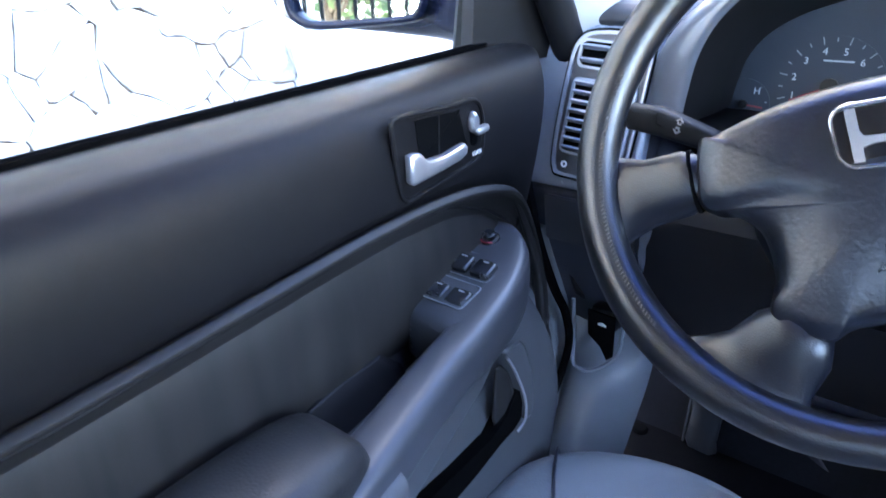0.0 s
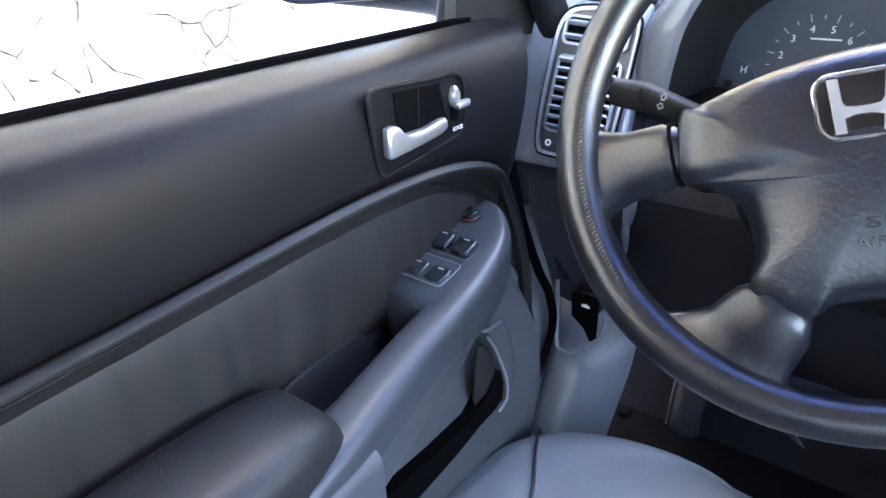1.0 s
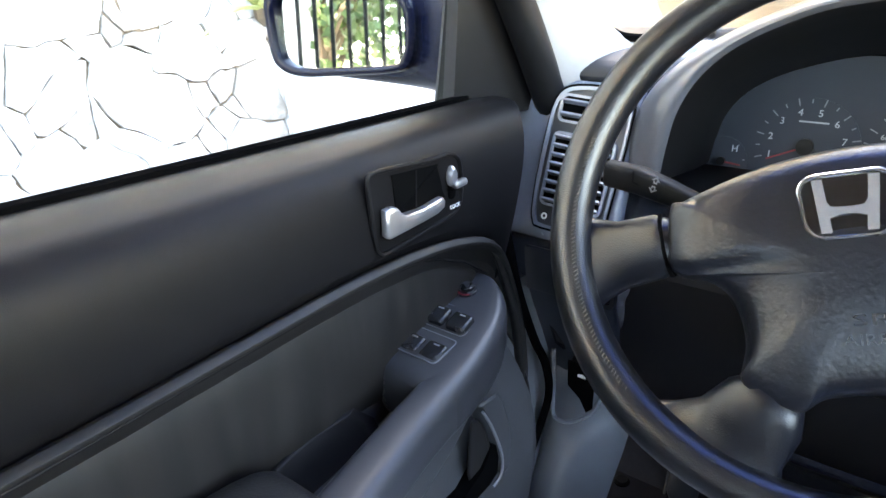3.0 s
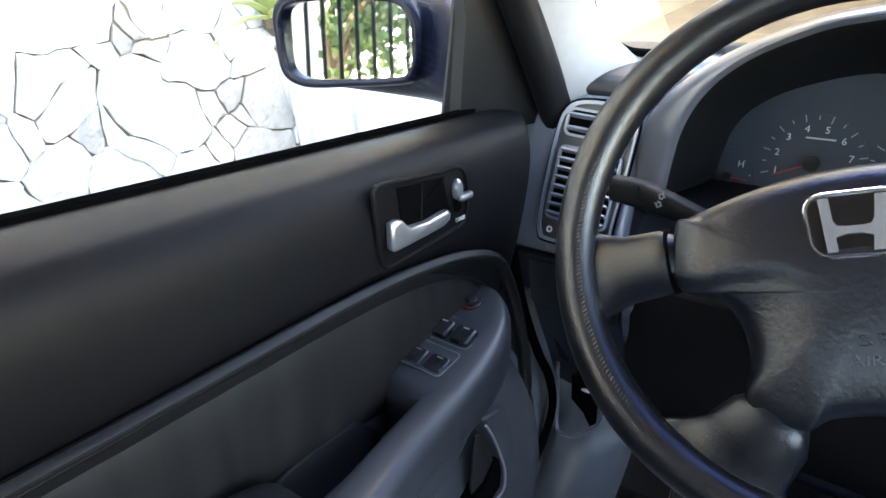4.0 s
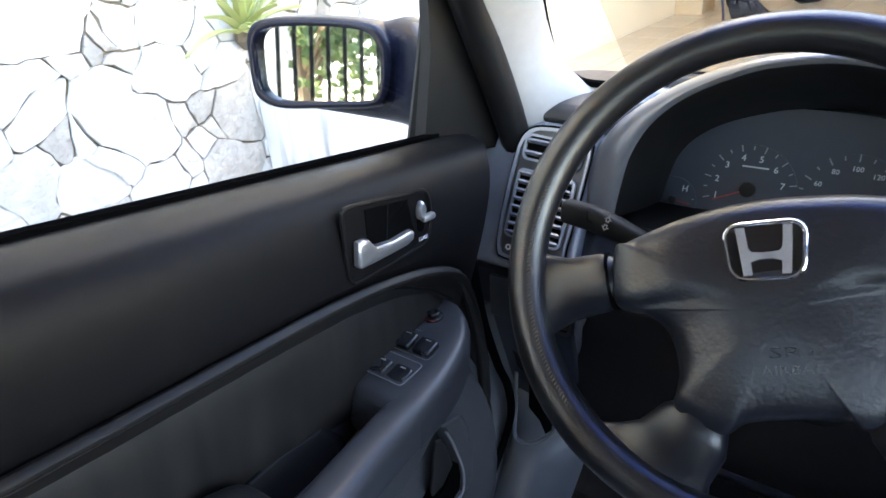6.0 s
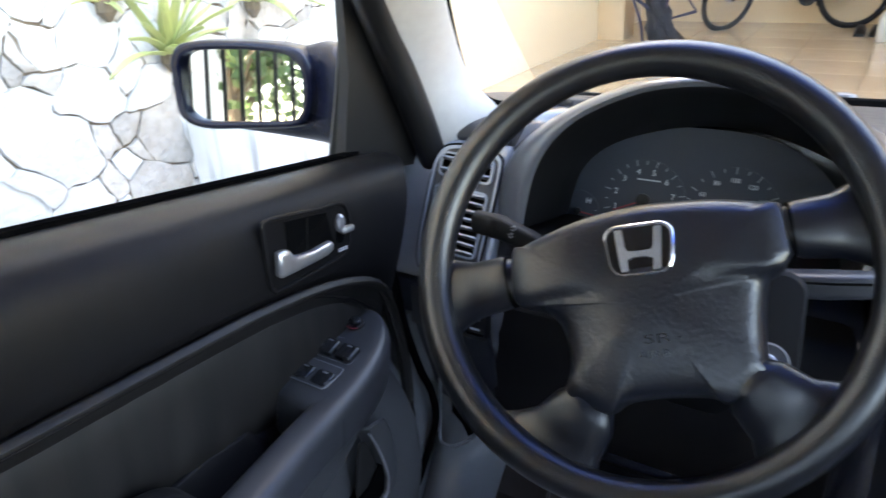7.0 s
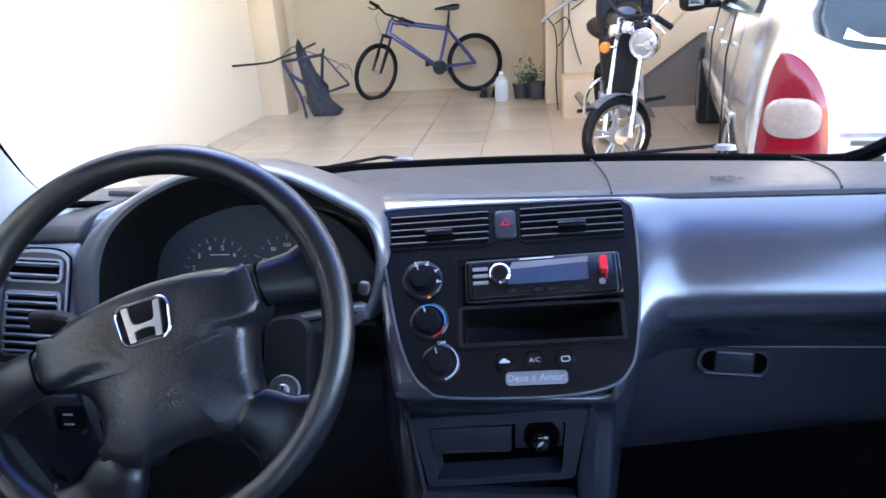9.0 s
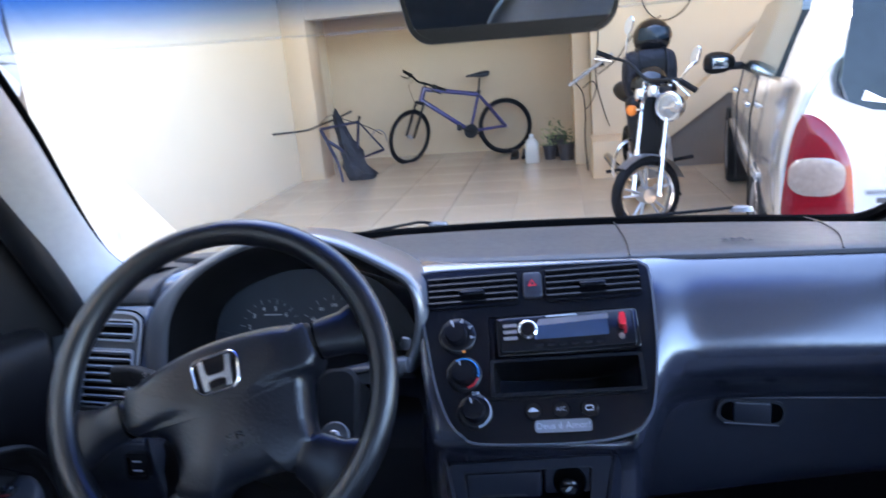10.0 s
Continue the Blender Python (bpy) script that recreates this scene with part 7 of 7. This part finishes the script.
def build_handrail():
    h = thing("handrail", "pale painted stair handrail fixed to the garage wall", "handrail")
    part("rail", tube([(0.14, 6.44, 0.83), (0.34, 6.44, 0.965), (0.56, 6.44, 1.10)], 0.018, 10), M_RAIL, h)
    for x, w in ((0.20, 0.87), (0.50, 1.06)):
        part("bracket", box(0.03, 0.05, 0.04, pose(x, 6.455, w, 0, -33, 0), 0.006), M_BLACK, h, "black fixing bracket")
    part("upright", tube(smooth_path([(0.20, 6.45, 0.86), (0.27, 6.45, 0.76), (0.29, 6.45, 0.55), (0.28, 6.45, 0.30), (0.30, 6.45, 0.0)]), 0.007, 6), M_BLACK, h, "thin dark upright")
    part("scroll", tube(smooth_path([(0.27, 6.45, 0.80), (0.36, 6.45, 0.86), (0.40, 6.45, 0.80), (0.36, 6.45, 0.68), (0.30, 6.45, 0.60)]), 0.006, 6), M_BLACK, h, "bent iron scroll")


def build_motorcycle():
    # local x: forward (towards the viewer), y: left, z: up
    m = thing("motorcycle", "small black motorcycle with chrome front end and helmet", "motorcycle", Matrix.Translation((0.60, 4.04, 0)) @ pose(0, 0, 0, 0, 0, -84) @ pose(0, 0, 0, 6, 0, 0))
    steer = Matrix.Translation((0, 0, 0.3)) @ pose(0, 0, 0, 0, 0, -46) @ Matrix.Translation((0, 0, -0.3))
    turned = Matrix.Translation((0, 0, 0.3)) @ pose(0, 0, 0, 0, 0, -68) @ Matrix.Translation((0, 0, -0.3))
    shift = Matrix.Translation((0.0, 0.20, 0))

    def fit(name, bm, material, parent, label="", sub=0, sharp=35, m=steer):
        bm.transform(m)
        return part(name, bm, material, parent, label, sub, sharp)

    def body(name, bm, material, parent, label="", sub=0, sharp=35):
        return fit(name, bm, material, parent, label, sub, sharp, shift)
    fw, rw = V(0.0, 0, 0.275), V(-1.28, 0, 0.275)
    # wheel axis along local y
    turn = pose(0, 0, 0, 90, 0, 0)
    axle = fw - V(0, 0, 0.022)
    for c, r, wd in ((axle, 0.253, 0.034), (rw, 0.275, 0.05)):
        wm = (turned if c is axle else shift) @ Matrix.Translation(c) @ turn
        w = part("wheel", tube(ring_pts(wm, r - wd, 40), wd, 10, closed=True), M_RUBBER, m, "black motorcycle tyre")
        part("rim", tube(ring_pts(wm, r - 2 * wd, 40), 0.017, 8, closed=True, squash=1.6), M_CHROME, w, "chrome rim")
        sp = bmesh.new()
        for k in range(10):
            a = 2 * math.pi * (k // 2) / 5 + 0.3 + (0.16 if k % 2 else -0.16)
            merge(sp, tube([wm @ V(0.03 * math.cos(a), 0.03 * math.sin(a), 0), wm @ V((r - 2 * wd) * math.cos(a), (r - 2 * wd) * math.sin(a), 0)], [0.010, 0.007], 6))
        part("spokes", sp, M_SILVER, w, "paired silver cast spokes")
        part("hub", lathe([(0.05, -0.05), (0.055, -0.03), (0.055, 0.03), (0.05, 0.05)], 20, wm), M_SILVER, w)
    fit("front_mudguard", loft([[Matrix.Translation(axle) @ V(0.272 * math.cos(a), y, 0.272 * math.sin(a) - abs(y) * 0.3) for y in (-0.052, -0.03, 0.03, 0.052, 0.048, -0.048)] for a in (radians(55 + 11 * k) for k in range(11))]), M_GREYBIKE, m, "grey metal front mudguard", m=turned)
    for y in (-0.095, 0.095):
        f = fit("fork_leg", tube([fw + V(0.0, y, -0.03), fw + V(-0.10, y, 0.25)], 0.021, 10), M_CHROME, m, "chrome fork leg")
        fit("fork_tube", tube([fw + V(-0.10, y, 0.25), fw + V(-0.27, y, 0.66)], 0.015, 10), M_CHROME, m)
    fit("yoke", box(0.06, 0.26, 0.04, Matrix.Translation(fw + V(-0.245, 0, 0.60)) @ pose(0, 0, 0, 0, -20, 0), 0.01), M_BLACK, m)
    hl = Matrix.Translation(fw + V(-0.181, 0.112, 0.503)) @ pose(0, 0, 0, 0, 84, 0)
    h = fit("headlight", lathe([(0.02, -0.12), (0.07, -0.09), (0.092, -0.02), (0.096, 0.0), (0.088, 0.008)], 28, hl), M_CHROME, m, "chrome round headlight shell")
    fit("lens", lathe([(0.080, 0.004), (0.065, 0.010), (0.035, 0.015), (0, 0.017)], 28, hl), M_LENS, h, "clear fluted headlight lens")
    fit("lens_rim", tube(ring_pts(hl @ Matrix.Translation((0, 0, 0.006)), 0.084, 28), 0.007, 8, closed=True), M_CHROME, h, "bright headlight rim")
    for y in (-0.15, 0.17):
        t = fit("indicator", tube([fw + V(-0.17, y * 0.5, 0.50), fw + V(-0.17, y * 0.8, 0.50)], 0.009, 8), M_CHROME, m)
        fit("amber", lathe([(0.01, -0.03), (0.032, -0.015), (0.036, 0.01), (0.03, 0.022), (0, 0.026)], 18, Matrix.Translation(fw + V(-0.17, y, 0.50)) @ pose(0, 0, 0, 0, 90, 0)), M_ORANGE if y < 0 else M_CHROME, t, "amber indicator")
    for y, zz in ((-0.075, 0.575), (0.02, 0.585)):
        fit("gauge", lathe([(0.03, -0.02), (0.042, 0), (0.044, 0.045), (0.038, 0.05), (0, 0.052)], 20, Matrix.Translation(fw + V(-0.17, y, zz)) @ pose(0, 0, 0, 0, -30, 0)), M_CHROME, m, "chrome dial cup")
    bar = smooth_path([fw + V(-0.257, -0.429, 0.897), fw + V(-0.25, -0.32, 0.85), fw + V(-0.227, -0.17, 0.80), fw + V(-0.21, -0.05, 0.69), fw + V(-0.21, 0.05, 0.67), fw + V(-0.233, 0.169, 0.655), fw + V(-0.29, 0.25, 0.57)], 4)
    fit("handlebar", tube(bar, 0.011, 8), M_BLACK, m, "black handlebar")
    body("frame_cover", box(0.16, 0.24, 0.42, fw + V(-0.42, -0.06, 0.36), 0.05, 3), M_BLACK, m, "black front of the frame")
    for e, n, root, tip in ((bar[0], bar[4], V(-0.235, -0.20, 0.81), V(-0.25, -0.15, 1.0)), (bar[-1], bar[-5], V(-0.244, 0.175, 0.66), V(-0.31, 0.255, 0.75))):
        u = (n - e).normalized()
        fit("grip", tube([e, e + u * 0.12], 0.018, 8), M_RUBBER, m)
        fit("lever", tube([e + u * 0.15 + V(0.03, 0, -0.01), e + u * 0.02 + V(0.06, 0, -0.03)], 0.006, 6), M_CHROME, m)
        mr = fit("mirror_arm", tube(smooth_path([fw + root, fw + root.lerp(tip, 0.6) + V(0.02, 0, 0), fw + tip]), 0.007, 6), M_CHROME, m)
        fit("mirror_head", loft([[fw + tip + V(0.02 * dx - 0.02 * zz, 0.034 * r * math.cos(a) + 0.02 * r * math.sin(a), 0.03 + 0.058 * r * math.sin(a)) for a in (2 * math.pi * k / 18 for k in range(18))] for dx, r, zz in ((-0.6, 0.1, 0), (-0.5, 0.8, 0), (0, 1, 0), (0.5, 0.9, 0), (0.6, 0.1, 0))]), M_CHROME, mr, "chrome backed mirror")
    body("tank", loft([[fw + V(x, y * hw, 0.55 + h * z) for y, z in ((-1, 0.1), (-1, 0.5), (-0.6, 0.95), (0, 1), (0.6, 0.95), (1, 0.5), (1, 0.1), (0, -0.1))] for x, hw, h in ((-0.30, 0.07, 0.12), (-0.38, 0.13, 0.21), (-0.55, 0.15, 0.22), (-0.72, 0.11, 0.14), (-0.78, 0.08, 0.08))]), M_GLOSSBLK, m, "glossy black tank", sub=1)
    body("seat", loft([[fw + V(x, y * hw, z0 + 0.07 * z) for y, z in ((-1, -0.6), (-1, 0.4), (-0.7, 1), (0.7, 1), (1, 0.4), (1, -0.6))] for x, hw, z0 in ((-0.70, 0.09, 0.52), (-0.85, 0.13, 0.5), (-1.1, 0.14, 0.54), (-1.35, 0.11, 0.57))]), M_BLACK, m, "black seat", sub=1)
    body("engine", box(0.34, 0.22, 0.30, fw + V(-0.62, 0, 0.12), 0.04), M_SILVER, m, "grey engine block")
    for k in range(5):
        body("cooling_fin", box(0.16, 0.19, 0.010, fw + V(-0.55, 0, 0.24 + 0.022 * k), 0.003, 1), M_SILVER, m)
    body("downtube", tube([fw + V(-0.30, 0, 0.55), fw + V(-0.45, 0, 0.0), fw + V(-0.9, 0, -0.02)], 0.02, 8), M_BLACK, m)
    body("exhaust", tube(smooth_path([fw + V(-0.5, -0.08, 0.22), fw + V(-0.38, -0.10, 0.08), fw + V(-0.5, -0.14, -0.10), fw + V(-1.0, -0.16, -0.08), fw + V(-1.5, -0.18, 0.0)]), [0.018] * 14 + [0.035] * 11, 10), M_CHROME, m, "chrome exhaust")
    body("foot_peg", tube([fw + V(-0.75, -0.32, 0.02), fw + V(-0.75, 0.32, 0.02)], 0.014, 8), M_RUBBER, m)
    body("leg_guard", tube(smooth_path([fw + V(-0.42, -0.06, 0.3), fw + V(-0.36, -0.26, 0.26), fw + V(-0.38, -0.32, 0.05), fw + V(-0.46, -0.08, -0.02)]), 0.012, 8), M_CHROME, m, "chrome leg guard")
    body("stand", tube([fw + V(-0.85, 0.08, -0.05), fw + V(-0.9, 0.24, -0.29)], 0.012, 8), M_BLACK, m)
    # helmet and jacket bundle over the bars
    hm = thing("helmet", "black motorcycle helmet resting on the tank", "helmet", Matrix.Translation((0.70, 4.72, 1.22)) @ pose(0, 0, 0, 0, 0, -75))
    part("shell", loft([[V(0.145 * math.sin(p) * math.cos(a) * 1.12, 0.125 * math.sin(p) * math.sin(a), 0.13 * math.cos(p)) for a in (2 * math.pi * k / 20 for k in range(20))] for p in (radians(4 + 15.5 * j) for j in range(9))]), M_GLOSSBLK, hm, "glossy black shell", sharp=70)
    part("visor", loft([[V(0.150 * math.sin(p) * math.cos(a) * 1.12, 0.130 * math.sin(p) * math.sin(a), 0.13 * math.cos(p)) for a in (radians(-70 + 10 * k) for k in range(15))] for p in (radians(60 + 9 * j) for j in range(5))], closed=False), M_DKGLASS, hm, "dark visor")
    bg_ = thing("saddle_bag", "black soft bag strapped over the handlebar", "bag", Matrix.Translation((0.665, 4.60, 0.975)) @ pose(0, 0, 0, 0, 0, -82))
    part("sack", loft([[V(0.11 * math.copysign(abs(math.cos(a)) ** 0.5, math.cos(a)) * k, 0.185 * math.copysign(abs(math.sin(a)) ** 0.55, math.sin(a)) * k, z) for a in (2 * math.pi * j / 24 for j in range(24))] for z, k in ((-0.155, 0.5), (-0.15, 0.75), (-0.12, 0.9), (-0.03, 1.0), (0.08, 0.98), (0.14, 0.9), (0.165, 0.72), (0.17, 0.4))]), M_TARP, bg_, sub=1)
    part("flap", plate([[(0.115, y, 0.10), (0.118, y, 0.03), (0.122, y, -0.04)] for y in (-0.07, -0.03, 0.03, 0.07)], 0.012), M_BLACK, bg_, "black flap pocket")
    for y in (-0.09, 0.09):
        part("strap", tube(smooth_path([V(0.0, y, 0.172), V(0.09, y, 0.155), V(0.118, y, 0.06), V(0.112, y, -0.1)]), 0.009, 6), M_BLACK, bg_)


def build_parked_car():
    # local: x across (0 at its left side), y forward from the tail, z up
    c = thing("parked_car", "silver-white compact family car seen from its tail", "car", Matrix.Translation((0.845, 2.28, 0)) @ pose(0, 0, 0, 0, 0, -9.8))
    W = 1.72

    def ring(y, zs):
        """Half outline from the sill up to the roof, mirrored."""
        left = [(i, z) for i, z in zs]
        return [V(i, y, z) for i, z in left] + [V(W - i, y, z) for i, z in left[::-1]]
    sec = [ring(0.10, [(0.20, 0.30), (0.16, 0.45), (0.14, 0.60), (0.14, 0.75), (0.18, 0.92), (0.24, 1.0), (0.5, 1.02)]),
           ring(0.03, [(0.11, 0.30), (0.045, 0.45), (0.025, 0.60), (0.035, 0.75), (0.09, 0.95), (0.20, 1.15), (0.5, 1.2)]),
           ring(0.10, [(0.06, 0.28), (0.01, 0.45), (0.0, 0.60), (0.01, 0.78), (0.06, 1.0), (0.17, 1.30), (0.45, 1.42)]),
           ring(0.30, [(0.05, 0.26), (0.0, 0.45), (-0.01, 0.60), (0.0, 0.80), (0.05, 1.0), (0.15, 1.36), (0.40, 1.55)]),
           ring(0.8, [(0.03, 0.25), (0.0, 0.45), (-0.015, 0.62), (0.0, 0.82), (0.03, 0.98), (0.15, 1.42), (0.36, 1.60)]),
           ring(1.6, [(0.03, 0.25), (0.0, 0.45), (-0.015, 0.62), (0.0, 0.82), (0.03, 0.96), (0.15, 1.42), (0.36, 1.63)]),
           ring(2.5, [(0.03, 0.25), (0.0, 0.45), (-0.01, 0.62), (0.0, 0.80), (0.04, 0.93), (0.20, 1.34), (0.40, 1.54)]),
           ring(3.1, [(0.03, 0.25), (0.0, 0.45), (0.0, 0.62), (0.01, 0.80), (0.06, 0.92), (0.12, 1.02), (0.40, 1.1)]),
           ring(3.8, [(0.05, 0.25), (0.03, 0.45), (0.04, 0.62), (0.06, 0.75), (0.12, 0.84), (0.2, 0.88), (0.45, 0.92)]),
           ring(4.2, [(0.25, 0.28), (0.2, 0.45), (0.2, 0.58), (0.25, 0.66), (0.3, 0.70), (0.4, 0.72), (0.6, 0.74)])]
    part("body", loft(sec), M_CARWHITE, c, "silver-white painted body", sub=2)
    # tail lamp on the left corner
    def skin(x, z, out=0.0):
        t = max(0.0, 1 - x / 0.30)
        return V(x - 0.012 * (z > 0.9), 0.028 + 0.065 * t * t + 0.12 * max(0, z - 0.72) - out, z)
    outl = [(0.03, 0.62), (0.05, 0.80), (0.075, 0.885), (0.105, 0.903), (0.155, 0.875), (0.205, 0.815), (0.242, 0.735), (0.258, 0.64), (0.258, 0.50), (0.13, 0.49), (0.035, 0.49)]
    outl = [(p.x, p.y) for p in smooth_path([(x, y, 0) for x, y in outl + outl[:1]], 4)[:-1]]
    lp = part("tail_lamp", loft([[skin(x, z, o) for x, z in [((x - .13) * s + .13, (z - .70) * s + .70) for x, z in outl]] for o, s in ((-0.02, 1.0), (0.032, 1.0), (0.042, 0.95), (0.048, 0.6))]), M_LAMPRED, c, "red tail lamp with a pale reversing section", sharp=60)
    blob = [(x * 0.092 + 0.135, y * 0.072 + 0.675) for x, y in rrect(2, 2, 0.75, 6)]
    part("reversing_lens", loft([[skin(x, z, o) for x, z in [((x - .135) * s + .135, (z - .675) * s + .675) for x, z in blob]] for o, s in ((0.0, 1.0), (0.052, 1.0), (0.056, 0.85), (0.058, 0.4))]), M_LAMPCLR, lp, "pale ribbed lens", sharp=60)
    # tailgate glass
    gl = [(0.30, 0.915), (0.225, 0.945), (0.195, 1.02), (0.225, 1.30), (0.34, 1.36), (W - 0.34, 1.36), (W - 0.27, 1.30), (W - 0.195, 1.02), (W - 0.225, 0.945), (W - 0.30, 0.915), (W / 2, 0.895), (0.45, 0.90)]
    part("tailgate_glass", loft([[V(x, 0.012 + 0.10 * max(0, z - 0.93) + 0.25 * max(0, z - 1.2) + d, z) for x, z in gl] for d in (0.06, -0.022)]), M_DKGLASS, c, "dark tailgate window")
    part("window_decal", loft([[V(x, -0.012 + 0.10 * max(0, z - 0.93) + d, z) for x, z in ((0.262, 0.95), (0.40, 0.925), (0.40, 0.945), (0.33, 0.952), (0.272, 0.985))] for d in (0.0, -0.004)]), M_WHITE, c, "white window sticker")
    part("brand_bar", loft([[V(x, 0.022 + d, z) for x, z in ((0.34, 0.572), (0.60, 0.572), (0.60, 0.590), (0.34, 0.590))] for d in (0.0, -0.012)]), M_GREY, c, "grey lettering drawn as a plain bar")
    part("side_glass", loft([[V(x + d, y, z) for y, z, x in ((0.45, 1.02, 0.033), (0.42, 1.28, 0.12), (0.6, 1.40, 0.148), (2.4, 1.36, 0.17), (3.0, 1.0, 0.055), (1.5, 1.0, 0.022))] for d in (0.03, -0.006)]), M_DKGLASS, c, "dark side windows")
    part("door_seam", tube([V(-0.022, 0.95, 0.3), V(-0.026, 0.93, 0.8), V(0.01, 0.98, 1.0)], 0.005, 5), M_BLACK, c)
    part("door_seam", tube([V(-0.022, 1.95, 0.3), V(-0.026, 1.95, 0.8), V(0.01, 1.95, 1.0)], 0.005, 5), M_BLACK, c)
    for y in (1.25, 2.25):
        part("door_handle", box(0.03, 0.20, 0.03, V(-0.022, y, 0.84), 0.01), M_CARWHITE, c)
    part("rub_strip", box(0.02, 2.2, 0.05, V(-0.014, 1.7, 0.56), 0.006), M_CARWHITE, c, "body-coloured rub strip")
    part("bumper", loft([[V(x, y, z) for y, z in ((0.12, 0.28), (-0.03, 0.30), (-0.05, 0.40), (-0.02, 0.48), (0.12, 0.48))] for x in (0.05, 0.3, W - 0.3, W - 0.05)]), M_CARWHITE, c, "painted rear bumper", sub=1)
    for y in (0.75, 3.35):
        wm = Matrix.Translation((0.10, y, 0.31)) @ pose(0, 0, 0, 0, -90, 0)
        w = part("wheel", lathe([(0.19, 0.10), (0.24, 0.115), (0.295, 0.11), (0.31, 0.08), (0.31, -0.06), (0.2, -0.08)], 32, wm), M_RUBBER, c, "black tyre")
        part("rim", lathe([(0.205, 0.095), (0.195, 0.112), (0.14, 0.09), (0.06, 0.10), (0.0, 0.105)], 28, wm), M_SILVER, w, "silver wheel trim")
    mr = part("wing_mirror", loft([[V(-0.085 - 0.105 * k, 2.62, 1.0) + V(0, y * 0.09 * s, z * 0.105 * s) for y, z in ((-1, -0.7), (-1, 0.8), (0.6, 0.9), (1, 0), (0.6, -0.8))] for k, s in ((-0.9, 0.5), (0, 1), (0.9, 1), (1.3, 0.6))]), M_BLACK, c, "black wing mirror", sub=1)
    part("mirror_arm", box(0.15, 0.06, 0.055, V(0.03, 2.62, 0.975), 0.015), M_BLACK, mr)
    part("glass", box(0.10, 0.004, 0.07, V(-0.105, 2.530, 1.003), 0.002), M_MIRROR, mr)


M_WASH = mat("whitewash", (0.56, 0.55, 0.53), 0.85, var=0.16, scale=10, bump=0.4, bump_scale=50, stain_or_shade=0.75, stain_shade_col=(0.10, 0.088, 0.085), big=7.5, streak=0.10)
build_place()
build_stone_wall()
build_plants()
build_gate_and_trees()
build_bicycle()
build_bike_frame()
build_clutter()
build_handrail()
build_motorcycle()
build_parked_car()


# floor tiles of the garage, last
def build_tiles():
    bed = solo("garage_floor", box(7.4, 5.28, 0.03, V(0.85, 5.66, -0.022)), M_GROUT, "glossy beige floor tiles with dark joints", "floor", kind="structure")
    t = 0.54
    me = mesh_of("tile", box(t - 0.004, t - 0.004, 0.010, None, 0.002, 1), M_TILE)
    cut = mesh_of("tile", box(0.342, t - 0.004, 0.010, None, 0.002, 1), M_TILE)
    for i in range(14):
        for j in range(10):
            x, y = -1.42 - 2.5 * t + t * i, 3.02 + t * (j + 0.5) - 0.1
            if x + t / 2 > 4.62 or y + t / 2 > 8.32:
                continue
            o = new("tile", me if i else cut)
            o.parent = bed
            o.location = (x if i else -2.673, y, -0.004)


build_tiles()
